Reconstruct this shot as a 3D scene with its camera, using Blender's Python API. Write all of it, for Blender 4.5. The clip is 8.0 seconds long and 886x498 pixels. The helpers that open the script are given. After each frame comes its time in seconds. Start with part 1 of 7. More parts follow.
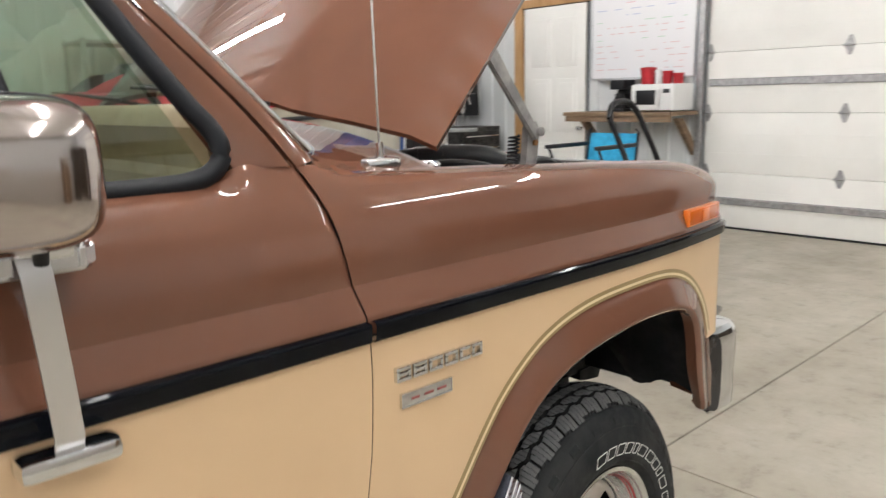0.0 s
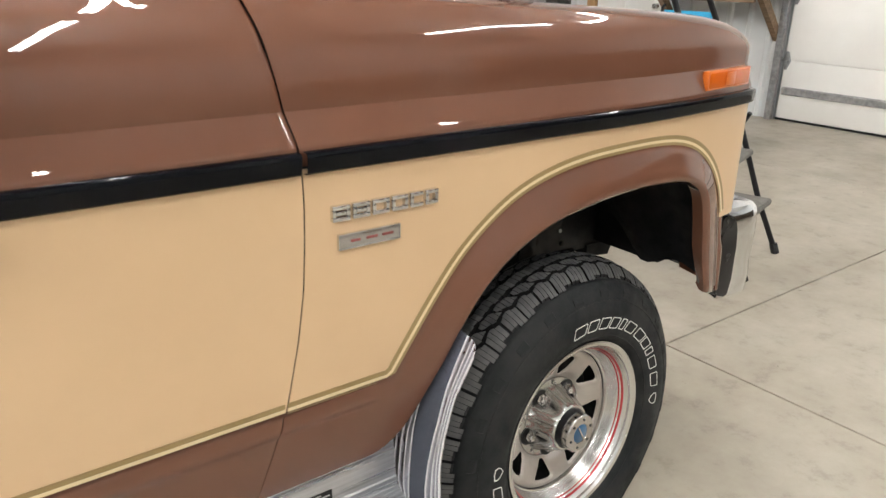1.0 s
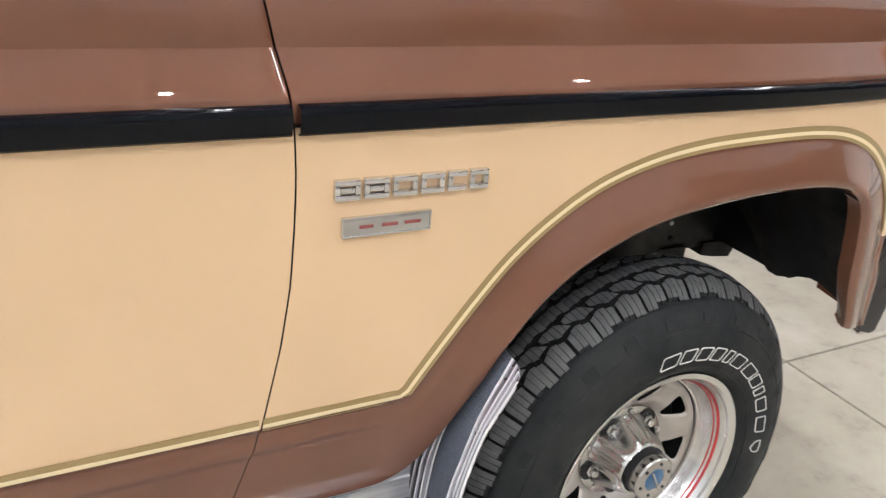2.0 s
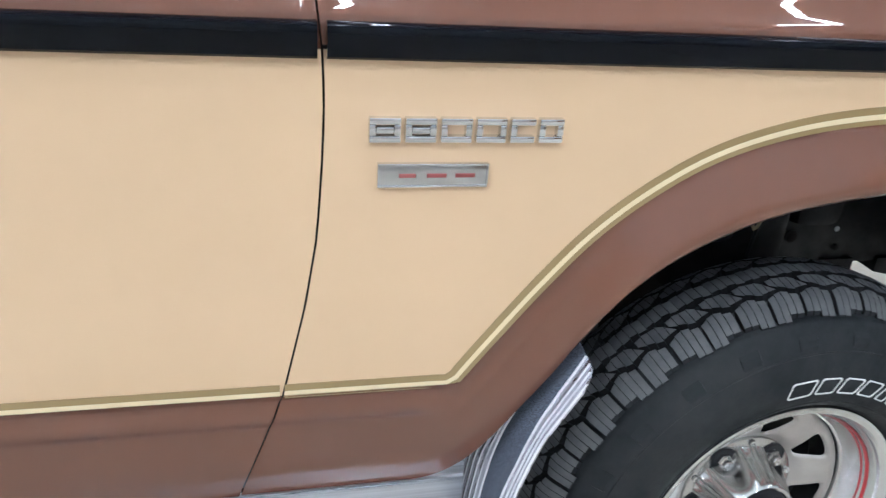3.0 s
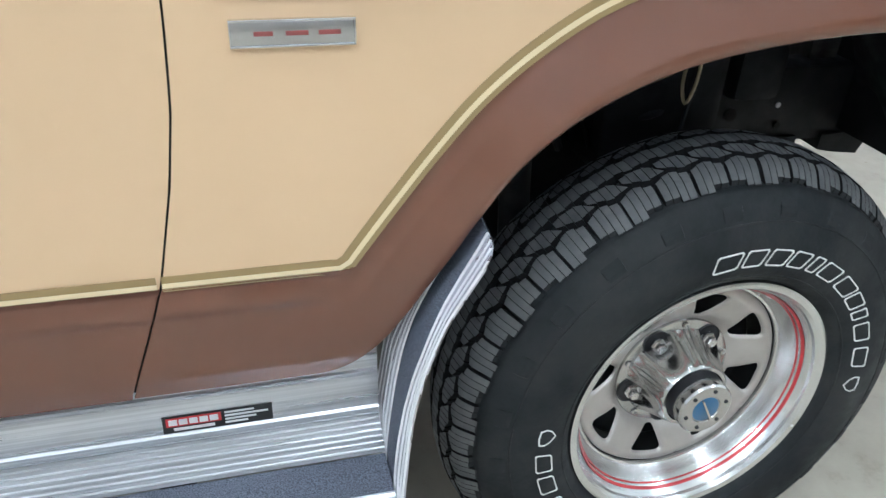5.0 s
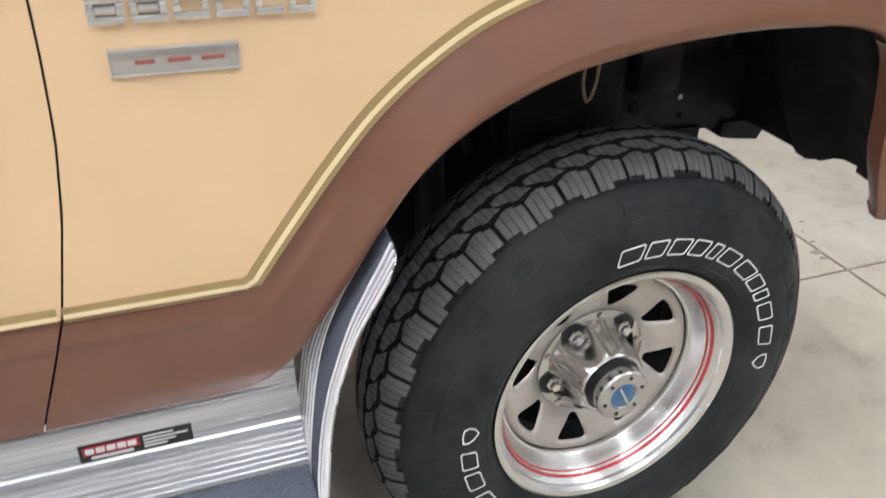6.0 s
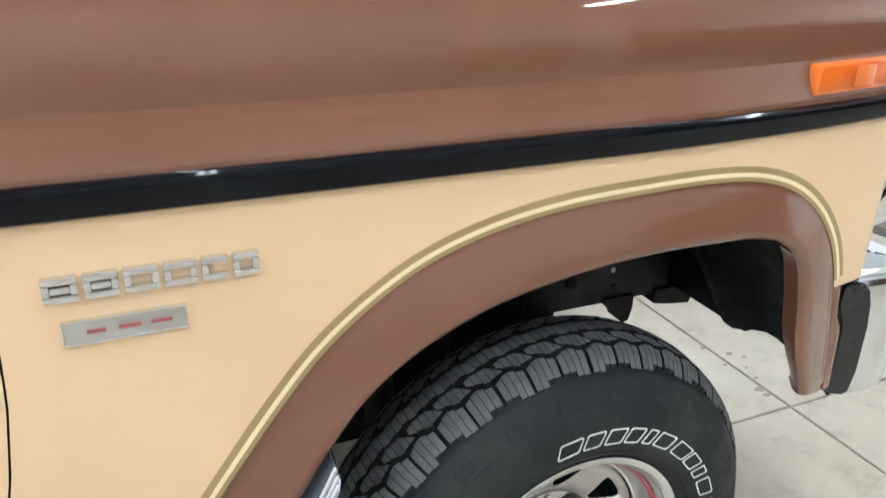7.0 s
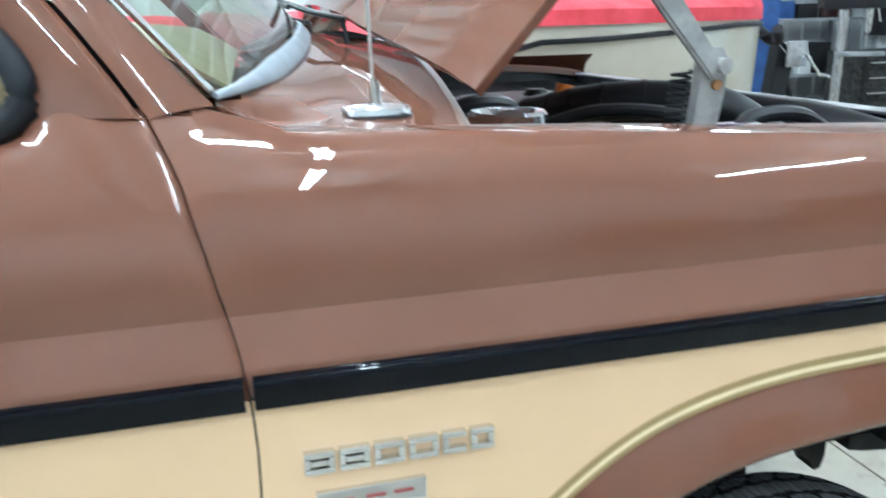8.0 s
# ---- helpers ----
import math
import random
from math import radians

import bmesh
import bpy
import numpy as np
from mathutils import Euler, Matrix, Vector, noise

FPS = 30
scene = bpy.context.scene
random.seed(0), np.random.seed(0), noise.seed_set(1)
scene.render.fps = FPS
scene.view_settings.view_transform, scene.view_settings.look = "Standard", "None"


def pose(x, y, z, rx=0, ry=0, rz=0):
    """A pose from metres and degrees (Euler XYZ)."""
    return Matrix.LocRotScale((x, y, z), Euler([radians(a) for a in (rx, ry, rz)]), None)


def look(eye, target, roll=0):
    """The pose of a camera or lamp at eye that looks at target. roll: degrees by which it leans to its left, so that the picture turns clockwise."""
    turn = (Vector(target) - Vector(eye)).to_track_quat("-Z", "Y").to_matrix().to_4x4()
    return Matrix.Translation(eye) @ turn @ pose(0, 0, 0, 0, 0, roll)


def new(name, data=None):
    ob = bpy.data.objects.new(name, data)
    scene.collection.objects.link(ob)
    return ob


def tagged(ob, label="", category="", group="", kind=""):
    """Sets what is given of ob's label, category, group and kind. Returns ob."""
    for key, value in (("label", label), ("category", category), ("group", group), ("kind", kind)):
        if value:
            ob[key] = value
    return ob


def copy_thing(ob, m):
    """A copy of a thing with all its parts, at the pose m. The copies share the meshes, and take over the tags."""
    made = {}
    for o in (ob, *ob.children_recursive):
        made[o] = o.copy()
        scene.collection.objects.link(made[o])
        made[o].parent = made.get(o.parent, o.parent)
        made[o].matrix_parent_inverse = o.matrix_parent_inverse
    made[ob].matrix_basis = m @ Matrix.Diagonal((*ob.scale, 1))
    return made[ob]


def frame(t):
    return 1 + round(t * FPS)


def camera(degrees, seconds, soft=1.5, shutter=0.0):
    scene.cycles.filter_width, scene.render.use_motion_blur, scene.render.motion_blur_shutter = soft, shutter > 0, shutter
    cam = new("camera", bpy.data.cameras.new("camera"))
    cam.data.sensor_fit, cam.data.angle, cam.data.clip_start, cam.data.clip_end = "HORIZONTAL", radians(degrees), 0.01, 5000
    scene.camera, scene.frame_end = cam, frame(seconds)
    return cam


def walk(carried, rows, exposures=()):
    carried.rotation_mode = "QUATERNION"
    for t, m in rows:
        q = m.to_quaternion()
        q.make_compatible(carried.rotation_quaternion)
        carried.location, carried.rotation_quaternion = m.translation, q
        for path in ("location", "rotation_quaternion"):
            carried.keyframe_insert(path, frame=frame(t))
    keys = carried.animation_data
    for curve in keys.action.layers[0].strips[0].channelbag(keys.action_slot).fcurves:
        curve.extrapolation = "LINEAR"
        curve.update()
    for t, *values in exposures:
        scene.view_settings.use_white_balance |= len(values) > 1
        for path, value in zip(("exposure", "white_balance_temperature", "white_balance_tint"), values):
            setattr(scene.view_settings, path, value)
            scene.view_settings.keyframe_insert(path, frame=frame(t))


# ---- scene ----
EXPOSURE = [(0.0, 0.04, 6300, 10), (0.5, 0.11, 6400, 10), (1.0, 0.19, 6400, 10), (1.5, 0.34, 6350, 12), (3.0, 0.49, 5200, 8), (4.5, 0.40, 5050, 2), (6.0, 0.48, 5860, 10), (7.0, 0.60, 5600, 5), (7.5, 0.60, 5430, 2), (8.0, 0.63, 5000, -4)]
cam = camera(60.6, 8.0, soft=1.3, shutter=0.3)
PATH = [
    (0, (-1.2989, -0.8376, 1.3932), (0.0418, 0.5936, 1.0006), -1.32),
    (0.2, (-1.2655, -0.8963, 1.3656), (-0.0369, 0.6261, 0.9498), -0.81),
    (0.5, (-1.2238, -0.9310, 1.3527), (-0.0735, 0.6199, 0.8316), -0.42),
    (1, (-1.1158, -0.8946, 1.3091), (0.0371, 0.5876, 0.6209), 1.34),
    (1.5, (-0.9805, -0.7837, 1.2788), (0.0262, 0.7639, 0.5099), 2.54),
    (1.7, (-0.9422, -0.7490, 1.2807), (0.0204, 0.8072, 0.4735), 3.97),
    (2.8, (-0.6985, -0.6723, 1.2113), (-0.2206, 1.0516, 0.3171), 4.38),
    (3, (-0.7060, -0.6579, 1.1938), (-0.2739, 1.0866, 0.3163), 4.50),
    (3.5, (-0.6909, -0.6161, 1.1700), (-0.3488, 1.1294, 0.2556), 4.41),
    (4, (-0.6629, -0.6259, 1.1610), (-0.3112, 1.1045, 0.2218), 4.07),
    (4.5, (-0.6290, -0.6347, 1.1359), (-0.2249, 1.0471, 0.1319), 3.45),
    (4.7, (-0.6179, -0.6452, 1.1250), (-0.1888, 1.0211, 0.1056), 3.05),
    (5.8, (-0.5703, -0.6685, 1.1323), (-0.0140, 0.9186, 0.0498), 1.58),
    (6, (-0.5624, -0.6742, 1.1473), (0.0316, 0.9224, 0.0995), 1.43),
    (6.5, (-0.5359, -0.6696, 1.2106), (0.1583, 0.9709, 0.3012), 1.44),
    (7, (-0.5369, -0.6698, 1.2850), (0.1952, 1.0123, 0.4884), 1.06),
    (7.2, (-0.5457, -0.6714, 1.3023), (0.1705, 1.0402, 0.5555), 0.66),
    (7.4, (-0.5594, -0.6621, 1.3195), (0.1155, 1.0820, 0.6105), 0.21),
    (7.6, (-0.5792, -0.6601, 1.3269), (0.0530, 1.1231, 0.6785), -1.22),
    (7.8, (-0.6105, -0.6424, 1.3588), (-0.0550, 1.1736, 0.7313), -1.29),
    (8, (-0.6381, -0.6380, 1.3739), (-0.1802, 1.2253, 0.8096), -1.65),
]
walk(cam, [(t, look(eye, target, roll)) for t, eye, target, roll in PATH], EXPOSURE)

# ---- world and light: a closed workshop lit by ceiling strip fittings ----
world = bpy.data.worlds.new("world")
world.use_nodes = True
scene.world = world
world.node_tree.nodes["Background"].inputs[0].default_value = (0.75, 0.85, 1.0, 1)
world.node_tree.nodes["Background"].inputs[1].default_value = 0.05
scene.view_settings.exposure = 0.0
LAMP = 128.0


# ---- materials ----
def mat(name, color, rough=0.5, metal=0.0, coat=0.0, coat_rough=0.05, spec=0.5):
    m = bpy.data.materials.new(name)
    m.use_nodes = True
    b = m.node_tree.nodes["Principled BSDF"]
    b.inputs["Base Color"].default_value = (*color, 1)
    b.inputs["Roughness"].default_value = rough
    b.inputs["Metallic"].default_value = metal
    b.inputs["Coat Weight"].default_value = coat
    b.inputs["Coat Roughness"].default_value = coat_rough
    b.inputs["Specular IOR Level"].default_value = spec
    return m


def noise_tex(m, scale, detail=4.0, stretch=(1, 1, 1), rough=0.6):
    nt = m.node_tree
    tc = nt.nodes.new("ShaderNodeTexCoord")
    mp = nt.nodes.new("ShaderNodeMapping")
    mp.inputs["Scale"].default_value = stretch
    n = nt.nodes.new("ShaderNodeTexNoise")
    n.inputs["Scale"].default_value = scale
    n.inputs["Detail"].default_value = detail
    n.inputs["Roughness"].default_value = rough
    nt.links.new(tc.outputs["Object"], mp.inputs["Vector"])
    nt.links.new(mp.outputs["Vector"], n.inputs["Vector"])
    return n


def ramp(m, src, stops):
    nt = m.node_tree
    r = nt.nodes.new("ShaderNodeValToRGB")
    while len(r.color_ramp.elements) < len(stops):
        r.color_ramp.elements.new(0.5)
    for e, (p, c) in zip(r.color_ramp.elements, stops):
        e.position, e.color = p, (*c, 1)
    nt.links.new(src, r.inputs["Fac"])
    return r.outputs["Color"]


def bsdf(m):
    return m.node_tree.nodes["Principled BSDF"]


def vary(m, scale, lo, hi, detail=4.0, stretch=(1, 1, 1), lo_at=0.35, hi_at=0.65):
    """Base colour that drifts between two near shades."""
    n = noise_tex(m, scale, detail, stretch)
    m.node_tree.links.new(ramp(m, n.outputs["Fac"], [(lo_at, lo), (hi_at, hi)]), bsdf(m).inputs["Base Color"])
    return m


def rough_vary(m, scale, lo, hi, stretch=(1, 1, 1), detail=4.0):
    n = noise_tex(m, scale, detail, stretch)
    r = m.node_tree.nodes.new("ShaderNodeMapRange")
    r.inputs["From Min"].default_value, r.inputs["From Max"].default_value = 0.3, 0.7
    r.inputs["To Min"].default_value, r.inputs["To Max"].default_value = lo, hi
    m.node_tree.links.new(n.outputs["Fac"], r.inputs["Value"])
    m.node_tree.links.new(r.outputs["Result"], bsdf(m).inputs["Roughness"])
    return m


def bump(m, scale, strength, distance=0.001, stretch=(1, 1, 1), detail=4.0, slot="Normal"):
    nt = m.node_tree
    n = noise_tex(m, scale, detail, stretch)
    b = nt.nodes.new("ShaderNodeBump")
    b.inputs["Strength"].default_value, b.inputs["Distance"].default_value = strength, distance
    nt.links.new(n.outputs["Fac"], b.inputs["Height"])
    nt.links.new(b.outputs["Normal"], bsdf(m).inputs[slot])
    return m


def paint(name, lo, hi, rough, coat, metal=0.0, spec=0.5, gloss=0.03, ior=1.5):
    m = vary(mat(name, lo, rough, metal, coat, gloss, spec), 3.0, lo, hi)
    bump(m, 260.0, 0.05, 0.0004)
    bump(m, 90.0, 0.02, 0.0003, slot="Coat Normal")
    bsdf(m).inputs["Coat IOR"].default_value = ior
    return m


BROWN = paint("brown_paint", (0.136, 0.0590, 0.0366), (0.150, 0.0657, 0.0412), 0.6, 1.0, 0.0, 0.0, 0.012, 1.55)
TAN = paint("tan_paint", (0.67, 0.470, 0.280), (0.71, 0.498, 0.300), 0.42, 0.55)
OLIVE = paint("olive_stripe", (0.285, 0.195, 0.078), (0.325, 0.225, 0.092), 0.4, 0.5)
CREAM = paint("cream_stripe", (0.76, 0.62, 0.385), (0.82, 0.675, 0.425), 0.4, 0.5)
BLACK_GLOSS = rough_vary(mat("black_gloss_trim", (0.0025, 0.0032, 0.005), 0.05, spec=0.14), 30, 0.03, 0.07)
BLACK = vary(rough_vary(mat("black_underbody", (0.018, 0.018, 0.019), 0.6, spec=0.2), 20, 0.4, 0.75), 14, (0.0055, 0.0062, 0.0078), (0.015, 0.016, 0.018))
UNDER = vary(rough_vary(mat("dusty_underbody", (0.05, 0.053, 0.06), 0.6, spec=0.25), 20, 0.45, 0.8), 14, (0.009, 0.010, 0.0125), (0.026, 0.028, 0.033))
# black for the shade in gaps, slots and holes
GAP = mat("shadow_gap_black", (0.01, 0.009, 0.009), 0.9)
RUBBER = bump(vary(rough_vary(mat("tyre_rubber", (0.022, 0.022, 0.022), 0.7, spec=0.25), 18, 0.5, 0.8), 7, (0.008, 0.0097, 0.0115), (0.024, 0.0245, 0.025), 8.0), 160, 0.5, 0.001)
TREAD = bump(vary(rough_vary(mat("worn_tread_rubber", (0.05, 0.05, 0.05), 0.75), 18, 0.6, 0.9), 11, (0.060, 0.062, 0.065), (0.128, 0.128, 0.126), 6.0), 200, 0.5, 0.001)
GROOVE = mat("groove_rubber", (0.013, 0.013, 0.014), 0.9, spec=0.1)
# grey rubber, made paler and bluer for the reflection along it
TRIM_GREY = vary(mat("grey_gasket", (0.32, 0.36, 0.40), 0.4), 30, (0.29, 0.33, 0.37), (0.37, 0.41, 0.45))
SEAL = mat("window_rubber", (0.007, 0.008, 0.011), 0.5, spec=0.3)
CHROME = rough_vary(mat("chrome", (0.72, 0.73, 0.75), 0.08, 1.0), 25, 0.04, 0.16)
# darker, browner base paints in what the mirror shell reflects
TINTED_CHROME = rough_vary(mat("reflection_tinted_chrome", (0.50, 0.45, 0.43), 0.12, 1.0), 14, 0.06, 0.2)
POLISHED = rough_vary(mat("polished_alloy", (0.68, 0.68, 0.68), 0.24, 1.0), 9, 0.20, 0.30)
CAST = rough_vary(mat("cast_hub_metal", (0.50, 0.495, 0.49), 0.2, 1.0), 20, 0.14, 0.26)
SATIN = bump(vary(rough_vary(mat("satin_wheel_paint", (0.50, 0.46, 0.42), 0.4, 0.6), 30, 0.32, 0.48), 12, (0.47, 0.44, 0.41), (0.56, 0.53, 0.50)), 300, 0.06, 0.0004)
ALU = bump(vary(rough_vary(mat("brushed_aluminium", (0.64, 0.65, 0.67), 0.32, 0.8), 6, 0.24, 0.40, (0.4, 30, 30)), 7, (0.46, 0.47, 0.49), (0.80, 0.81, 0.84), 5.0, (0.25, 26, 26), 0.3, 0.7), 160, 0.02, 0.0003, (0.05, 3, 3))
# lavender base holds the flats' reflection, the paler ridge base their highlights
GUARD_ALU = rough_vary(mat("lavender_aluminium", (0.56, 0.55, 0.61), 0.26, 0.95), 6, 0.20, 0.32, (3, 3, 0.3))
RIDGE = rough_vary(mat("bright_ridge_aluminium", (0.90, 0.90, 0.92), 0.35, 0.35), 9, 0.28, 0.42)
STEEL = rough_vary(mat("brushed_steel", (0.62, 0.61, 0.60), 0.25, 1.0), 25, 0.22, 0.30, (3, 3, 0.4))
STRAP = rough_vary(mat("satin_steel_strap", (0.66, 0.65, 0.65), 0.3, 0.9), 3, 0.24, 0.34)
GRIT = bump(vary(mat("grit_tape", (0.02, 0.022, 0.028), 0.75), 700, (0.016, 0.018, 0.028), (0.15, 0.165, 0.215), 2.0), 800, 0.9, 0.001)
RED = mat("red_pinstripe", (0.42, 0.016, 0.022), 0.3, coat=0.5)
WHITE_LETTER = vary(mat("white_rubber", (0.72, 0.71, 0.69), 0.6), 60, (0.6, 0.59, 0.57), (0.8, 0.79, 0.77))
BLUE_CAP = mat("blue_enamel", (0.02, 0.10, 0.22), 0.3, coat=0.5)
AMBER = mat("amber_lens", (0.60, 0.115, 0.005), 0.2, coat=0.4)
AMBER_DEEP = mat("amber_reflector", (0.68, 0.155, 0.014), 0.3, coat=0.5)
BADGE_GREY = rough_vary(mat("silver_badge", (0.56, 0.56, 0.58), 0.15, 1.0), 60, 0.10, 0.24)
BADGE_RED = mat("badge_red", (0.26, 0.07, 0.065), 0.35)
LABEL_BLACK = mat("label_black", (0.015, 0.015, 0.016), 0.35)
LABEL_RED = mat("label_red", (0.42, 0.03, 0.035), 0.4)
LABEL_WHITE = mat("label_white", (0.65, 0.65, 0.65), 0.5)
VINYL = bump(vary(mat("tan_vinyl", (0.40, 0.31, 0.18), 0.5), 8, (0.36, 0.28, 0.16), (0.46, 0.36, 0.22)), 160, 0.2, 0.0008)
HINGE_GREY = vary(mat("hinge_grey_paint", (0.32, 0.32, 0.32), 0.4, 0.3), 25, (0.24, 0.24, 0.24), (0.42, 0.41, 0.40))
ENGINE = vary(rough_vary(mat("engine_dirt", (0.03, 0.03, 0.032), 0.6, 0.3), 30, 0.35, 0.8), 20, (0.012, 0.012, 0.014), (0.07, 0.066, 0.06))
ORANGE = mat("orange_plastic", (0.75, 0.22, 0.03), 0.4)


def glass(name, tint):
    m = bpy.data.materials.new(name)
    m.use_nodes = True
    nt = m.node_tree
    nt.nodes.remove(nt.nodes["Principled BSDF"])
    out = nt.nodes["Material Output"]
    tr, gl, mix, fr = (nt.nodes.new("ShaderNodeBsdfTransparent"), nt.nodes.new("ShaderNodeBsdfGlossy"),
                       nt.nodes.new("ShaderNodeMixShader"), nt.nodes.new("ShaderNodeLayerWeight"))
    power, gain = nt.nodes.new("ShaderNodeMath"), nt.nodes.new("ShaderNodeMath")
    power.operation, gain.operation = "POWER", "MULTIPLY_ADD"
    power.inputs[1].default_value = 3.0
    gain.inputs[1].default_value, gain.inputs[2].default_value = 0.90, 0.09
    tr.inputs[0].default_value = (*tint, 1)
    gl.inputs["Roughness"].default_value = 0.01
    fr.inputs["Blend"].default_value = 0.5
    nt.links.new(fr.outputs["Facing"], power.inputs[0])
    nt.links.new(power.outputs[0], gain.inputs[0])
    nt.links.new(gain.outputs[0], mix.inputs[0])
    nt.links.new(tr.outputs[0], mix.inputs[1])
    nt.links.new(gl.outputs[0], mix.inputs[2])
    nt.links.new(mix.outputs[0], out.inputs["Surface"])
    return m


GLASS = glass("tinted_glass", (0.60, 0.72, 0.62))


def concrete():
    m = mat("concrete", (0.42, 0.39, 0.34), 0.5)
    nt = m.node_tree
    big, mid = noise_tex(m, 0.9, 5.0), noise_tex(m, 9.0, 8.0, rough=0.7)
    mix = nt.nodes.new("ShaderNodeMix")
    mix.data_type, mix.blend_type = "RGBA", "MULTIPLY"
    mix.inputs["Factor"].default_value = 1.0
    nt.links.new(ramp(m, big.outputs["Fac"], [(0.3, (0.305, 0.272, 0.215)), (0.5, (0.400, 0.365, 0.300)), (0.75, (0.49, 0.457, 0.39))]), mix.inputs["A"])
    nt.links.new(ramp(m, mid.outputs["Fac"], [(0.25, (0.60, 0.585, 0.56)), (0.45, (0.90, 0.895, 0.885)), (0.7, (1, 1, 1))]), mix.inputs["B"])
    spots = noise_tex(m, 16.0, 2.0)
    mix2 = nt.nodes.new("ShaderNodeMix")
    mix2.data_type, mix2.blend_type = "RGBA", "MULTIPLY"
    mix2.inputs["Factor"].default_value = 1.0
    nt.links.new(mix.outputs["Result"], mix2.inputs["A"])
    nt.links.new(ramp(m, spots.outputs["Fac"], [(0.22, (0.5, 0.48, 0.45)), (0.27, (1, 1, 1))]), mix2.inputs["B"])
    nt.links.new(mix2.outputs["Result"], bsdf(m).inputs["Base Color"])
    rough_vary(m, 3.0, 0.33, 0.6)
    return bump(m, 60.0, 0.12, 0.002, detail=8.0)


CONCRETE = concrete()
CABINET_BROWN = bump(vary(mat("dark_cabinet_wood", (0.06, 0.042, 0.03), 0.5), 4, (0.045, 0.031, 0.022), (0.080, 0.056, 0.040), 5, (6, 6, 0.5)), 40, 0.1, 0.001)
OIL = mat("dried_oil", (0.20, 0.18, 0.155), 0.5)
JOINT = mat("joint_filler", (0.085, 0.075, 0.062), 0.8)


def corrugated(name, color, axis):
    """Painted ribbed metal sheet: grime at two scales; the ribs are geometry."""
    m = vary(rough_vary(mat(name, color, 0.4), 6, 0.3, 0.5), 2.0, tuple(c * 0.93 for c in color), color)
    return bump(m, 40, 0.03, 0.001)


WALL_WHITE = corrugated("white_metal_wall", (0.70, 0.72, 0.73), 0)
WALL_DARK = corrugated("dark_metal_wall", (0.46, 0.43, 0.39), 0)
CEILING_WHITE = corrugated("white_metal_ceiling", (0.78, 0.78, 0.76), 0)
DOOR_WHITE = bump(vary(mat("white_door_skin", (0.78, 0.77, 0.73), 0.45), 1.5, (0.84, 0.83, 0.80), (0.90, 0.89, 0.86)), 120, 0.1, 0.001)
GALV = vary(rough_vary(mat("galvanised_steel", (0.42, 0.42, 0.43), 0.4, 0.8), 30, 0.3, 0.55), 25, (0.33, 0.33, 0.34), (0.5, 0.5, 0.51))
WOOD = bump(vary(mat("raw_pine", (0.48, 0.28, 0.12), 0.6), 6, (0.40, 0.22, 0.09), (0.55, 0.34, 0.16), 6, (1, 6, 0.4)), 30, 0.2, 0.001, (1, 8, 0.5))
WOOD_DARK = bump(vary(mat("old_bench_wood", (0.20, 0.13, 0.08), 0.65), 5, (0.15, 0.095, 0.055), (0.27, 0.18, 0.11), 6, (6, 0.5, 6)), 30, 0.2, 0.001, (8, 0.5, 8))
BOARD_WHITE = mat("whiteboard_gloss", (0.86, 0.86, 0.89), 0.4)
INK_RED, INK_BLUE, INK_GREEN = mat("ink_red", (0.78, 0.62, 0.64), 0.5), mat("ink_blue", (0.60, 0.63, 0.78), 0.5), mat("ink_green", (0.62, 0.74, 0.66), 0.5)
PLASTIC_WHITE = mat("white_plastic", (0.78, 0.78, 0.78), 0.35)
PLASTIC_BLACK = rough_vary(mat("black_plastic", (0.011, 0.011, 0.013), 0.4, spec=0.35), 20, 0.3, 0.5)
PAD_BLACK = rough_vary(mat("black_bumper_rubber", (0.007, 0.007, 0.009), 0.3, spec=0.3), 12, 0.2, 0.4)
PLASTIC_RED = mat("red_plastic", (0.42, 0.02, 0.03), 0.35)
CLOTH_BLUE = bump(vary(mat("blue_canvas", (0.03, 0.36, 0.62), 0.8), 20, (0.025, 0.30, 0.54), (0.04, 0.42, 0.70)), 400, 0.3, 0.001)
CANVAS_RED = bump(vary(mat("red_canvas", (0.62, 0.05, 0.07), 0.75), 6, (0.55, 0.035, 0.05), (0.70, 0.07, 0.10)), 12, 0.4, 0.01)
HULL_CREAM = vary(mat("cream_gelcoat", (0.62, 0.57, 0.47), 0.25, coat=0.6), 2, (0.58, 0.53, 0.43), (0.66, 0.61, 0.51))
STEP_GREY = vary(mat("grey_step_plastic", (0.16, 0.15, 0.14), 0.6), 40, (0.13, 0.125, 0.115), (0.20, 0.19, 0.175))
GREY_PAINT = vary(mat("grey_enamel", (0.30, 0.31, 0.32), 0.5), 6, (0.24, 0.25, 0.26), (0.36, 0.37, 0.38))
LIFT_BLUE = vary(mat("blue_lift_paint", (0.02, 0.07, 0.24), 0.45), 8, (0.015, 0.05, 0.19), (0.03, 0.09, 0.29))
DARK_RED = mat("tool_red", (0.035, 0.012, 0.012), 0.4)


def emitter(name, strength, color=(1.0, 0.97, 0.92)):
    m = bpy.data.materials.new(name)
    m.use_nodes = True
    nt = m.node_tree
    nt.nodes.remove(nt.nodes["Principled BSDF"])
    e = nt.nodes.new("ShaderNodeEmission")
    e.inputs[0].default_value = (*color, 1)
    e.inputs[1].default_value = strength
    nt.links.new(e.outputs[0], nt.nodes["Material Output"].inputs["Surface"])
    return m


TUBE = emitter("fluorescent_diffuser", LAMP)


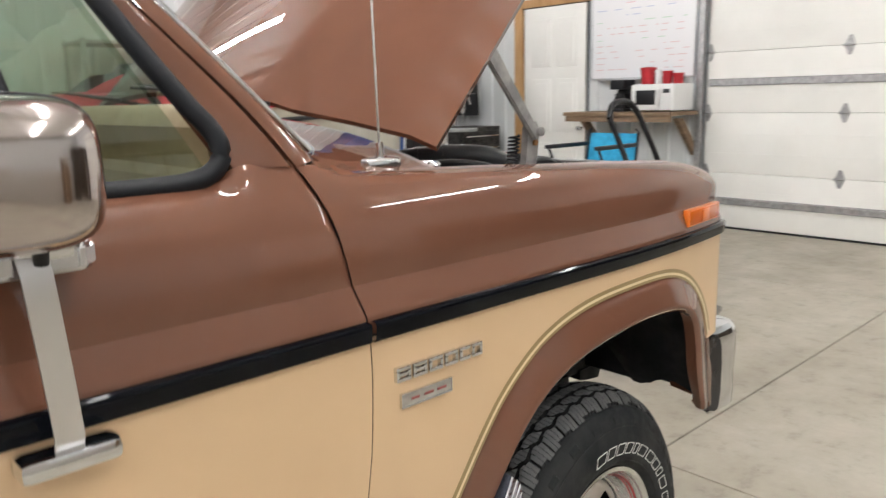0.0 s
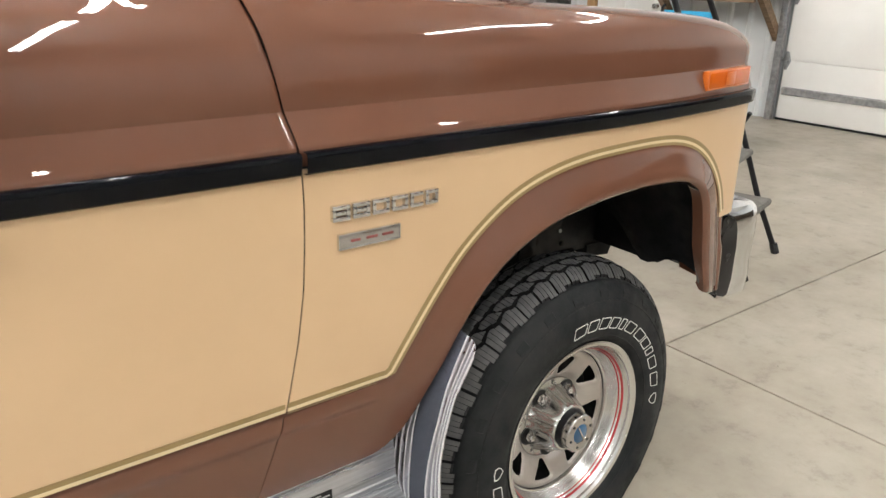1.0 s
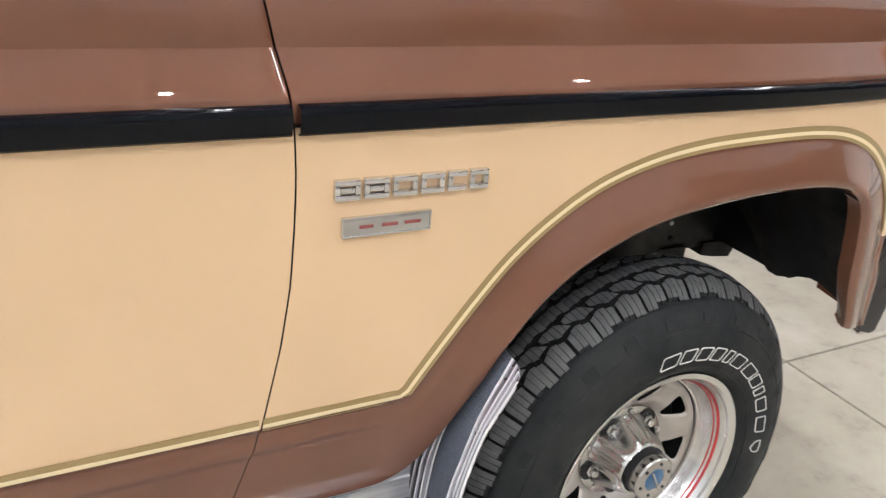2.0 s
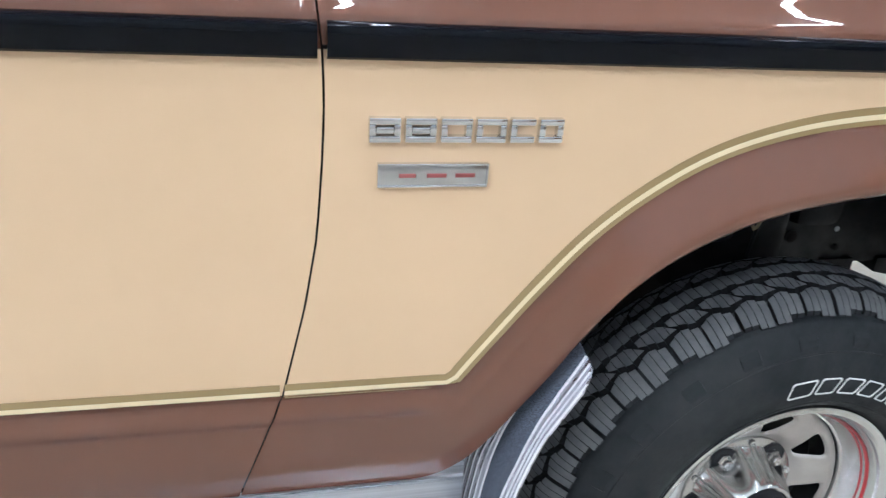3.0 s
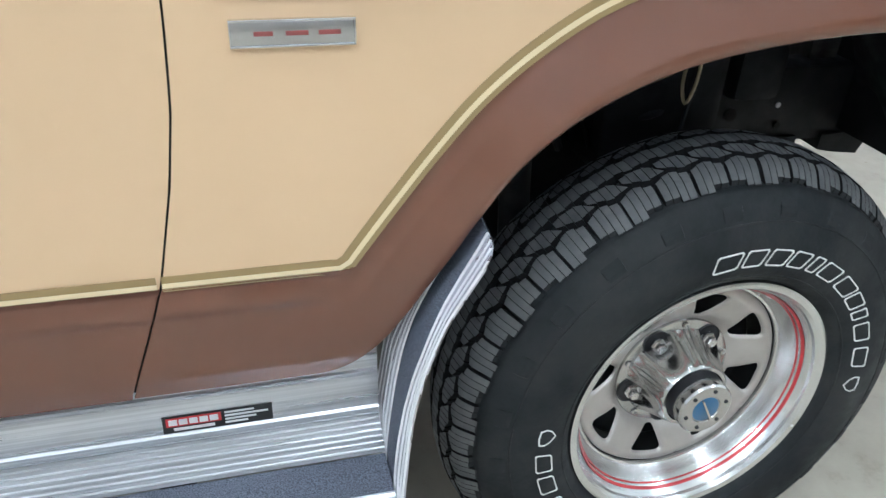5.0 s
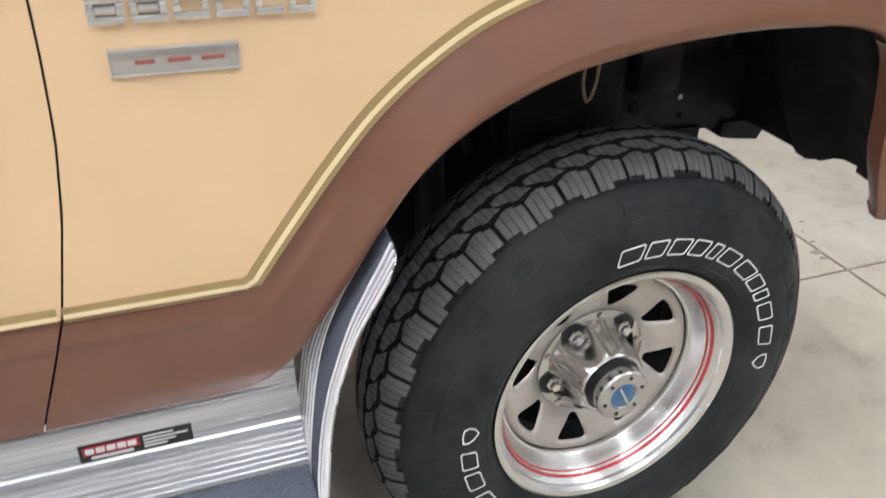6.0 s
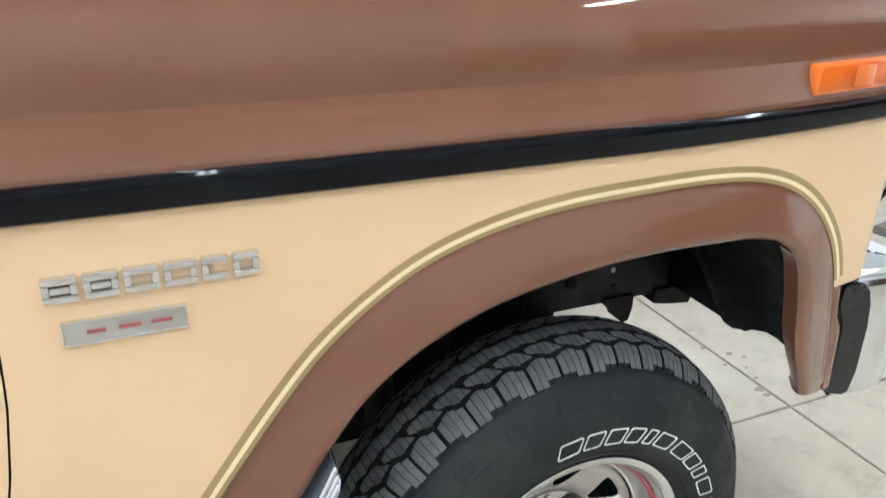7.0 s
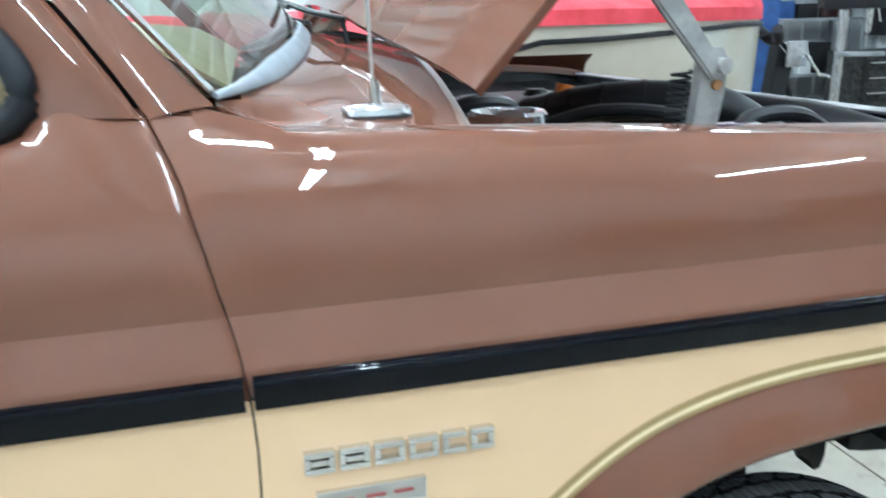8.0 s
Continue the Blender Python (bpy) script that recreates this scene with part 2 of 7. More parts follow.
# ---- mesh helpers ----
def mesh_of(name, bm, material, smooth=True, angle=0.6):
    bmesh.ops.recalc_face_normals(bm, faces=bm.faces)
    me = bpy.data.meshes.new(name)
    bm.to_mesh(me)
    bm.free()
    for m in (material if isinstance(material, (list, tuple)) else [material]):
        me.materials.append(m)
    if smooth:
        me.shade_smooth()
        me.set_sharp_from_angle(angle=angle)
    return me


def part(name, bm, material, parent=None, label="", smooth=True, angle=0.6):
    ob = new(name, mesh_of(name, bm, material, smooth, angle))
    if parent is not None:
        ob.parent = parent
    if label:
        tagged(ob, label)
    return ob


def thing(name, label, category, group="", kind="", at=None):
    ob = new(name)
    ob.empty_display_size = 0.1
    if at is not None:
        ob.matrix_basis = at
    return tagged(ob, label, category, group, kind)


def box(bm, lo, hi, bevel=0.0, m=None):
    """A box from corner to corner, its edges rounded."""
    lo, hi = Vector(lo), Vector(hi)
    r = bmesh.ops.create_cube(bm, size=1.0, matrix=Matrix.Translation((lo + hi) / 2) @ Matrix.Diagonal((*(hi - lo), 1)))
    vs = r["verts"]
    if bevel:
        es = list({e for v in vs for e in v.link_edges})
        out = bmesh.ops.bevel(bm, geom=es, offset=bevel, segments=2, profile=0.6, affect="EDGES")
        vs = list({v for f in out["faces"] for v in f.verts} | {v for v in vs if v.is_valid})
    if m is not None:
        bmesh.ops.transform(bm, matrix=m, verts=[v for v in vs if v.is_valid])
    return bm


def nbox(lo, hi, bevel=0.0):
    return box(bmesh.new(), lo, hi, bevel)


def tube(bm, pts, radius, sides=10, closed=False, taper=1.0):
    """A round bar along points."""
    pts = [Vector(p) for p in pts]
    n = len(pts)
    rings = []
    up = Vector((0.13, 0.21, 0.97))
    for i, p in enumerate(pts):
        a = pts[(i - 1) % n] if (closed or i > 0) else p
        b = pts[(i + 1) % n] if (closed or i < n - 1) else p
        d = (b - a).normalized()
        s = d.cross(up)
        if s.length < 0.05:
            s = d.cross(Vector((1, 0, 0)))
        s.normalize()
        u = s.cross(d)
        r = radius * (1 + (taper - 1) * i / max(1, n - 1))
        rings.append([bm.verts.new(p + r * (math.cos(k * math.tau / sides) * s + math.sin(k * math.tau / sides) * u)) for k in range(sides)])
    for i in range(n if closed else n - 1):
        a, b = rings[i], rings[(i + 1) % n]
        for k in range(sides):
            bm.faces.new((a[k], a[(k + 1) % sides], b[(k + 1) % sides], b[k]))
    if not closed:
        bm.faces.new(rings[0])
        bm.faces.new(rings[-1])
    return bm


def lathe(bm, profile, seg=64, axis="y", closed=False, centre=(0, 0, 0)):
    """Turns (radius, height) points round an axis. Height runs along the axis."""
    rings = []
    for r, h in profile:
        ring = []
        for k in range(seg):
            a = k * math.tau / seg
            c, s = r * math.cos(a), r * math.sin(a)
            p = {"y": (c, h, s), "z": (c, s, h), "x": (h, c, s)}[axis]
            ring.append(bm.verts.new(Vector(p) + Vector(centre)))
        rings.append(ring)
    for i in range(len(rings) if closed else len(rings) - 1):
        a, b = rings[i], rings[(i + 1) % len(rings)]
        for k in range(seg):
            bm.faces.new((a[k], a[(k + 1) % seg], b[(k + 1) % seg], b[k]))
    return bm


def grid(bm, rows, close_u=False):
    """A sheet from rows of points."""
    vs = [[bm.verts.new(p) for p in row] for row in rows]
    for a, b in zip(vs, vs[1:]):
        n = len(a)
        for k in range(n if close_u else n - 1):
            bm.faces.new((a[k], a[(k + 1) % n], b[(k + 1) % n], b[k]))
    return bm


def solid_sheet(rows, thickness):
    """A sheet with depth: the second skin lies at an offset along +y."""
    bm = grid(bmesh.new(), rows)
    bmesh.ops.recalc_face_normals(bm, faces=bm.faces)
    bmesh.ops.solidify(bm, geom=bm.faces[:], thickness=thickness)
    return bm


def prism(bm, outline, direction):
    """An outline of points pushed along a direction."""
    d = Vector(direction)
    a = [bm.verts.new(p) for p in outline]
    b = [bm.verts.new(Vector(p) + d) for p in outline]
    n = len(a)
    bm.faces.new(a)
    bm.faces.new(b[::-1])
    for k in range(n):
        bm.faces.new((a[k], a[(k + 1) % n], b[(k + 1) % n], b[k]))
    return bm


def interp(x, table):
    for (x0, y0), (x1, y1) in zip(table, table[1:]):
        if x <= x1:
            t = max(0.0, (x - x0) / (x1 - x0))
            return y0 + (y1 - y0) * t
    return table[-1][1]


def smooth_line(pts, n):
    """n points evenly spread along a Catmull-Rom line through pts."""
    pts = [Vector(p) for p in pts]
    dense = []
    for i in range(len(pts) - 1):
        p0, p1, p2, p3 = pts[max(0, i - 1)], pts[i], pts[i + 1], pts[min(len(pts) - 1, i + 2)]
        for k in range(24):
            t = k / 24
            dense.append(0.5 * ((2 * p1) + (p2 - p0) * t + (2 * p0 - 5 * p1 + 4 * p2 - p3) * t * t + (3 * p1 - p0 - 3 * p2 + p3) * t ** 3))
    dense.append(pts[-1])
    d = [0.0]
    for a, b in zip(dense, dense[1:]):
        d.append(d[-1] + (b - a).length)
    out, j = [], 0
    for k in range(n):
        s = d[-1] * k / (n - 1)
        while j < len(d) - 2 and d[j + 1] < s:
            j += 1
        t = (s - d[j]) / max(1e-9, d[j + 1] - d[j])
        out.append(dense[j].lerp(dense[j + 1], min(1, t)))
    return out

# ---- the room ----
EAST, NORTH, SOUTH, WEST, TOP = 6.1, 7.2, -5.5, -9.0, 4.3


def ribbed(bm, a, b, z0, z1, inward, pitch=0.23, depth=0.018):
    """A ribbed metal sheet from a to b in the plan; ribs stand towards the room."""
    a, b, n = Vector((*a, 0)), Vector((*b, 0)), Vector((*inward, 0))
    length = (b - a).length
    d = (b - a) / length
    offs = []
    s = 0.0
    while s < length:
        offs += [(s, 0), (s + pitch * 0.62, 0), (s + pitch * 0.70, depth), (s + pitch * 0.86, depth), (s + pitch * 0.94, 0)]
        s += pitch
    offs = [(min(s, length), h) for s, h in offs] + [(length, 0)]
    pts = []
    for s, h in offs:
        if not pts or s > pts[-1][0] + 1e-5:
            pts.append((s, h))
    grid(bm, [[a + d * s + n * h + Vector((0, 0, z)) for s, h in pts] for z in (z0, z1)])
    back = [a + d * pts[0][0] - n * 0.12, a + d * length - n * 0.12]
    grid(bm, [[p + Vector((0, 0, z)) for p in back] for z in (z0, z1)])
    return bm


floor = tagged(part("floor", nbox((WEST - 0.2, SOUTH - 0.2, -0.2), (EAST + 0.2, NORTH + 0.2, -0.012)), JOINT), "grey concrete slab floor with saw-cut joints", "floor", kind="structure")

bm = bmesh.new()
ribbed(bm, (EAST, 5.66), (EAST, NORTH), 0, TOP, (-1, 0))
ribbed(bm, (EAST, 3.08), (EAST, 4.52), 0, TOP, (-1, 0))
ribbed(bm, (EAST, 4.52), (EAST, 5.66), 2.48, TOP, (-1, 0))
ribbed(bm, (EAST, SOUTH), (EAST, -1.9), 0, TOP, (-1, 0))
ribbed(bm, (EAST, -1.9), (EAST, 3.08), 3.2, TOP, (-1, 0))
tagged(part("wall_east", bm, WALL_WHITE, smooth=False), "white ribbed metal wall of the workshop", "wall", kind="structure")
for name, a, b, n in (("wall_north", (WEST, NORTH), (EAST, NORTH), (0, -1)), ("wall_south", (WEST, SOUTH), (EAST, SOUTH), (0, 1)), ("wall_west", (WEST, SOUTH), (WEST, NORTH), (1, 0))):
    south = name == "wall_south"
    wall = tagged(part(name, ribbed(bmesh.new(), a, b, 1.0 if south else 0, TOP, n, 0.30 if south else 0.23, 0.03 if south else 0.018), WALL_WHITE, smooth=False), "white ribbed metal wall of the workshop", "wall", kind="structure")
    # wainscot is added out of view; its tone shapes the paint's reflections
    if south:
        part("wainscot", ribbed(bmesh.new(), a, b, 0, 1.0, n), WALL_DARK, wall, "added dark ribbed metal wainscot for reflections", smooth=False)
bm = bmesh.new()
s = WEST
rows = []
while s < EAST:
    rows += [(s, TOP), (s + 0.15, TOP), (s + 0.16, TOP - 0.045), (s + 0.21, TOP - 0.045), (s + 0.23, TOP)]
    s += 0.23
grid(bm, [[(x, y, z) for x, z in rows] for y in (SOUTH, NORTH)])
grid(bm, [[(x, y, TOP + 0.1) for x in (WEST, EAST)] for y in (SOUTH, NORTH)])
tagged(part("ceiling", bm, CEILING_WHITE, smooth=False), "white ribbed metal ceiling", "ceiling", kind="structure")


wall = bpy.data.objects["wall_south"]
# added grey strips paint the ribs' shade lines, for reflections only
for k in range(34):
    x = -4.2 + 0.305 * k
    if x < EAST - 0.1:
        part("rib_shade_strip", nbox((x, SOUTH, 1.0), (x + 0.022, SOUTH + 0.036, 3.85), 0.002), GREY_PAINT, wall)
# unseen beam added to give the wing's reflection its brown line
tagged(part("trim", nbox((WEST, SOUTH, 3.86), (EAST, SOUTH + 0.09, 3.98), 0.006), WOOD_DARK), "added dark beam along the wall top for a reflected line", "beam", kind="structure")


# sectional garage door
def garage_door():
    y0, y1 = -1.9, 3.06
    door = tagged(thing("garage_door", "white sectional overhead garage door, closed", "garage door"), kind="structure")
    joints = (0.02, 0.571, 1.173, 1.770, 2.37, 2.97, 3.22)
    for z0, z1 in zip(joints, joints[1:]):
        bm = nbox((EAST, y0, z0 + 0.0015), (EAST + 0.05, y1, z1 - 0.0015), 0.004)
        for f in (0.33, 0.66):
            zz = z0 + (z1 - z0) * f
            box(bm, (EAST - 0.0015, y0 + 0.06, zz - 0.004), (EAST + 0.01, y1 - 0.06, zz + 0.004), 0.002)
        part("door_panel", bm, DOOR_WHITE, door)
        for yy in (y1 - 0.02, 1.72, 0.38, -0.96):
            bm = bmesh.new()
            prism(bm, [(EAST - 0.006, yy - 0.045, z1), (EAST - 0.006, yy - 0.012, z1 + 0.085), (EAST - 0.006, yy + 0.012, z1 + 0.085), (EAST - 0.006, yy + 0.045, z1), (EAST - 0.006, yy + 0.012, z1 - 0.085), (EAST - 0.006, yy - 0.012, z1 - 0.085)], (0.006, 0, 0))
            tube(bm, [(EAST - 0.014, yy - 0.04, z1), (EAST - 0.014, yy + 0.05, z1)], 0.010)
            part("hinge", bm, GALV, door, "grey steel hinge plate")
    for z in (0.288, 1.477, 2.66):
        bm = bmesh.new()
        prism(bm, [(EAST, y0 + 0.03, z - 0.040), (EAST - 0.006, y0 + 0.03, z - 0.040), (EAST - 0.030, y0 + 0.03, z - 0.028), (EAST - 0.030, y0 + 0.03, z + 0.022), (EAST - 0.006, y0 + 0.03, z + 0.034), (EAST, y0 + 0.03, z + 0.034)], (0, y1 - y0 - 0.06, 0))
        part("strut", bm, GALV, door, "grey galvanised stiffening strut", smooth=False)
    part("bottom_seal", nbox((EAST - 0.004, y0, 0.0), (EAST + 0.05, y1, 0.022), 0.006), PLASTIC_BLACK, door, "black rubber bottom seal")
    return door


garage_door()
bm = nbox((EAST - 0.085, 3.082, 0), (EAST - 0.005, 3.092, 3.1), 0.003)
box(bm, (EAST - 0.085, 3.092, 0), (EAST - 0.075, 3.135, 3.1), 0.003)
box(bm, (EAST - 0.085, 3.072, 0), (EAST - 0.060, 3.082, 3.1), 0.002)
tagged(part("door_track", bm, GALV), "galvanised vertical track beside the garage door", "door track", kind="structure")


# walk door with raised panels and raw pine trim
def walk_door():
    d = tagged(thing("door_1", "white six-panel walk door, closed", "door"), kind="structure")
    y0, y1 = 4.58, 5.50
    part("door_leaf", nbox((EAST, y0, 0.02), (EAST + 0.045, y1, 2.42), 0.003), DOOR_WHITE, d)
    for ya, yb in ((y0 + 0.11, y0 + 0.42), (y0 + 0.50, y0 + 0.81)):
        for za, zb in ((0.22, 0.82), (0.95, 1.58), (1.72, 2.28)):
            bm = nbox((EAST - 0.010, ya, za), (EAST + 0.01, yb, zb), 0.008)
            box(bm, (EAST - 0.016, ya + 0.05, za + 0.05), (EAST, yb - 0.05, zb - 0.05), 0.006)
            part("raised_panel", bm, DOOR_WHITE, d)
    bm = lathe(bmesh.new(), [(0.001, -0.06), (0.026, -0.055), (0.03, -0.04), (0.014, -0.02), (0.03, 0.0)], 20, "x", centre=(EAST, y0 + 0.06, 1.0))
    part("door_knob", bm, STEEL, d, "round metal door knob")


walk_door()
for name, lo, hi in (("trim", (EAST - 0.03, 5.52, 0), (EAST + 0.02, 5.64, 2.50)), ("trim", (EAST - 0.03, 4.50, 2.43), (EAST + 0.02, 5.52, 2.52))):
    tagged(part(name, nbox(lo, hi, 0.004), WOOD), "raw pine casing round the walk door", "door trim", kind="structure")

# strip light fittings, set across the room
def strip_light(m, first=[]):
    if first:
        return copy_thing(first[0], m)
    f = thing("ceiling_light", "white fluorescent strip light fitting, switched on", "ceiling light", "ceiling strip lights", at=m)
    bm = bmesh.new()
    prism(bm, [(-0.030, -1.2, 0.002), (0.030, -1.2, 0.002), (0.022, -1.2, 0.045), (-0.022, -1.2, 0.045)], (0, 2.4, 0))
    part("housing", bm, PLASTIC_WHITE, f)
    for y in (-0.9, 0.9):
        part("hanger", tube(bmesh.new(), [(0, y, 0.045), (0, y, TOP - 3.90)], 0.004, 6), STEEL, f, "thin steel hanger rod")
    for y in (-1.19, 1.19):
        part("end_cap", nbox((-0.042, y - 0.012, -0.034), (0.042, y + 0.012, 0.004), 0.003), PLASTIC_WHITE, f)
    for x in (-0.026, 0.026):
        part("tube", tube(bmesh.new(), [(x, -1.17, -0.018), (x, 1.17, -0.018)], 0.0105, 12), TUBE, f, "glowing white tube")
    first.append(f)
    return f


for x in (-6.2, -3.1, -0.22, 3.3):
    for y in (-2.95, 0.05, 4.8):
        strip_light(pose(x, y, 3.90))

# ---- the truck: x runs forward, its near side lies at y = 0, the front axle at x = 0 ----
truck = thing("truck", "two-tone brown and tan off-road truck with its bonnet open", "truck")
MID = 0.98                     # the truck's middle line
AXLE = Vector((0.0, 0.05, 0.368))


def taper(x):
    """How far the flank draws in towards the nose, with the rounded front corner."""
    t = 0.15 * max(0.0, x + 0.05) ** 2
    if x > 0.458:
        a = min(1.0, (x - 0.458) / 0.052)
        t += 0.052 * (1 - math.sqrt(max(0.0, 1 - a * a)))
    return t


GAP_LINE = [(0.54, -0.756), (0.572, -0.746), (0.639, -0.722), (0.694, -0.703), (0.805, -0.6785), (0.88, -0.667), (0.948, -0.6625), (1.0, -0.6605), (1.05, -0.6615), (1.096, -0.667), (1.134, -0.676), (1.208, -0.692), (1.25, -0.702), (1.28, -0.714), (1.306, -0.727)]
ZTOP_LINE = smooth_line([(-0.9, 0, 1.298), (-0.70, 0, 1.294), (-0.60, 0, 1.2890), (-0.50, 0, 1.2845), (-0.42, 0, 1.2808), (-0.28, 0, 1.274), (-0.133, 0, 1.2645), (0.06, 0, 1.2545), (0.248, 0, 1.2425), (0.36, 0, 1.2325), (0.43, 0, 1.2200), (0.47, 0, 1.2040), (0.495, 0, 1.182), (0.5095, 0, 1.15)], 160)
ZTOP = [(p.x, p.z) for p in ZTOP_LINE]


def gap_x(z):
    return interp(z, GAP_LINE)


def flank(z):
    """The flank's depth by height, from the strip up to the shoulder."""
    return interp(z, [(0.50, 0.026), (0.54, 0.0172), (0.56, 0.0142), (0.58, 0.0115), (0.60, 0.0092), (0.62, 0.0076), (0.635, 0.0068), (0.645, 0.0064), (0.650, 0.0062), (0.654, 0.0056), (0.658, 0.0040), (0.662, 0.0026), (0.667, 0.0021), (0.673, 0.0027), (0.680, 0.0046), (0.686, 0.0060), (0.690, 0.0046), (0.694, 0.0016), (0.70, 0.0008), (0.76, 0.0), (1.05, 0.0), (1.084, 0.0), (1.088, 0.0009), (1.093, 0.0033), (1.098, 0.0055), (1.130, 0.0177),
                      (1.1315, 0.0182), (1.14, 0.0178), (1.155, 0.0176), (1.17, 0.0185), (1.185, 0.0204), (1.20, 0.0231), (1.225, 0.034), (1.24, 0.046), (1.255, 0.061), (1.266, 0.082), (1.275, 0.115)])


def ease(f):
    f = min(1.0, max(0.0, f))
    return f * f * (3 - 2 * f)


def upper_profile(x):
    """Section of the upper wing, from the inner gutter over the crown down behind the strip."""
    zt = interp(x, ZTOP)
    w = min(1.0, max(0.0, (-0.622 - x) / 0.056))
    w = w * w * (3 - 2 * w)
    k = (zt - 1.165) / 0.11
    rows = [(y, zt - off * max(k, 0.35)) for y, off in ((0.185, 0.030), (0.150, 0.030), (0.118, 0.026), (0.1105, 0.012), (0.1085, 0.006), (0.105, 0.0035),
                                                        (0.096, 0.0042), (0.080, 0.0070), (0.065, 0.0115), (0.052, 0.0185), (0.041, 0.0300), (0.032, 0.0460))]
    for z in (1.20, 1.185, 1.17, 1.155, 1.14, 1.1315, 1.130, 1.119, 1.108, 1.098, 1.093, 1.088, 1.084, 1.06):
        rows.append((flank(z), z if z < 1.165 else 1.165 + (z - 1.165) * max(k, 0.2)))
    post = [(0.185, 1.270), (0.150, 1.276), (0.118, 1.286), (0.1125, 1.300), (0.111, 1.306), (0.109, 1.310), (0.095, 1.3105), (0.073, 1.3065), (0.059, 1.289), (0.0475, 1.266), (0.0365, 1.243), (0.027, 1.223)]
    for k, (py, pz) in enumerate(post):
        y, z = rows[k]
        f = w if k < 7 else ease((-0.648 - x) / 0.055)
        rows[k] = (y + (py - y) * f, z + (pz - z) * f)
    return rows


# front wing, upper part
def wing_upper():
    rows = []
    n = 46
    us = [k / n for k in range(n + 1)]
    count = len(upper_profile(0))
    for u in us:
        row = []
        for k in range(count):
            x1 = 0.5085
            xx = gap_x(1.2) + (x1 - gap_x(1.2)) * (1 - (1 - u) ** 1.35)
            for again in range(4):
                y, z = upper_profile(xx)[k]
                g = gap_x(min(z, 1.306)) + 0.0008
                xx = g + (x1 - g) * (1 - (1 - u) ** 1.35)
            row.append((xx, y + taper(xx), z))
        rows.append(row)
    return solid_sheet(rows, 0.0012)


wing = part("front_wing", wing_upper(), BROWN, truck, "glossy brown upper front wing", angle=0.31)

bm = grid(bmesh.new(), [[(0.5105 + 0.001 * i, y, z) for z in (1.148, 1.12, 1.09, 1.05, 0.95, 0.80)] for i, y in enumerate((0.105, 0.14, 0.22))])
part("wing_nose", bm, BROWN, truck)

# line between the painted stripe and the wheel arch flare
ARCH_OUT = [(-0.512, 0.700), (-0.475, 0.752), (-0.425, 0.818), (-0.378, 0.872), (-0.322, 0.918), (-0.258, 0.955), (-0.18, 0.980), (-0.09, 0.994), (0.02, 0.999), (0.12, 0.998), (0.20, 0.988),
            (0.270, 0.963), (0.328, 0.922), (0.372, 0.870), (0.398, 0.815), (0.411, 0.765), (0.418, 0.74)]
ARCH_IN = [(-0.488, 0.583), (-0.474, 0.600), (-0.456, 0.628), (-0.436, 0.662), (-0.408, 0.706), (-0.380, 0.752), (-0.336, 0.810), (-0.272, 0.858), (-0.188, 0.894), (-0.09, 0.914), (0.02, 0.924), (0.12, 0.922), (0.195, 0.914), (0.250, 0.896),
           (0.284, 0.862), (0.305, 0.80), (0.318, 0.74)]
N_ARCH = 90
arch_out = smooth_line([(x, 0, z) for x, z in ARCH_OUT], N_ARCH)
arch_in = smooth_line([(x, 0, z) for x, z in ARCH_IN], N_ARCH)
SILL = 0.692                   # height of the stripe along the sill


def offset_line(line, d):
    """The line moved sideways by d, up and out from the arch."""
    out = []
    for i, p in enumerate(line):
        a, b = line[max(0, i - 1)], line[min(len(line) - 1, i + 1)]
        t = (b - a).normalized()
        out.append(p + Vector((-t.z, 0, t.x)) * d)
    return out


# lower tan panel of the wing: columns from the strip down to the stripe
def wing_lower():
    line = [Vector((gap_x(SILL) + 0.003, 0, SILL))] + [Vector((x, 0, SILL + 0.001)) for x in (-0.68, -0.64, -0.60, -0.56, -0.53)] + list(arch_out)
    rows = []
    n = 16
    for i, p in enumerate(line):
        row = []
        low = p.z + 0.002 if p.x < 0.3 else max(p.z + 0.002, 0.792)
        for k in range(n + 1):
            f = k / n
            z = 1.056 + (low - 1.056) * f
            x = p.x
            if i < 6:
                g = gap_x(z) + 0.0011
                x = g + (p.x - line[0].x) * (-0.51 - g) / (-0.51 - line[0].x)
            row.append((x, flank(z) + taper(x), z))
        rows.append(row)
    for x in (0.425, 0.45, 0.47, 0.485, 0.495, 0.503, 0.5085):
        rows.append([(x, flank(z) + taper(x), z) for z in [1.056 + (0.792 - 1.056) * k / n for k in range(n + 1)]])
    rows.append([(0.510, 0.25, 1.056 + (0.792 - 1.056) * k / n) for k in range(n + 1)])
    return solid_sheet(rows, 0.0012)


part("wing_panel", wing_lower(), TAN, truck, "smooth tan lower wing panel", angle=0.9)


# painted stripe in three bands round the arch and along the sill
def band(line, d0, d1, lift):
    a, b = offset_line(line, d0), offset_line(line, d1)
    rows = [[(p.x, flank(p.z) + taper(p.x) - lift, p.z), (q.x, flank(q.z) + taper(q.x) - lift, q.z)] for p, q in zip(a, b)]
    return solid_sheet(rows, 0.0006)


kink_line = [Vector((gap_x(SILL) + 0.003 + k * (-0.528 - gap_x(SILL)) / 12, 0, SILL)) for k in range(13)] + list(arch_out)
kink_line = [p for p in kink_line if p.x < 0.3 or p.z > 0.797]
for d0, d1, m, lift, lab in ((-0.001, 0.0048, OLIVE, 0.0007, "olive gold painted band"), (0.0048, 0.0105, CREAM, 0.0009, "pale cream painted band"), (0.0105, 0.0185, OLIVE, 0.0007, "olive gold painted band")):
    part("pinstripe", band(kink_line, d0, d1, lift), m, truck, lab)


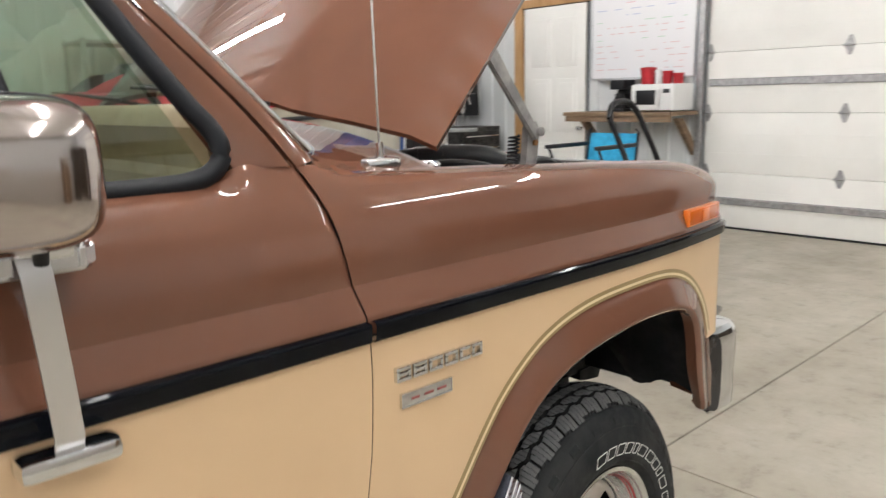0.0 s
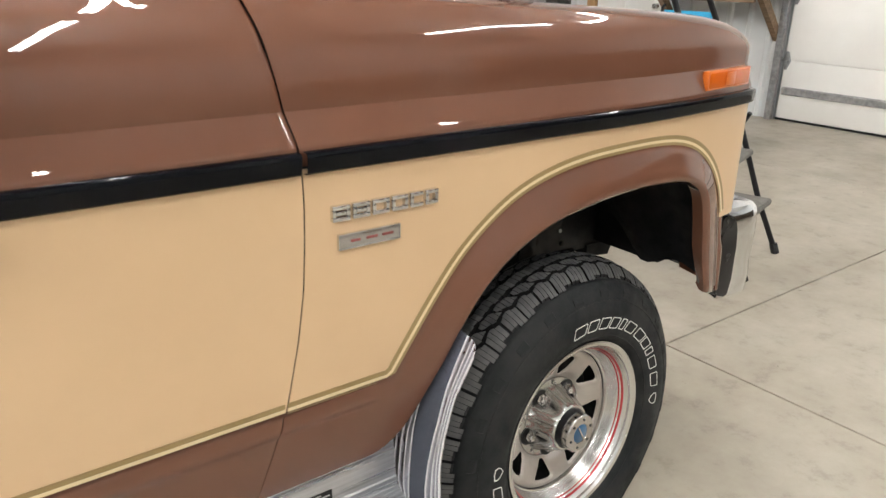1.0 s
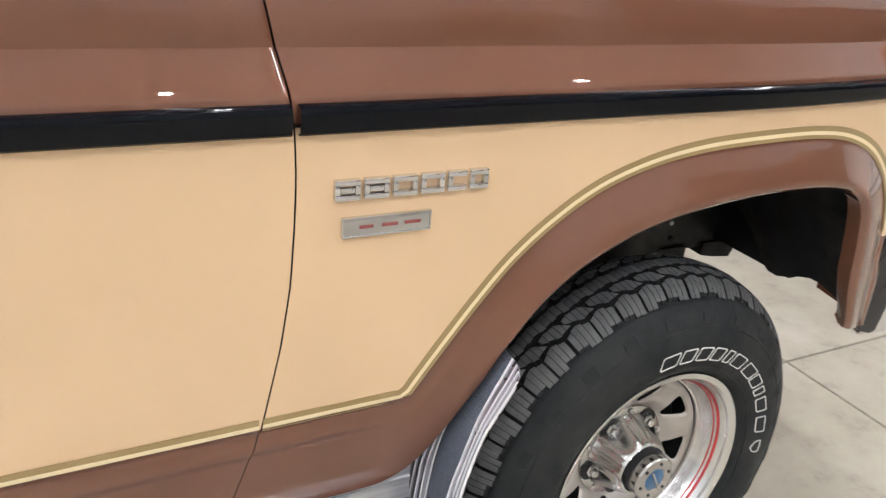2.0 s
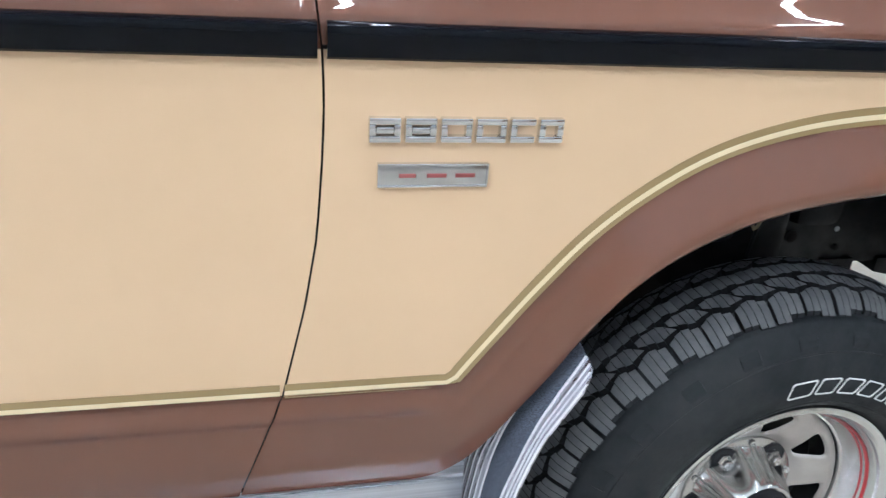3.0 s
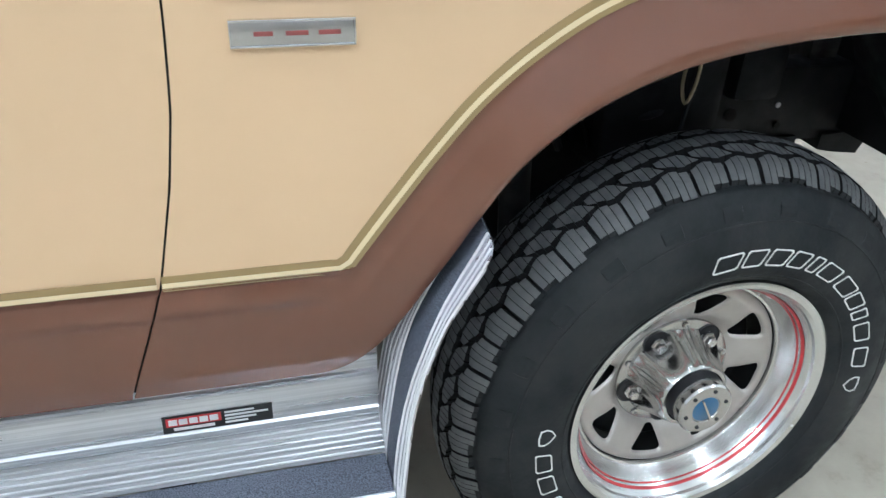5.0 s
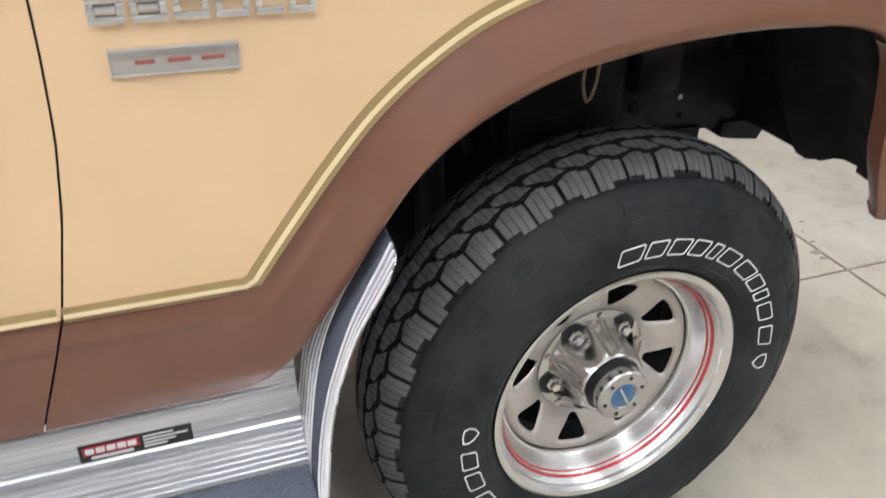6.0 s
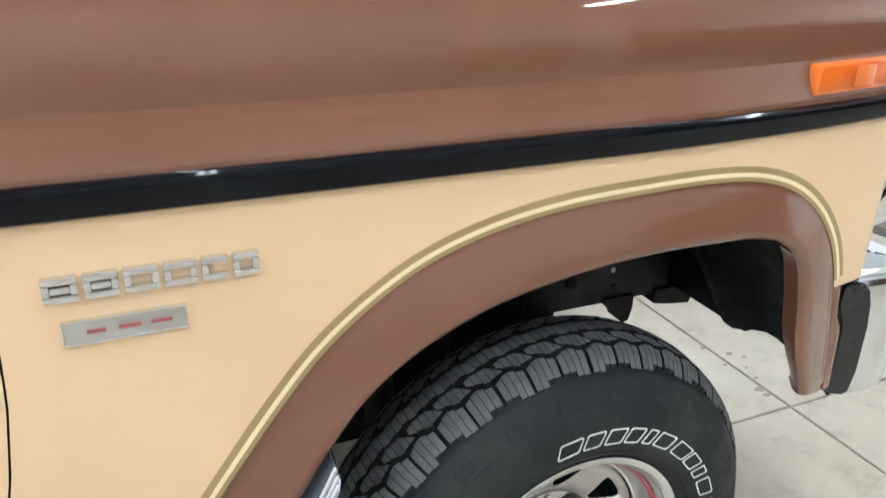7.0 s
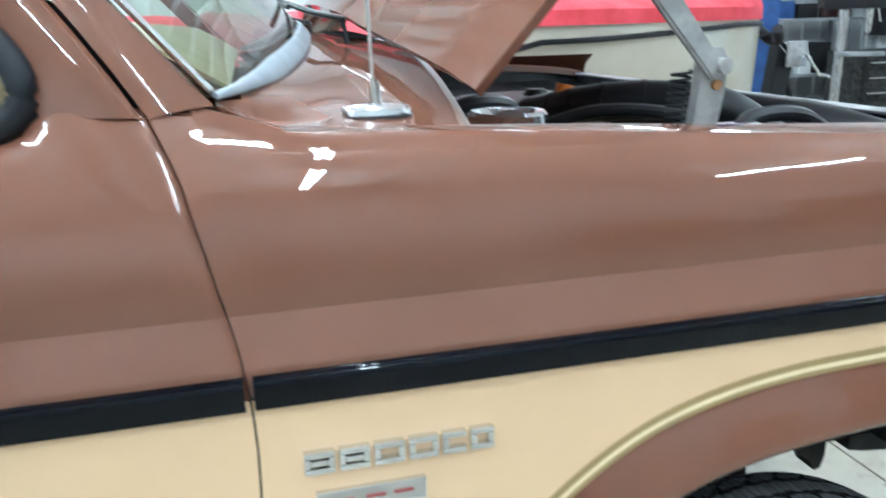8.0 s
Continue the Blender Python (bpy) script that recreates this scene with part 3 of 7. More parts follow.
# lower wing: sill, wheel arch flare and front leg in one pressing
FLARE_STEPS = [(0.0, 0.0005), (0.06, -0.0005), (0.2, -0.0050), (0.4, -0.0105), (0.6, -0.0155), (0.76, -0.0190), (0.82, -0.0196), (0.88, -0.0192), (0.94, -0.0172), (1.0, -0.0125)]
ACROSS = [0, 0.014, 0.041, 0.068, 0.110, 0.158, 0.199, 0.233, 0.260, 0.288, 0.315, 0.349, 0.418, 0.48, 0.56, 0.68, 0.76, 0.80, 0.84, 0.88, 0.94, 1.0]


def plain_flank(z):
    return interp(z, [(0.50, 0.026), (0.54, 0.0172), (0.56, 0.0142), (0.58, 0.0115), (0.60, 0.0088), (0.62, 0.0064), (0.646, 0.0038), (0.675, 0.0014), (0.70, 0.0005), (1.0, 0.0)])


def draw_in(x):
    return 0.15 * max(0.0, x + 0.05) ** 2


def stripe_hollow(f):
    return interp(f, [(0.0, 0.0), (0.06, 0.0018), (0.13, 0.0032), (0.20, 0.0022), (0.30, 0.0), (1.0, 0.0)])


def lower_wing():
    rows = []
    n = 30
    for k in range(n):
        u = k / n
        row = []
        for f in ACROSS:
            end = arch_out[0].lerp(arch_in[0], f)
            zl = SILL + 0.004 - 0.146 * f
            a = gap_x(zl) + 0.0011
            x = a + (end.x - a) * u
            low = 0.550 + 0.033 * max(0.0, (x + 0.560) / 0.072) ** 2.2
            z = SILL + 0.004 + (low - SILL - 0.004) * f
            hollow = 1 - ease((x + 0.562) / 0.05)
            row.append((x, plain_flank(z) + (flank(z) - plain_flank(z)) * hollow + stripe_hollow(f) * (1 - hollow), z))
        q = row[-1]
        rows.append(row + [(q[0], q[1] + 0.012, q[2] - 0.003), (q[0], q[1] + 0.04, q[2])])
    for i, (a, b) in enumerate(zip(arch_out, arch_in)):
        rise = ease(i / 24)
        row = []
        for f in ACROSS:
            p = a.lerp(b, f)
            base = plain_flank(p.z) * (1 - rise) + plain_flank(max(p.z, 0.70)) * rise + draw_in(p.x)
            row.append((p.x, base + interp(f, FLARE_STEPS) * rise + stripe_hollow(f) * (1 - ease((i - 6) / 18)), p.z))
        q = row[-1]
        deep = 0.040 - 0.012 * ease((q[0] - 0.16) / 0.12)
        rows.append(row + [(q[0] + 0.001, q[1] + deep * 0.45, q[2] + 0.001), (q[0] + 0.002, q[1] + deep, q[2] + 0.003)])
    for k in range(1, 15):
        f = k / 14
        a = Vector((0.418 + 0.030 * f, 0, 0.74 - 0.146 * f))
        b = Vector((0.318 + 0.048 * f ** 1.2, 0, 0.74 - 0.118 * f))
        row = []
        for g in ACROSS:
            p = a.lerp(b, g)
            row.append((p.x, draw_in(p.x) + interp(g, FLARE_STEPS) * (1 - 0.2 * f) + 0.003 * max(0.0, (f - 0.8) / 0.2) ** 2, p.z))
        q = row[-1]
        rows.append(row + [(q[0] + 0.001 + 0.003 * f, q[1] + 0.013, q[2] + 0.001), (q[0] + 0.002 + 0.008 * f, q[1] + 0.028, q[2] + 0.003 + 0.009 * f)])
    rows.append([(p[0] + 0.001, p[1] + 0.003, p[2] - 0.003) for p in rows[-1]])
    return solid_sheet(rows, 0.0015)


part("lower_wing", lower_wing(), BROWN, truck, "brown lower wing with a flared wheel arch", angle=0.5)


def wing_corner():
    """The brown corner that wraps from the leg round towards the bumper."""
    rows = []
    for k in range(15):
        f = k / 14
        z = 0.791 - 0.195 * f
        xa = interp(z, [(0.596, 0.4475), (0.742, 0.4180), (0.765, 0.411), (0.791, 0.405)])
        xb = interp(z, [(0.596, 0.486), (0.700, 0.486), (0.716, 0.474), (0.730, 0.454), (0.791, 0.449)])
        row = []
        for j in range(10):
            x = xa + (xb - xa) * j / 9
            row.append((x, draw_in(x) + 0.0005 + (taper(0.451 + 0.0575 * (j - 2) / 7) - draw_in(0.451 + 0.0575 * (j - 2) / 7) if j > 2 else 0.0), z))
        q = row[-1]
        rows.append(row + [(q[0] + 0.003, q[1] + 0.09, z + 0.01)])
    return solid_sheet(rows, 0.0015)


part("wing_corner", wing_corner(), BROWN, truck, angle=0.5)


# sill below the stripe on the door
def lower_rows(xa, xb, n, bottom):
    zs = [SILL + 0.004, 0.692, 0.690, 0.686, 0.680, 0.673, 0.667, 0.662, 0.658, 0.654, 0.650, 0.645, 0.635, 0.62, 0.60, 0.585, 0.57, 0.558]
    rows = []
    for k in range(n + 1):
        u = k / n
        row = []
        for z in zs + [bottom, bottom - 0.004]:
            a, b = xa(z), xb(z)
            x = a + (b - a) * u
            row.append((x, flank(max(z, 0.540)) + (0.014 if z < bottom else 0.0), z))
        rows.append(row)
    return rows


# black side moulding, with a bright upper edge
def moulding(xa, xb):
    prof = [(0.001, 1.0805), (-0.0085, 1.0800), (-0.0112, 1.0785), (-0.0125, 1.0755), (-0.0124, 1.071), (-0.0110, 1.0555), (-0.0102, 1.0520), (-0.007, 1.0495), (0.001, 1.049)]
    n = 40
    return solid_sheet([[(xa + (xb - xa) * k / n, y + taper(xa + (xb - xa) * k / n), z) for y, z in prof] for k in range(n + 1)], 0.001)


part("side_moulding", moulding(gap_x(1.06) + 0.004, 0.506), BLACK_GLOSS, truck, "glossy black rubber side moulding")
part("side_moulding", moulding(-1.80, gap_x(1.06) - 0.004), BLACK_GLOSS, truck, "glossy black rubber side moulding")


# door
def door_skin():
    low = [(flank(z), z) for z in (1.17, 1.155, 1.14, 1.1315, 1.130, 1.119, 1.108, 1.098, 1.093, 1.088, 1.084, 1.056)]
    belt = [(0.100, 1.286), (0.085, 1.285), (0.069, 1.279), (0.057, 1.270), (0.046, 1.256), (0.037, 1.24), (0.0305, 1.222), (0.0230, 1.20), (0.0203, 1.185)] + low
    post = [(0.079, 1.312), (0.072, 1.304), (0.0635, 1.290), (0.0555, 1.275), (0.0465, 1.258), (0.0375, 1.24), (0.0305, 1.222), (0.0230, 1.20), (0.0203, 1.185)] + low
    rows = []
    for k in range(61):
        u = (k / 60) ** 1.5
        row = []
        for (ya, za), (yb, zb) in zip(belt, post):
            x = gap_x(1.25) + (-1.80 - gap_x(1.25)) * u
            w = min(1.0, max(0.0, (x + 0.845) / 0.075))
            w = w * w * (3 - 2 * w)
            y, z = ya + (yb - ya) * w, za + (zb - za) * w
            lip = 0.0025 * max(0.0, 1 - u * 1.1 / 0.010) ** 2
            row.append((gap_x(z) - 0.0008 + (-1.80 - gap_x(z)) * u, y + lip, z))
        rows.append(row)
    return solid_sheet(rows, 0.0012)


part("door_upper", door_skin(), BROWN, truck, "glossy brown upper door skin", angle=0.31)


def door_lower():
    zs = [1.056 + (0.694 - 1.056) * k / 14 for k in range(15)]
    rows = []
    for k in range(21):
        u = (k / 20) ** 1.3
        rows.append([(gap_x(z) - 0.0011 + (-1.80 - gap_x(z)) * u, flank(z), z) for z in zs])
    return solid_sheet(rows, 0.0012)


part("door_panel", door_lower(), TAN, truck, "smooth tan lower door panel")
part("door_sill", solid_sheet(lower_rows(lambda z: -1.80, lambda z: gap_x(z) - 0.0011, 16, 0.551), 0.0015), BROWN, truck, "brown lower door edge")
door_line = [Vector((-1.80 + k * (gap_x(SILL) - 0.0018 + 1.80) / 12, 0, SILL)) for k in range(13)]
for d0, d1, m, lift in ((-0.001, 0.0048, OLIVE, 0.0007), (0.0048, 0.0105, CREAM, 0.0009), (0.0105, 0.0185, OLIVE, 0.0007)):
    part("pinstripe", band(door_line, d0, d1, lift), m, truck)

# black backing sheet that puts the shut line's shade into the colour
bm = grid(bmesh.new(), [[(gap_x(z) + dx, flank(z) + 0.012, z) for dx in (-0.04, 0.04)] for z in [0.548 + 0.05 * k for k in range(16)]])
part("shut_line_backing", bm, GAP, truck, "black backing sheet for the shade in the shut line")

# rear flank, far flank, floor and tail, so that the shell is whole
bm = solid_sheet([[(x, flank(z), z) for z in (1.286, 1.26, 1.22, 1.14, 1.12, 1.09, 1.0, 0.85, 0.7, 0.6, 0.5)] for x in (-1.806, -2.0, -2.3)], 0.002)
part("rear_flank", bm, TAN, truck)
bm = solid_sheet([[(x, flank(z), z) for z in (1.286, 1.2, 1.1, 1.05, 0.95)] for x in (-2.3, -2.66, -3.1)], 0.002)
part("rear_flank", bm, TAN, truck)
bm = solid_sheet([[(x, flank(z), z) for z in (1.286, 1.2, 1.1, 0.9, 0.7, 0.5)] for x in (-3.1, -3.4, -3.6)], 0.002)
part("rear_flank", bm, TAN, truck)
part("tailgate", nbox((-3.63, 0.03, 0.5), (-3.60, 1.93, 1.286), 0.01), TAN, truck)
bm = solid_sheet([[(x, 1.96 - flank(z) - taper(x), z) for z in (1.27, 1.24, 1.2, 1.14, 1.12, 1.09, 1.0)] for x in (-3.6, -2.0, -0.66, -0.2, 0.2, 0.42, 0.47, 0.50)], 0.002)
part("far_flank", bm, BROWN, truck)
bm = solid_sheet([[(x, 1.96, z) for z in (1.0, 0.85, 0.56)] for x in (-2.2, -1.2, -0.45)], 0.002)
part("far_flank", bm, TAN, truck)
rows = []
for k in range(24):
    x = -0.66 + 1.14 * k / 23
    zt = interp(x, ZTOP)
    rows.append([(x, 1.96 - y - taper(x), zt + dz) for y, dz in ((0.185, -0.02), (0.183, -0.004), (0.176, 0.001), (0.12, 0.0), (0.08, -0.011), (0.055, -0.029), (0.040, -0.056))])
part("far_wing", solid_sheet(rows, 0.0015), BROWN, truck, "brown far front wing")
part("floor_pan", nbox((-3.55, 0.10, 0.52), (-0.62, 1.86, 0.56), 0.01), BLACK, truck)

# ---- bonnet, raised on its hinges ----
def bonnet():
    ang = radians(47.5)
    o = Vector((-0.424, 0.0, 1.320))
    along, out = Vector((math.cos(ang), 0, math.sin(ang))), Vector((-math.sin(ang), 0, math.cos(ang)))
    rows = []
    for i in range(25):
        s = 1.12 * i / 24
        row = []
        for j in range(41):
            v = j / 40
            y = 0.118 + 0.03 * s + (1.842 - 0.118 - 0.06 * s) * v
            c = 1 - abs(2 * v - 1)
            crown = 0.085 * math.sin(math.pi * v) ** 0.8 + 0.035 * math.sin(math.pi * v) * max(0.0, 1 - s / 0.5) + 0.016 * max(0, min(1, (c - 0.42) / 0.05)) - 0.014 * max(0.0, (0.03 - c) / 0.03)
            back = 0.012 * math.sin(math.pi * v) * (1 - s / 1.12)
            p = o + along * (s + back) + out * crown
            row.append((p.x, y, p.z))
        rows.append(row)
    bm = grid(bmesh.new(), rows)
    bmesh.ops.recalc_face_normals(bm, faces=bm.faces)
    bmesh.ops.solidify(bm, geom=bm.faces[:], thickness=0.014)
    return bm


part("bonnet", bonnet(), BROWN, truck, "glossy brown raised bonnet")


def bonnet_hinge(y, mirror):
    h = part("bonnet_hinge", prism(bmesh.new(), [(-0.150, y, 1.17), (-0.122, y, 1.17), (-0.102, y, 1.29), (-0.099, y, 1.328), (-0.108, y, 1.342), (-0.124, y, 1.342), (-0.133, y, 1.328), (-0.136, y, 1.29)], (0, 0.016, 0)), HINGE_GREY, truck, "grey painted bonnet hinge arm")
    bm = prism(bmesh.new(), [(-0.106, y - 0.012, 1.316), (-0.124, y - 0.012, 1.304), (-0.262, y - 0.012, 1.462), (-0.240, y - 0.012, 1.488)], (0, 0.012, 0))
    bmesh.ops.bevel(bm, geom=bm.edges[:], offset=0.003, segments=2, affect="EDGES")
    part("upper_arm", bm, HINGE_GREY, h)
    part("pivot_bolt", tube(bmesh.new(), [(-0.114, y - 0.020, 1.322), (-0.114, y + 0.022, 1.322)], 0.009, 12), HINGE_GREY, h)
    part("rivet", tube(bmesh.new(), [(-0.114, y - 0.005, 1.300), (-0.114, y + 0.020, 1.300)], 0.006, 12), mat("rust", (0.30, 0.15, 0.05), 0.7) if not mirror else STEEL, h)
    pts = []
    for k in range(160):
        a = k / 159
        c = Vector((-0.150, y + 0.03, 1.235)).lerp(Vector((-0.140, y + 0.03, 1.315)), a)
        w = a * 11 * math.tau
        pts.append(c + Vector((0.011 * math.cos(w), 0.011 * math.sin(w), 0)))
    part("spring", tube(bmesh.new(), pts, 0.0020, 6), UNDER, h, "dark coil spring")


bonnet_hinge(0.152, 0)
bonnet_hinge(1.79, 1)

# ---- cowl, windscreen and pillars ----
WS0, WSD = Vector((-0.668, 0.112, 1.314)), Vector((-0.87, 0.34, 1.0))
BASE = smooth_line([(-0.668, 0.112, 1.314), (-0.634, 0.165, 1.319), (-0.598, 0.27, 1.326), (-0.563, 0.42, 1.342), (-0.543, 0.55, 1.357), (-0.532, 0.70, 1.368), (-0.527, MID, 1.374)], 24)
BASE = BASE + [Vector((p.x, 2 * MID - p.y, p.z)) for p in reversed(BASE[:-1])]
RISE = [(0.109, 0.0), (0.13, 0.004), (0.2, 0.020), (0.3, 0.040), (0.4, 0.056), (0.5, 0.068), (0.65, 0.080), (MID, 0.088)]


def cowl_row(y):
    """Cowl section at one depth: from the windscreen's foot forward to the bonnet's rear edge."""
    yy = min(y, 2 * MID - y)
    base = min(BASE, key=lambda p: abs(p.y - max(yy, 0.114)))
    zb = base.z - 0.003 if yy > 0.114 else 1.309
    xf = -0.424 + 0.026 * math.sin(math.pi * 0.5 * min(1.0, (yy - 0.109) / 0.5))
    row = []
    for k in range(15):
        f = k / 14
        x = base.x + (xf - base.x) * f
        side = interp(x, ZTOP) - 0.004
        if x < -0.622:
            w = min(1.0, (-0.622 - x) / 0.056)
            side += (1.310 - side) * w * w * (3 - 2 * w)
        zf = side + interp(yy, RISE)
        b = max(0.0, 1 - f / 0.42) ** 2 * ease((yy - 0.109) / 0.05)
        row.append((x, y, zf + (zb - zf) * b))
    q = row[-1]
    return row + [(q[0] + 0.004, y, q[2] - 0.003), (q[0] + 0.006, y, q[2] - 0.010), (q[0] + 0.006, y, 1.23)]


YS = [0.109, 0.1115, 0.116, 0.125, 0.14, 0.16, 0.185] + [0.21 + 0.0385 * k for k in range(21)]
YS = YS + [2 * MID - y for y in reversed(YS[:-1])]
part("cowl", solid_sheet([cowl_row(y) for y in YS], 0.002), BROWN, truck, "brown cowl panel below the windscreen")
# black plates paint the dark of the vent openings
for k in range(14):
    y = 0.62 + 0.055 * k
    row = cowl_row(y + 0.018)
    a, b = Vector(row[6]), Vector(row[11])
    part("cowl_vent", prism(bmesh.new(), [a + Vector((0, -0.018, 0.001)), b + Vector((0, -0.018, 0.001)), b + Vector((0, 0.018, 0.001)), a + Vector((0, 0.018, 0.001))], (0, 0, 0.003)), GAP, truck, "black cowl vent slot")
for y0 in (0.52, 1.10):
    bm = tube(bmesh.new(), [(-0.49, y0, 1.352), (-0.495, y0, 1.388), (-0.53, y0 + 0.05, 1.398), (-0.575, y0 + 0.40, 1.432)], 0.005, 8)
    part("wiper_arm", bm, PLASTIC_BLACK, truck, "black wiper arm")
    bm = tube(bmesh.new(), [(-0.572, y0 - 0.02, 1.405), (-0.582, y0 + 0.30, 1.425), (-0.582, y0 + 0.46, 1.432)], 0.004, 8)
    part("wiper_blade", bm, PLASTIC_BLACK, truck, "black wiper blade")


def ws_point(i, h, lift=0.0):
    """A point of the windscreen: i along its foot, h up in metres, lift out of the glass."""
    s = 1 - 2 * i / (len(BASE) - 1)
    return BASE[i] + Vector((WSD.x, WSD.y * s, WSD.z)) * h + Vector((0.72, -0.3 * s, 0.62)).normalized() * lift


LAST = len(BASE) - 1
part("windscreen", grid(bmesh.new(), [[ws_point(k, 0.004 + 0.45 * j / 10) for k in range(LAST + 1)] for j in range(11)]), GLASS, truck, "tinted windscreen glass").visible_shadow = False
foot = [(-0.002, 0.0), (0.0, 0.0022), (0.003, 0.0038), (0.008, 0.0045), (0.014, 0.0045), (0.0175, 0.0032), (0.019, 0.0)]
part("windscreen_trim", solid_sheet([[ws_point(k, h * min(1.0, 0.25 + k / 6, 0.25 + (LAST - k) / 6), d) for h, d in foot] for k in range(LAST + 1)], 0.002), TRIM_GREY, truck, "pale grey windscreen gasket")
for i in (0, LAST):
    part("windscreen_trim", tube(bmesh.new(), [ws_point(i, 0.006 + 0.46 * k / 8, 0.002) for k in range(9)], 0.004, 8), CHROME, truck, "bright windscreen trim")


def along(line, f):
    """A point at f along a line of points, by height."""
    z = line[0].z + (line[-1].z - line[0].z) * f
    return Vector((interp(z, [(p.z, p.x) for p in line]), interp(z, [(p.z, p.y) for p in line]), z))


def ribbon(a, b, n=12, bulge=0.006, depth=0.03, sharp=1.0):
    """A pillar between two edge lines, rounded outward and with depth."""
    a, b = [Vector(p) for p in a], [Vector(p) for p in b]
    rows = []
    for k in range(n + 1):
        p, q = along(a, k / n), along(b, k / n)
        row = []
        for j in range(13):
            f = j / 12
            w = p.lerp(q, f)
            row.append(w + Vector((0.2, -1, 0.25)).normalized() * bulge * math.sin(math.pi * f ** sharp))
        row.append(q + Vector((0.0, depth, 0)))
        row.insert(0, p + Vector((-0.01, depth, 0)))
        rows.append(row)
    return solid_sheet(rows, 0.002)


# pillar between windscreen and door
PB = [Vector(p) for p in ((-0.7255, 0.0715, 1.303), (-0.749, 0.084, 1.34), (-0.777, 0.100, 1.38), (-0.800, 0.113, 1.41), (-1.150, 0.245, 1.80))]
PA = [WS0 + Vector((-0.004, -0.004, -0.007)), WS0 + WSD * 0.48]
part("windscreen_pillar", ribbon(PA, [p + Vector((0.0035, 0, 0)) for p in PB], 26, 0.012), BROWN, truck, "brown windscreen pillar")
# black strip paints the shade between pillar and door frame
bm = grid(bmesh.new(), [[along(PB, k / 20) + Vector((0.014, 0.014, 0)), along(PB, k / 20) + Vector((-0.014, 0.014, 0))] for k in range(21)])
part("pillar_gap_backing", bm, GAP, truck)
# door window frame ahead of the glass
WF = [(-0.812, 0.084, 1.306), (-1.087, 0.24, 1.78)]
part("window_frame", ribbon([p + Vector((-0.0045, 0, 0)) for p in PB], WF, 26, 0.007, 0.03, 0.5), BROWN, truck, "brown door window frame")
# window rubber and glass
def window_outline():
    pts = [(-1.75, 0.098, 1.291), (-1.3, 0.097, 1.291), (-1.0, 0.096, 1.290), (-0.90, 0.093, 1.291), (-0.866, 0.0905, 1.2945), (-0.843, 0.089, 1.302), (-0.828, 0.0885, 1.317), (-0.8255, 0.091, 1.338), (-0.836, 0.097, 1.362), (-0.862, 0.107, 1.395), (-0.919, 0.132, 1.480), (-1.013, 0.186, 1.64), (-1.082, 0.226, 1.76)]
    return smooth_line(pts, 170)


part("window_rubber", tube(bmesh.new(), window_outline(), 0.0135, 14), SEAL, truck, "black rubber window seal", angle=3.0)
part("quarter_bar", tube(bmesh.new(), [(-1.045, 0.104, 1.29), (-1.085, 0.150, 1.48), (-1.155, 0.238, 1.75)], 0.016, 12), SEAL, truck, "black vent window bar")
bm = grid(bmesh.new(), [[Vector((-1.76, 0.108, 1.285)), Vector((-0.835, 0.100, 1.295))], [Vector((-1.76, 0.225, 1.76)), Vector((-1.09, 0.222, 1.76))]])
part("side_glass", bm, GLASS, truck, "tinted side window glass").visible_shadow = False
# roof and rear pillars
rows = []
for k in range(13):
    x = -1.10 - 2.2 * k / 12
    rows.append([(x, 0.245, 1.775), (x, 0.262, 1.80)] + [(x, 0.29 + (2 * MID - 0.58) * j / 12, 1.815 + 0.05 * math.sin(math.pi * j / 12) ** 0.7) for j in range(13)] + [(x, 2 * MID - 0.262, 1.80), (x, 2 * MID - 0.245, 1.775)])
part("roof", solid_sheet(rows, 0.02), BROWN, truck, "brown roof")
for y, s in ((0.1, 1), (2 * MID - 0.1, -1)):
    part("rear_pillar", ribbon([(-1.78, y, 1.28), (-1.78, y + 0.15 * s, 1.79)], [(-1.95, y, 1.28), (-1.95, y + 0.15 * s, 1.79)]), BROWN, truck)
    part("rear_pillar", ribbon([(-3.2, y, 1.28), (-3.1, y + 0.15 * s, 1.79)], [(-3.6, y, 1.28), (-3.32, y + 0.15 * s, 1.79)]), BROWN, truck)
part("windscreen_pillar", ribbon([(-0.674, 2 * MID - 0.106, 1.306), (-1.086, 2 * MID - 0.275, 1.798)], [(-0.722, 2 * MID - 0.070, 1.312), (-1.155, 2 * MID - 0.245, 1.80)], 12, 0.0), BROWN, truck)
part("far_door_top", nbox((-1.8, 2 * MID - 0.11, 1.18), (-0.72, 2 * MID - 0.06, 1.29), 0.02), VINYL, truck, "tan inner top of the far door")

# ---- cabin ----
rows = []
for k in range(19):
    y = 0.155 + 1.65 * k / 18
    rows.append([(-0.655, y, 1.322), (-0.71, y, 1.356), (-0.765, y, 1.388), (-0.790, y, 1.392), (-0.804, y, 1.384), (-0.820, y, 1.360), (-0.816, y, 1.352), (-0.806, y, 1.300), (-0.823, y, 1.285), (-0.825, y, 1.10), (-0.72, y, 0.98)])
part("dashboard", solid_sheet(rows, 0.004), VINYL, truck, "tan vinyl dashboard")
bm = nbox((-0.836, 0.20, 1.12), (-0.80, 0.62, 1.262), 0.01)
part("glove_box", bm, VINYL, truck, "tan glove box lid")
part("steering_wheel", tube(bmesh.new(), [(-1.10 + 0.07 * math.sin(a * math.tau / 32), 1.42 + 0.19 * math.cos(a * math.tau / 32), 1.26 + 0.175 * math.sin(a * math.tau / 32)) for a in range(32)], 0.014, 8, True), VINYL, truck, "tan steering wheel")
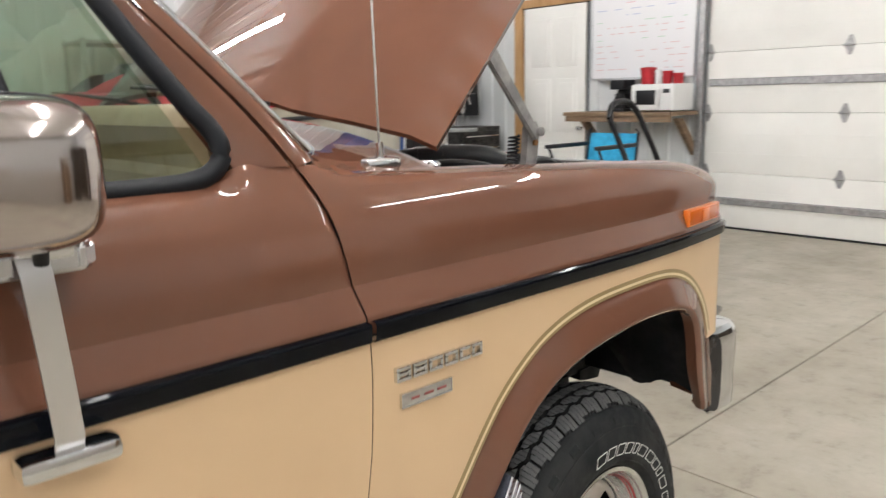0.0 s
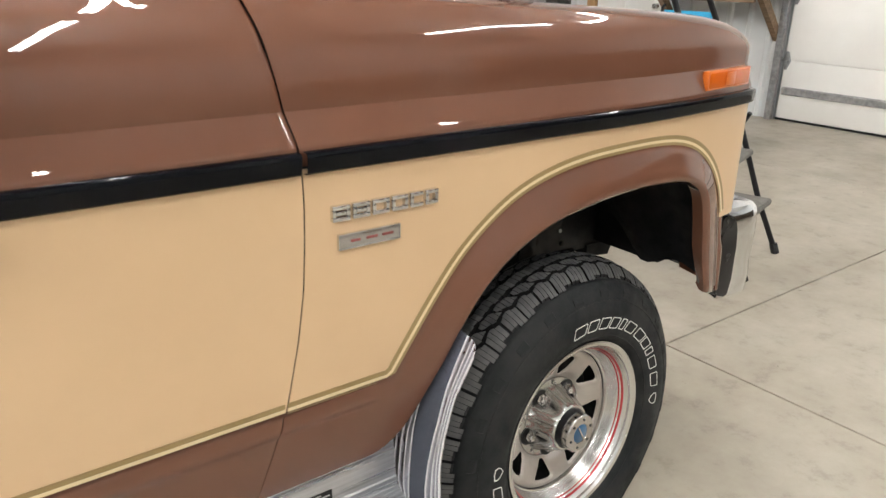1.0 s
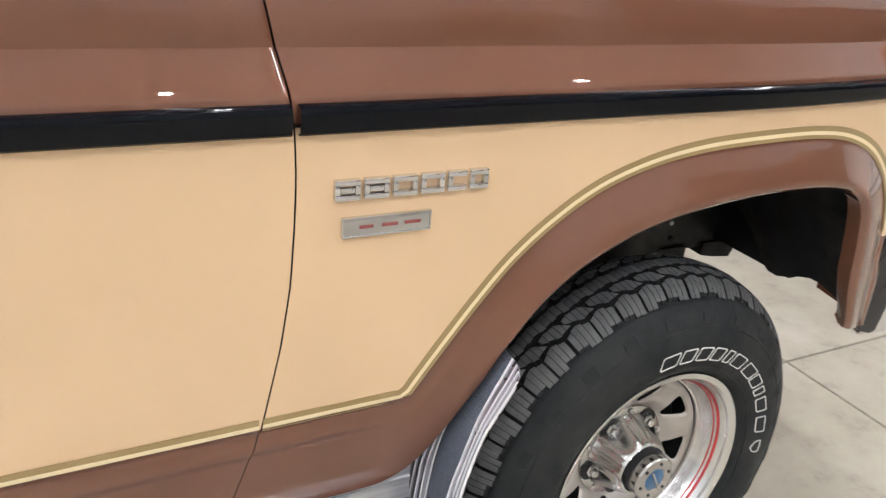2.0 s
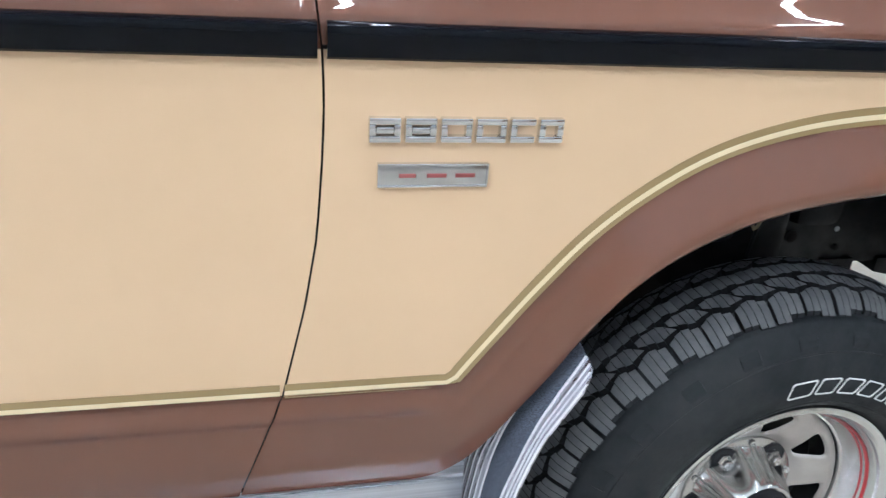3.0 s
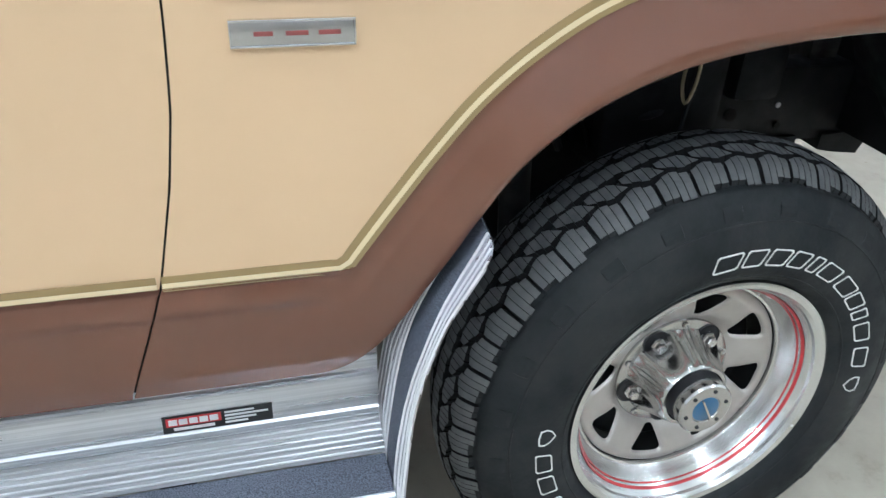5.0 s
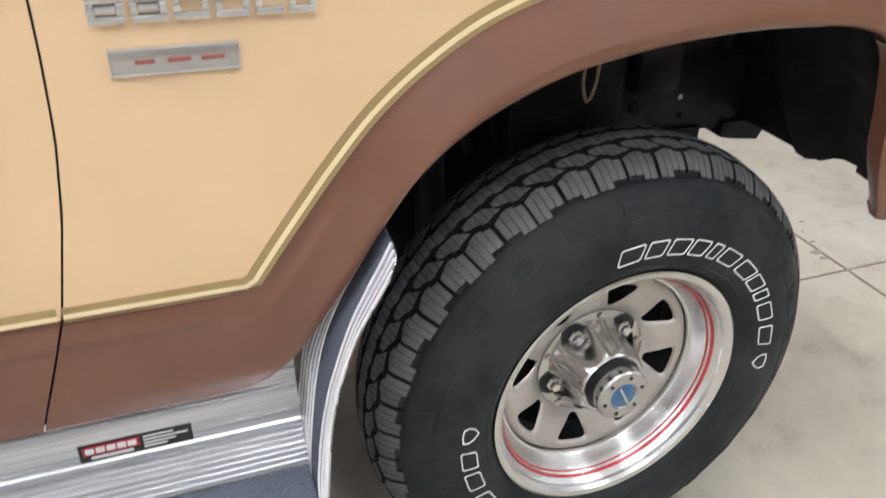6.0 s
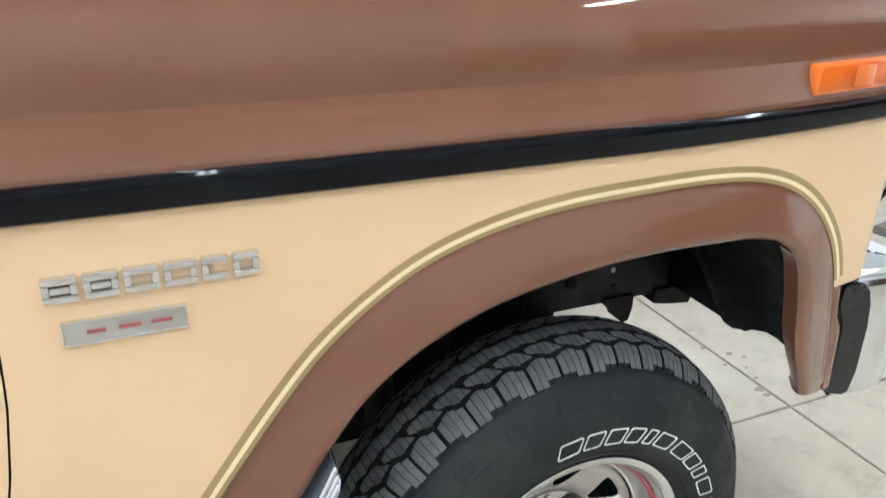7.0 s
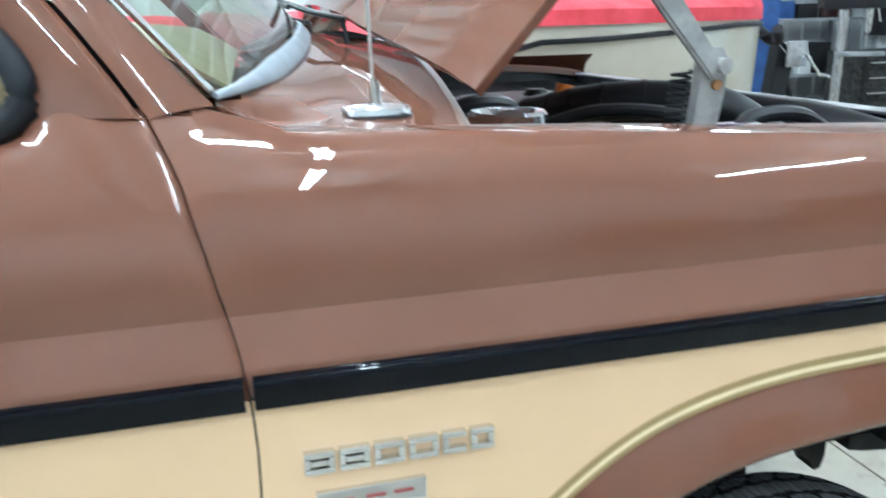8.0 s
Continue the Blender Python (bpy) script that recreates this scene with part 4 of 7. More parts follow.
for y in (0.22, 1.10):
    part("seat_base", nbox((-1.85, y, 0.80), (-1.28, y + 0.62, 1.0), 0.05), VINYL, truck, "tan vinyl seat")
    bm = nbox((-0.08, y, 0.0), (0.08, y + 0.62, 0.62), 0.05)
    bmesh.ops.transform(bm, matrix=pose(-1.86, 0, 0.93, 0, -14, 0), verts=bm.verts)
    part("seat_back", bm, VINYL, truck, "tan vinyl seat back")
part("seat_riser", nbox((-1.8, 0.3, 0.56), (-1.3, 1.66, 0.82), 0.02), BLACK, truck)
part("firewall", nbox((-0.46, 0.18, 0.62), (-0.44, 1.78, 1.285), 0.004), BLACK, truck, "black firewall")

# ---- engine bay ----
part("inner_wing", solid_sheet([[(x, y, z) for y, z in ((0.19, 1.245 - 0.04 * (x + 0.4)), (0.20, 1.19), (0.30, 1.15), (0.32, 0.98))] for x in (-0.44, -0.2, 0.0, 0.2, 0.46)], 0.003), BLACK, truck, "black inner wing panel")
part("inner_wing", solid_sheet([[(x, 2 * MID - y, z) for y, z in ((0.19, 1.245 - 0.04 * (x + 0.4)), (0.20, 1.19), (0.30, 1.15), (0.32, 0.95), (0.36, 0.62))] for x in (-0.44, -0.2, 0.0, 0.2, 0.46)], 0.003), BLACK, truck, "black inner wing panel")
bm = nbox((0.42, 0.20, 1.165), (0.47, 1.76, 1.206), 0.006)
box(bm, (0.43, 0.20, 0.62), (0.46, 1.76, 1.17), 0.004)
part("radiator_support", bm, BLACK, truck, "black radiator support panel")
part("support_edge", nbox((0.415, 0.20, 1.206), (0.465, 1.76, 1.212), 0.002), GALV, truck, "bright grey edge strip of the support panel")
part("radiator", nbox((0.36, 0.45, 0.68), (0.42, 1.50, 1.15), 0.01), ENGINE, truck)
bm = nbox((-0.36, 0.72, 0.72), (0.22, 1.22, 1.02), 0.04)
for y in (0.66, 1.16):
    box(bm, (-0.34, y, 1.0), (0.18, y + 0.14, 1.10), 0.03)
part("engine_block", bm, ENGINE, truck, "dirty dark engine block")
bm = lathe(bmesh.new(), [(0.001, 1.145), (0.19, 1.145), (0.205, 1.155), (0.205, 1.205), (0.195, 1.215), (0.03, 1.222), (0.02, 1.235), (0.001, 1.236)], 48, "z", centre=(-0.02, 0.97, 0))
part("air_cleaner", bm, PLASTIC_BLACK, truck, "round black air cleaner")
part("snorkel", tube(bmesh.new(), smooth_line([(0.10, 0.80, 1.18), (0.20, 0.66, 1.20), (0.30, 0.52, 1.19), (0.38, 0.42, 1.16)], 16), 0.045, 14), PLASTIC_BLACK, truck, "black air intake hose")
part("hose", tube(bmesh.new(), smooth_line([(-0.02, 0.26, 1.19), (0.04, 0.30, 1.235), (0.14, 0.32, 1.235), (0.24, 0.36, 1.19)], 20), 0.012, 10), PLASTIC_BLACK, truck, "black rubber hose")
part("hose", tube(bmesh.new(), smooth_line([(-0.40, 0.9, 1.16), (-0.3, 0.8, 1.20), (-0.2, 0.62, 1.19), (-0.1, 0.48, 1.12)], 20), 0.016, 10), PLASTIC_BLACK, truck, "black rubber hose")
part("washer_lid", lathe(bmesh.new(), [(0.001, 1.256), (0.022, 1.257), (0.030, 1.262), (0.038, 1.269), (0.046, 1.270), (0.050, 1.266), (0.050, 1.254), (0.044, 1.250), (0.042, 1.15)], 32, "z", centre=(-0.325, 0.275, 0)), CHROME, truck, "bright round canister lid")
part("washer_lid", lathe(bmesh.new(), [(0.001, 1.225), (0.06, 1.222), (0.07, 1.214), (0.07, 1.15)], 32, "z", centre=(-0.19, 0.36, 0)), PLASTIC_BLACK, truck, "black round canister")
part("battery", nbox((0.12, 0.34, 1.02), (0.34, 0.52, 1.17), 0.01), PLASTIC_BLACK, truck)
part("coolant_cap", tube(bmesh.new(), [(-0.085, 0.70, 1.16), (-0.06, 0.70, 1.262)], 0.022, 16), ORANGE, truck, "orange plastic cap")
part("solenoid", nbox((-0.30, 0.44, 1.08), (-0.20, 0.54, 1.17), 0.01), VINYL, truck)
part("wiring", tube(bmesh.new(), smooth_line([(-0.42, 0.5, 1.22), (-0.25, 0.42, 1.2), (-0.05, 0.36, 1.2), (0.2, 0.3, 1.19), (0.4, 0.28, 1.17)], 30), 0.009, 8), PLASTIC_BLACK, truck)

pts = smooth_line([(-0.10, 0.80, 1.20), (-0.04, 0.62, 1.235), (0.04, 0.54, 1.243), (0.12, 0.48, 1.23), (0.20, 0.44, 1.17)], 50)
elbow = part("intake_elbow", tube(bmesh.new(), pts, 0.034, 16), PLASTIC_BLACK, truck, "black ribbed intake elbow")
for p, q in list(zip(pts, pts[1:]))[8:-20:6]:
    part("rib", tube(bmesh.new(), [p, q], 0.0355, 16), PLASTIC_BLACK, elbow)
part("fuse_block", nbox((-0.24, 0.28, 1.14), (-0.12, 0.40, 1.225), 0.012), PLASTIC_BLACK, truck, "black plastic fuse block")
part("bracket_plate", prism(bmesh.new(), [(-0.10, 0.24, 1.226), (0.02, 0.23, 1.232), (0.05, 0.30, 1.23), (-0.08, 0.33, 1.226)], (0, 0, 0.004)), GALV, truck, "bright worn bracket plate")
part("relay", nbox((0.06, 0.215, 1.17), (0.11, 0.255, 1.222), 0.005), PLASTIC_BLACK, truck)
part("relay", nbox((0.14, 0.215, 1.16), (0.20, 0.265, 1.212), 0.005), ENGINE, truck)
part("hose", tube(bmesh.new(), smooth_line([(-0.40, 0.40, 1.20), (-0.36, 0.38, 1.262), (-0.28, 0.40, 1.258), (-0.24, 0.48, 1.18)], 20), 0.014, 10), PLASTIC_BLACK, truck, "black rubber hose")
part("hose", tube(bmesh.new(), smooth_line([(-0.20, 0.55, 1.20), (-0.10, 0.48, 1.238), (0.02, 0.40, 1.225), (0.10, 0.36, 1.15)], 24), 0.011, 10), PLASTIC_BLACK, truck, "black rubber hose")
part("hose", tube(bmesh.new(), smooth_line([(0.02, 0.34, 1.16), (0.10, 0.28, 1.215), (0.22, 0.27, 1.20), (0.34, 0.30, 1.14)], 24), 0.006, 8), PLASTIC_BLACK, truck, "thin black hose")
part("heater_box", nbox((-0.43, 0.36, 0.95), (-0.33, 0.70, 1.24), 0.02), PLASTIC_BLACK, truck, "black heater box on the firewall")
part("brake_booster", lathe(bmesh.new(), [(0.001, -0.30), (0.10, -0.30), (0.125, -0.33), (0.125, -0.38), (0.10, -0.42)], 36, "x", centre=(0, 1.45, 1.10)), PLASTIC_BLACK, truck, "round black brake booster")
part("valve_cover", nbox((-0.30, 0.64, 1.08), (0.16, 0.80, 1.15), 0.025), VINYL, truck, "dull tan valve cover")
for k in range(4):
    y0 = 0.66 + 0.02 * k
    part("ignition_lead", tube(bmesh.new(), smooth_line([(-0.25 + 0.1 * k, y0, 1.14), (-0.2 + 0.08 * k, y0 + 0.1, 1.21), (-0.12, 0.9, 1.19)], 14), 0.005, 8), PLASTIC_BLACK, truck)

# ---- wheel well and chassis ----
part("wheel_well", solid_sheet([[(x, y, z) for y, z in ((0.03 + taper(x), 0.945), (0.10, 1.0), (0.34, 1.0), (0.40, 0.96), (0.42, 0.80))] for x in (-0.42, -0.2, 0.0, 0.2, 0.30)], 0.003), UNDER, truck, "dark inner wheel well")
rows = []
for j in range(15):
    y = 0.06 + 0.34 * j / 14
    drop = 0.04 * math.sin(9 * y) + 0.02 * math.sin(31 * y)
    rows.append([(0.30 + 0.02 * k + 0.006 * math.sin(20 * y + k), y, 1.0 - (0.048 + drop / 7) * k) for k in range(8)])
bm = solid_sheet(rows, 0.004)
part("splash_guard", bm, BLACK, truck, "black splash shield ahead of the tyre")
bm = solid_sheet([[(-0.42 - 0.016 * k, y, 1.0 - 0.06 * k) for y in (0.078, 0.2, 0.42)] for k in range(9)], 0.004)
part("splash_guard", bm, BLACK, truck, "dark splash shield behind the tyre")
# black sheets added to hide the bright floor and keep this gap dark
part("dark_closing_panel", nbox((-0.60, 0.36, 0.46), (-0.34, 0.43, 1.0), 0.01), BLACK, truck, "black sheet added to darken the view behind the tyre")
part("inner_panel", nbox((-0.36, 0.44, 0.40), (0.10, 0.455, 1.0), 0.006), BLACK, truck)
part("frame_rail", nbox((-3.4, 0.415, 0.60), (0.50, 0.485, 0.74), 0.01), BLACK, truck, "black chassis rail")
part("frame_rail", nbox((-3.4, 2 * MID - 0.485, 0.60), (0.50, 2 * MID - 0.415, 0.74), 0.01), BLACK, truck, "black chassis rail")
# black discs paint the dark of the rail's holes
for x, z in ((0.20, 0.66), (0.30, 0.635), (0.12, 0.69)):
    part("rail_hole", tube(bmesh.new(), [(x, 0.411, z), (x, 0.416, z)], 0.012 if x == 0.20 else 0.006, 14), GAP, truck)
# white disc paints the lit floor that shows through a rail hole
part("bright_floor_dot", tube(bmesh.new(), [(0.293, 0.413, 0.672), (0.293, 0.4155, 0.672)], 0.005, 10), LABEL_WHITE, truck, "small white dot for bright floor showing through a hole")
for outline in ([(0.276, 0.612), (0.345, 0.612), (0.345, 0.582), (0.338, 0.557), (0.325, 0.553), (0.316, 0.574), (0.290, 0.590)], [(0.398, 0.612), (0.398, 0.583), (0.430, 0.576), (0.486, 0.569), (0.495, 0.588), (0.510, 0.612)]):
    part("rail_bracket", prism(bmesh.new(), [(x, 0.408, z) for x, z in outline], (0, 0.05, 0)), BLACK, truck, "black bracket under the chassis rail")
part("body_mount", nbox((0.16, 0.36, 0.70), (0.25, 0.42, 0.80), 0.02), BLACK, truck)
part("spring_tower", nbox((-0.10, 0.30, 0.62), (0.10, 0.42, 0.98), 0.02), BLACK, truck, "black spring tower")
pts = []
for k in range(160):
    w = k / 159
    pts.append((-0.02 + 0.055 * math.cos(w * 7 * math.tau), 0.36 + 0.055 * math.sin(w * 7 * math.tau), 0.45 + 0.5 * w))
part("coil_spring", tube(bmesh.new(), pts, 0.009, 8), UNDER, truck, "black front coil spring")
part("shock_absorber", tube(bmesh.new(), [(-0.20, 0.34, 0.36), (-0.22, 0.36, 0.92)], 0.025, 14), UNDER, truck, "black shock absorber")
part("axle_beam", tube(bmesh.new(), [(0, 0.2, 0.36), (0, 1.7, 0.36)], 0.05, 16), BLACK, truck)
part("brake_line", tube(bmesh.new(), smooth_line([(0.030, 0.292, 0.835), (0.016, 0.288, 0.80), (0.013, 0.286, 0.765), (0.022, 0.284, 0.738), (0.034, 0.286, 0.765), (0.037, 0.288, 0.80), (0.034, 0.292, 0.84)], 36), 0.0026, 8), VINYL, truck, "thin pale brake line loop")
part("brake_line", tube(bmesh.new(), smooth_line([(0.044, 0.294, 0.84), (0.036, 0.291, 0.77), (0.028, 0.291, 0.70), (0.027, 0.294, 0.64)], 14), 0.0034, 8), UNDER, truck)

for k in range(5):
    x = -0.30 + 0.05 * k
    part("brake_pipe", tube(bmesh.new(), smooth_line([(x, 0.30, 0.95), (x + 0.03, 0.26, 0.86), (x + 0.01, 0.30, 0.76), (x + 0.05, 0.33, 0.66)], 16), 0.004 + 0.0015 * (k % 3), 8), (UNDER, PLASTIC_BLACK)[k % 2], truck)
part("heater_hose", tube(bmesh.new(), smooth_line([(-0.36, 0.24, 0.90), (-0.30, 0.20, 0.84), (-0.29, 0.22, 0.72), (-0.33, 0.26, 0.62)], 20), 0.011, 10), UNDER, truck, "dark rubber hose in the wheel well")

# ---- bumper ----
def bumper():
    """A bright pressed bar that wraps round both corners."""
    path = smooth_line([(0.508, 0.066, 0), (0.545, 0.060, 0), (0.600, 0.056, 0), (0.628, 0.064, 0), (0.645, 0.090, 0), (0.655, 0.16, 0), (0.668, 0.5, 0), (0.675, MID, 0)], 40)
    full = path + [Vector((p.x, 2 * MID - p.y, 0)) for p in reversed(path[:-1])]
    prof = [(-0.030, 0.552), (-0.006, 0.546), (0.0, 0.552), (0.003, 0.60), (0.0, 0.64), (0.003, 0.70), (0.002, 0.756), (-0.003, 0.774), (-0.012, 0.782), (-0.06, 0.786)]
    rows = []
    for i, p in enumerate(full):
        t = (full[min(len(full) - 1, i + 1)] - full[max(0, i - 1)]).normalized()
        n = Vector((t.y, -t.x, 0))
        rows.append([(p.x + n.x * d, p.y + n.y * d, z) for d, z in prof])
    return solid_sheet(rows, 0.003)


part("front_bumper", bumper(), CHROME, truck, "chrome front bumper")
bm = bmesh.new()
prism(bm, [(0.487, 0.062, 0.573), (0.496, 0.060, 0.562), (0.528, 0.057, 0.552), (0.539, 0.056, 0.559), (0.541, 0.055, 0.600), (0.535, 0.052, 0.690), (0.527, 0.049, 0.735), (0.516, 0.047, 0.758),
           (0.498, 0.046, 0.774), (0.472, 0.046, 0.782), (0.456, 0.046, 0.782), (0.449, 0.047, 0.774), (0.451, 0.049, 0.740), (0.472, 0.053, 0.713), (0.487, 0.057, 0.690), (0.488, 0.060, 0.630)], (0, 0.018, 0))
bmesh.ops.bevel(bm, geom=[e for e in bm.edges if abs(e.verts[0].co.y - e.verts[1].co.y) < 0.012], offset=0.004, segments=2, affect="EDGES")
part("bumper_end_cap", bm, PAD_BLACK, truck, "black rubber bumper end")
bm = grid(bmesh.new(), [[(0.510, y, z) for z in (1.19, 1.0, 0.8, 0.70)] for y in (0.12, 0.6, 1.3, 1.84)])
part("grille_panel", bm, BLACK, truck)
part("bumper_bracket", nbox((0.42, 0.42, 0.60), (0.67, 0.48, 0.70), 0.006), BLACK, truck)
part("bumper_bracket", nbox((0.42, 1.48, 0.60), (0.67, 1.54, 0.70), 0.006), BLACK, truck)

# ---- side marker lamp ----
def on_flank(x0, x1, z0, z1, lift, depth, bevel=0.002, lean=0.0):
    """A plate that follows the flank's draw-in between x0 and x1."""
    y0, y1 = flank((z0 + z1) / 2) + taper(x0) - lift, flank((z0 + z1) / 2) + taper(x1) - lift
    bm = nbox((0, -depth, 0), (math.hypot(x1 - x0, y1 - y0), 0, z1 - z0), bevel)
    tilt = flank(z1) - flank(z0)
    bmesh.ops.transform(bm, matrix=pose(x0, y0, z0, -math.degrees(math.atan2(tilt, z1 - z0)) * lean, 0, math.degrees(math.atan2(y1 - y0, x1 - x0))), verts=bm.verts)
    return bm


part("marker_bezel", on_flank(0.260, 0.445, 1.0910, 1.1300, -0.004, 0.016, 0.003), AMBER_DEEP, truck, "deep amber lamp surround")
part("marker_lamp", on_flank(0.263, 0.442, 1.0935, 1.1275, 0.001, 0.012, 0.005), AMBER, truck, "orange side marker lamp lens")
part("marker_reflector", on_flank(0.332, 0.372, 1.097, 1.124, 0.0128, 0.0016, 0.0006), AMBER_DEEP, truck, "square reflector in the orange lens")

# ---- badges: plain bright shapes ----
def badge_shapes():
    x, z0, z1 = -0.621, 0.9755, 0.9985
    widths = [0.033, 0.033, 0.0335, 0.033, 0.028, 0.028]
    for k, w in enumerate(widths):
        bm = bmesh.new()
        t, d = 0.0062, 0.0075
        a, b = x, x + w - 0.0042
        bars = [((a, z0), (b, z0 + t)), ((a, z1 - t), (b, z1)), ((a, z0 + t), (a + t, z1 - t))]
        if k != 4:
            bars.append(((b - t, z0 + t), (b, z1 - t)))
        if k in (0, 1):
            bars.append(((a + t, (z0 + z1) / 2 - t / 2), (b - t, (z0 + z1) / 2 + t / 2)))
        for (xa, za), (xb, zb) in bars:
            box(bm, (xa, -d, za), (xb, 0.002, zb), 0.0011)
        part("badge_block", bm, CHROME, truck, "raised chrome badge block")
        x += w


badge_shapes()
plate = part("badge_plate", nbox((-0.611, -0.0055, 0.932), (-0.507, 0.002, 0.954), 0.0015), BADGE_GREY, truck, "silver badge plate with red bars")
bm = nbox((-0.612, -0.0062, 0.9312), (-0.506, -0.0005, 0.9332), 0.0006)
for lo, hi in (((-0.612, 0.9528), (-0.506, 0.9548)), ((-0.612, 0.932), (-0.6105, 0.954)), ((-0.5075, 0.932), (-0.506, 0.954))):
    box(bm, (lo[0], -0.0062, lo[1]), (hi[0], -0.0005, hi[1]), 0.0006)
part("rim", bm, CHROME, plate)
for a, b in ((-0.592, -0.576), (-0.5655, -0.5465), (-0.538, -0.519)):
    part("red_bar", nbox((a, -0.0062, 0.941), (b, -0.005, 0.945), 0.0004), BADGE_RED, plate)

# ---- aerial ----
aer = part("aerial_base", bmesh.new(), CHROME, truck, "chrome aerial foot on the wing top")
bm = bmesh.new()
rows = []
for h, w, l in ((1.287, 0.019, 0.036), (1.294, 0.019, 0.036), (1.2965, 0.0175, 0.0345), (1.2985, 0.012, 0.028), (1.300, 0.006, 0.012), (1.3005, 0.001, 0.002)):
    rows.append([(-0.512 + l * math.copysign(abs(math.cos(a * math.tau / 32)) ** 0.7, math.cos(a * math.tau / 32)), 0.148 + w * math.copysign(abs(math.sin(a * math.tau / 32)) ** 0.7, math.sin(a * math.tau / 32)), h) for a in range(32)])
grid(bm, rows, True)
bm.to_mesh(aer.data)
aer.data.shade_smooth()
rows = []
for h, s in ((1.276, 1.05), (1.287, 1.05), (1.2885, 1.0)):
    rows.append([(-0.512 + 0.036 * s * math.copysign(abs(math.cos(a * math.tau / 32)) ** 0.7, math.cos(a * math.tau / 32)), 0.148 + 0.019 * s * math.copysign(abs(math.sin(a * math.tau / 32)) ** 0.7, math.sin(a * math.tau / 32)), h) for a in range(32)])
part("aerial_gasket", grid(bmesh.new(), rows, True), PLASTIC_BLACK, aer, "black rubber gasket under the aerial foot")
part("aerial_mast", tube(bmesh.new(), [(-0.512, 0.148, 1.298), (-0.513, 0.148, 1.315), (-0.514, 0.148, 1.322)], 0.0068, 12), CHROME, truck)
part("aerial_mast", tube(bmesh.new(), [(-0.514, 0.148, 1.320), (-0.525, 0.150, 2.02)], 0.0021, 8), STEEL, truck, "thin steel aerial whip")

# ---- door mirror ----
def mirror():
    m = part("door_mirror", bmesh.new(), TINTED_CHROME, truck, "chrome door mirror on a steel strap arm")
    bm = bmesh.new()
    rows = []
    # rounded shell: rings shrink towards the front
    for d, s in ((0.0, 1.0), (0.012, 1.0), (0.03, 0.985), (0.05, 0.95), (0.066, 0.88), (0.078, 0.74), (0.085, 0.5), (0.088, 0.2), (0.0885, 0.01)):
        ring = []
        for k in range(40):
            a = k * math.tau / 40
            c, sn = math.cos(a), math.sin(a)
            e = 0.50
            u = math.copysign(abs(c) ** e, c) * 0.105 * s
            v = math.copysign(abs(sn) ** e, sn) * 0.0705 * s
            ring.append((u, d, v))
        rows.append(ring)
    grid(bm, rows, True)
    bmesh.ops.transform(bm, matrix=pose(-1.145, -0.070, 1.334, 0, 0, 172), verts=bm.verts)
    bm.to_mesh(m.data)
    m.data.shade_smooth()
    bm = nbox((-0.094, -0.003, -0.060), (0.094, 0.001, 0.060), 0.0)
    bmesh.ops.transform(bm, matrix=pose(-1.145, -0.070, 1.334, 0, 0, 172), verts=bm.verts)
    part("mirror_glass", bm, CHROME, m)
    bm = bmesh.new()
    ring = []
    for k in range(40):
        a = k * math.tau / 40
        c, sn = math.cos(a), math.sin(a)
        ring.append(Vector((math.copysign(abs(c) ** 0.50, c) * 0.1055, 0.006, math.copysign(abs(sn) ** 0.50, sn) * 0.0710)))
    tube(bm, ring, 0.0022, 6, True)
    bmesh.ops.transform(bm, matrix=pose(-1.145, -0.070, 1.334, 0, 0, 172), verts=bm.verts)
    part("mirror_rim", bm, PLASTIC_BLACK, m, "thin black rim")
    part("stem", tube(bmesh.new(), [(-1.092, -0.075, 1.30), (-1.093, -0.058, 1.262), (-1.093, -0.052, 1.245)], 0.0075, 12), PLASTIC_BLACK, m, "black stem")
    rows = [[(interp(z, [(1.036, -1.083), (1.259, -1.101)]) + 0.0145 * s, y, z) for s in (-1, -0.9, 0, 0.9, 1)] for y, z in ((-0.020, 1.258), (-0.040, 1.259), (-0.052, 1.252), (-0.057, 1.235), (-0.056, 1.20), (-0.052, 1.12), (-0.046, 1.06), (-0.034, 1.042), (-0.012, 1.036))]
    part("strap_arm", solid_sheet(rows, 0.004), STRAP, m, "brushed steel strap arm")
    bm = nbox((-1.135, -0.046, 1.020), (-1.032, -0.003, 1.045), 0.010)
    part("foot_plate", bm, CHROME, m, "chrome lower foot plate")
    bm = prism(bmesh.new(), [(-1.17, -0.044, 1.230), (-1.052, -0.044, 1.230), (-1.034, -0.030, 1.230), (-1.030, 0.010, 1.230), (-1.044, 0.034, 1.230), (-1.17, 0.034, 1.230)], (0, 0, 0.027))
    bmesh.ops.bevel(bm, geom=bm.edges[:], offset=0.005, segments=2, affect="EDGES")
    box(bm, (-1.112, -0.052, 1.246), (-1.060, 0.0, 1.268), 0.006)
    part("upper_plate", bm, CHROME, m, "chrome upper bracket plate")
    for x in (-1.05, -1.13):
        part("screw", lathe(bmesh.new(), [(0.001, 1.270), (0.006, 1.268), (0.009, 1.262)], 14, "z", centre=(x, -0.005, 0)), STEEL, m)


mirror()

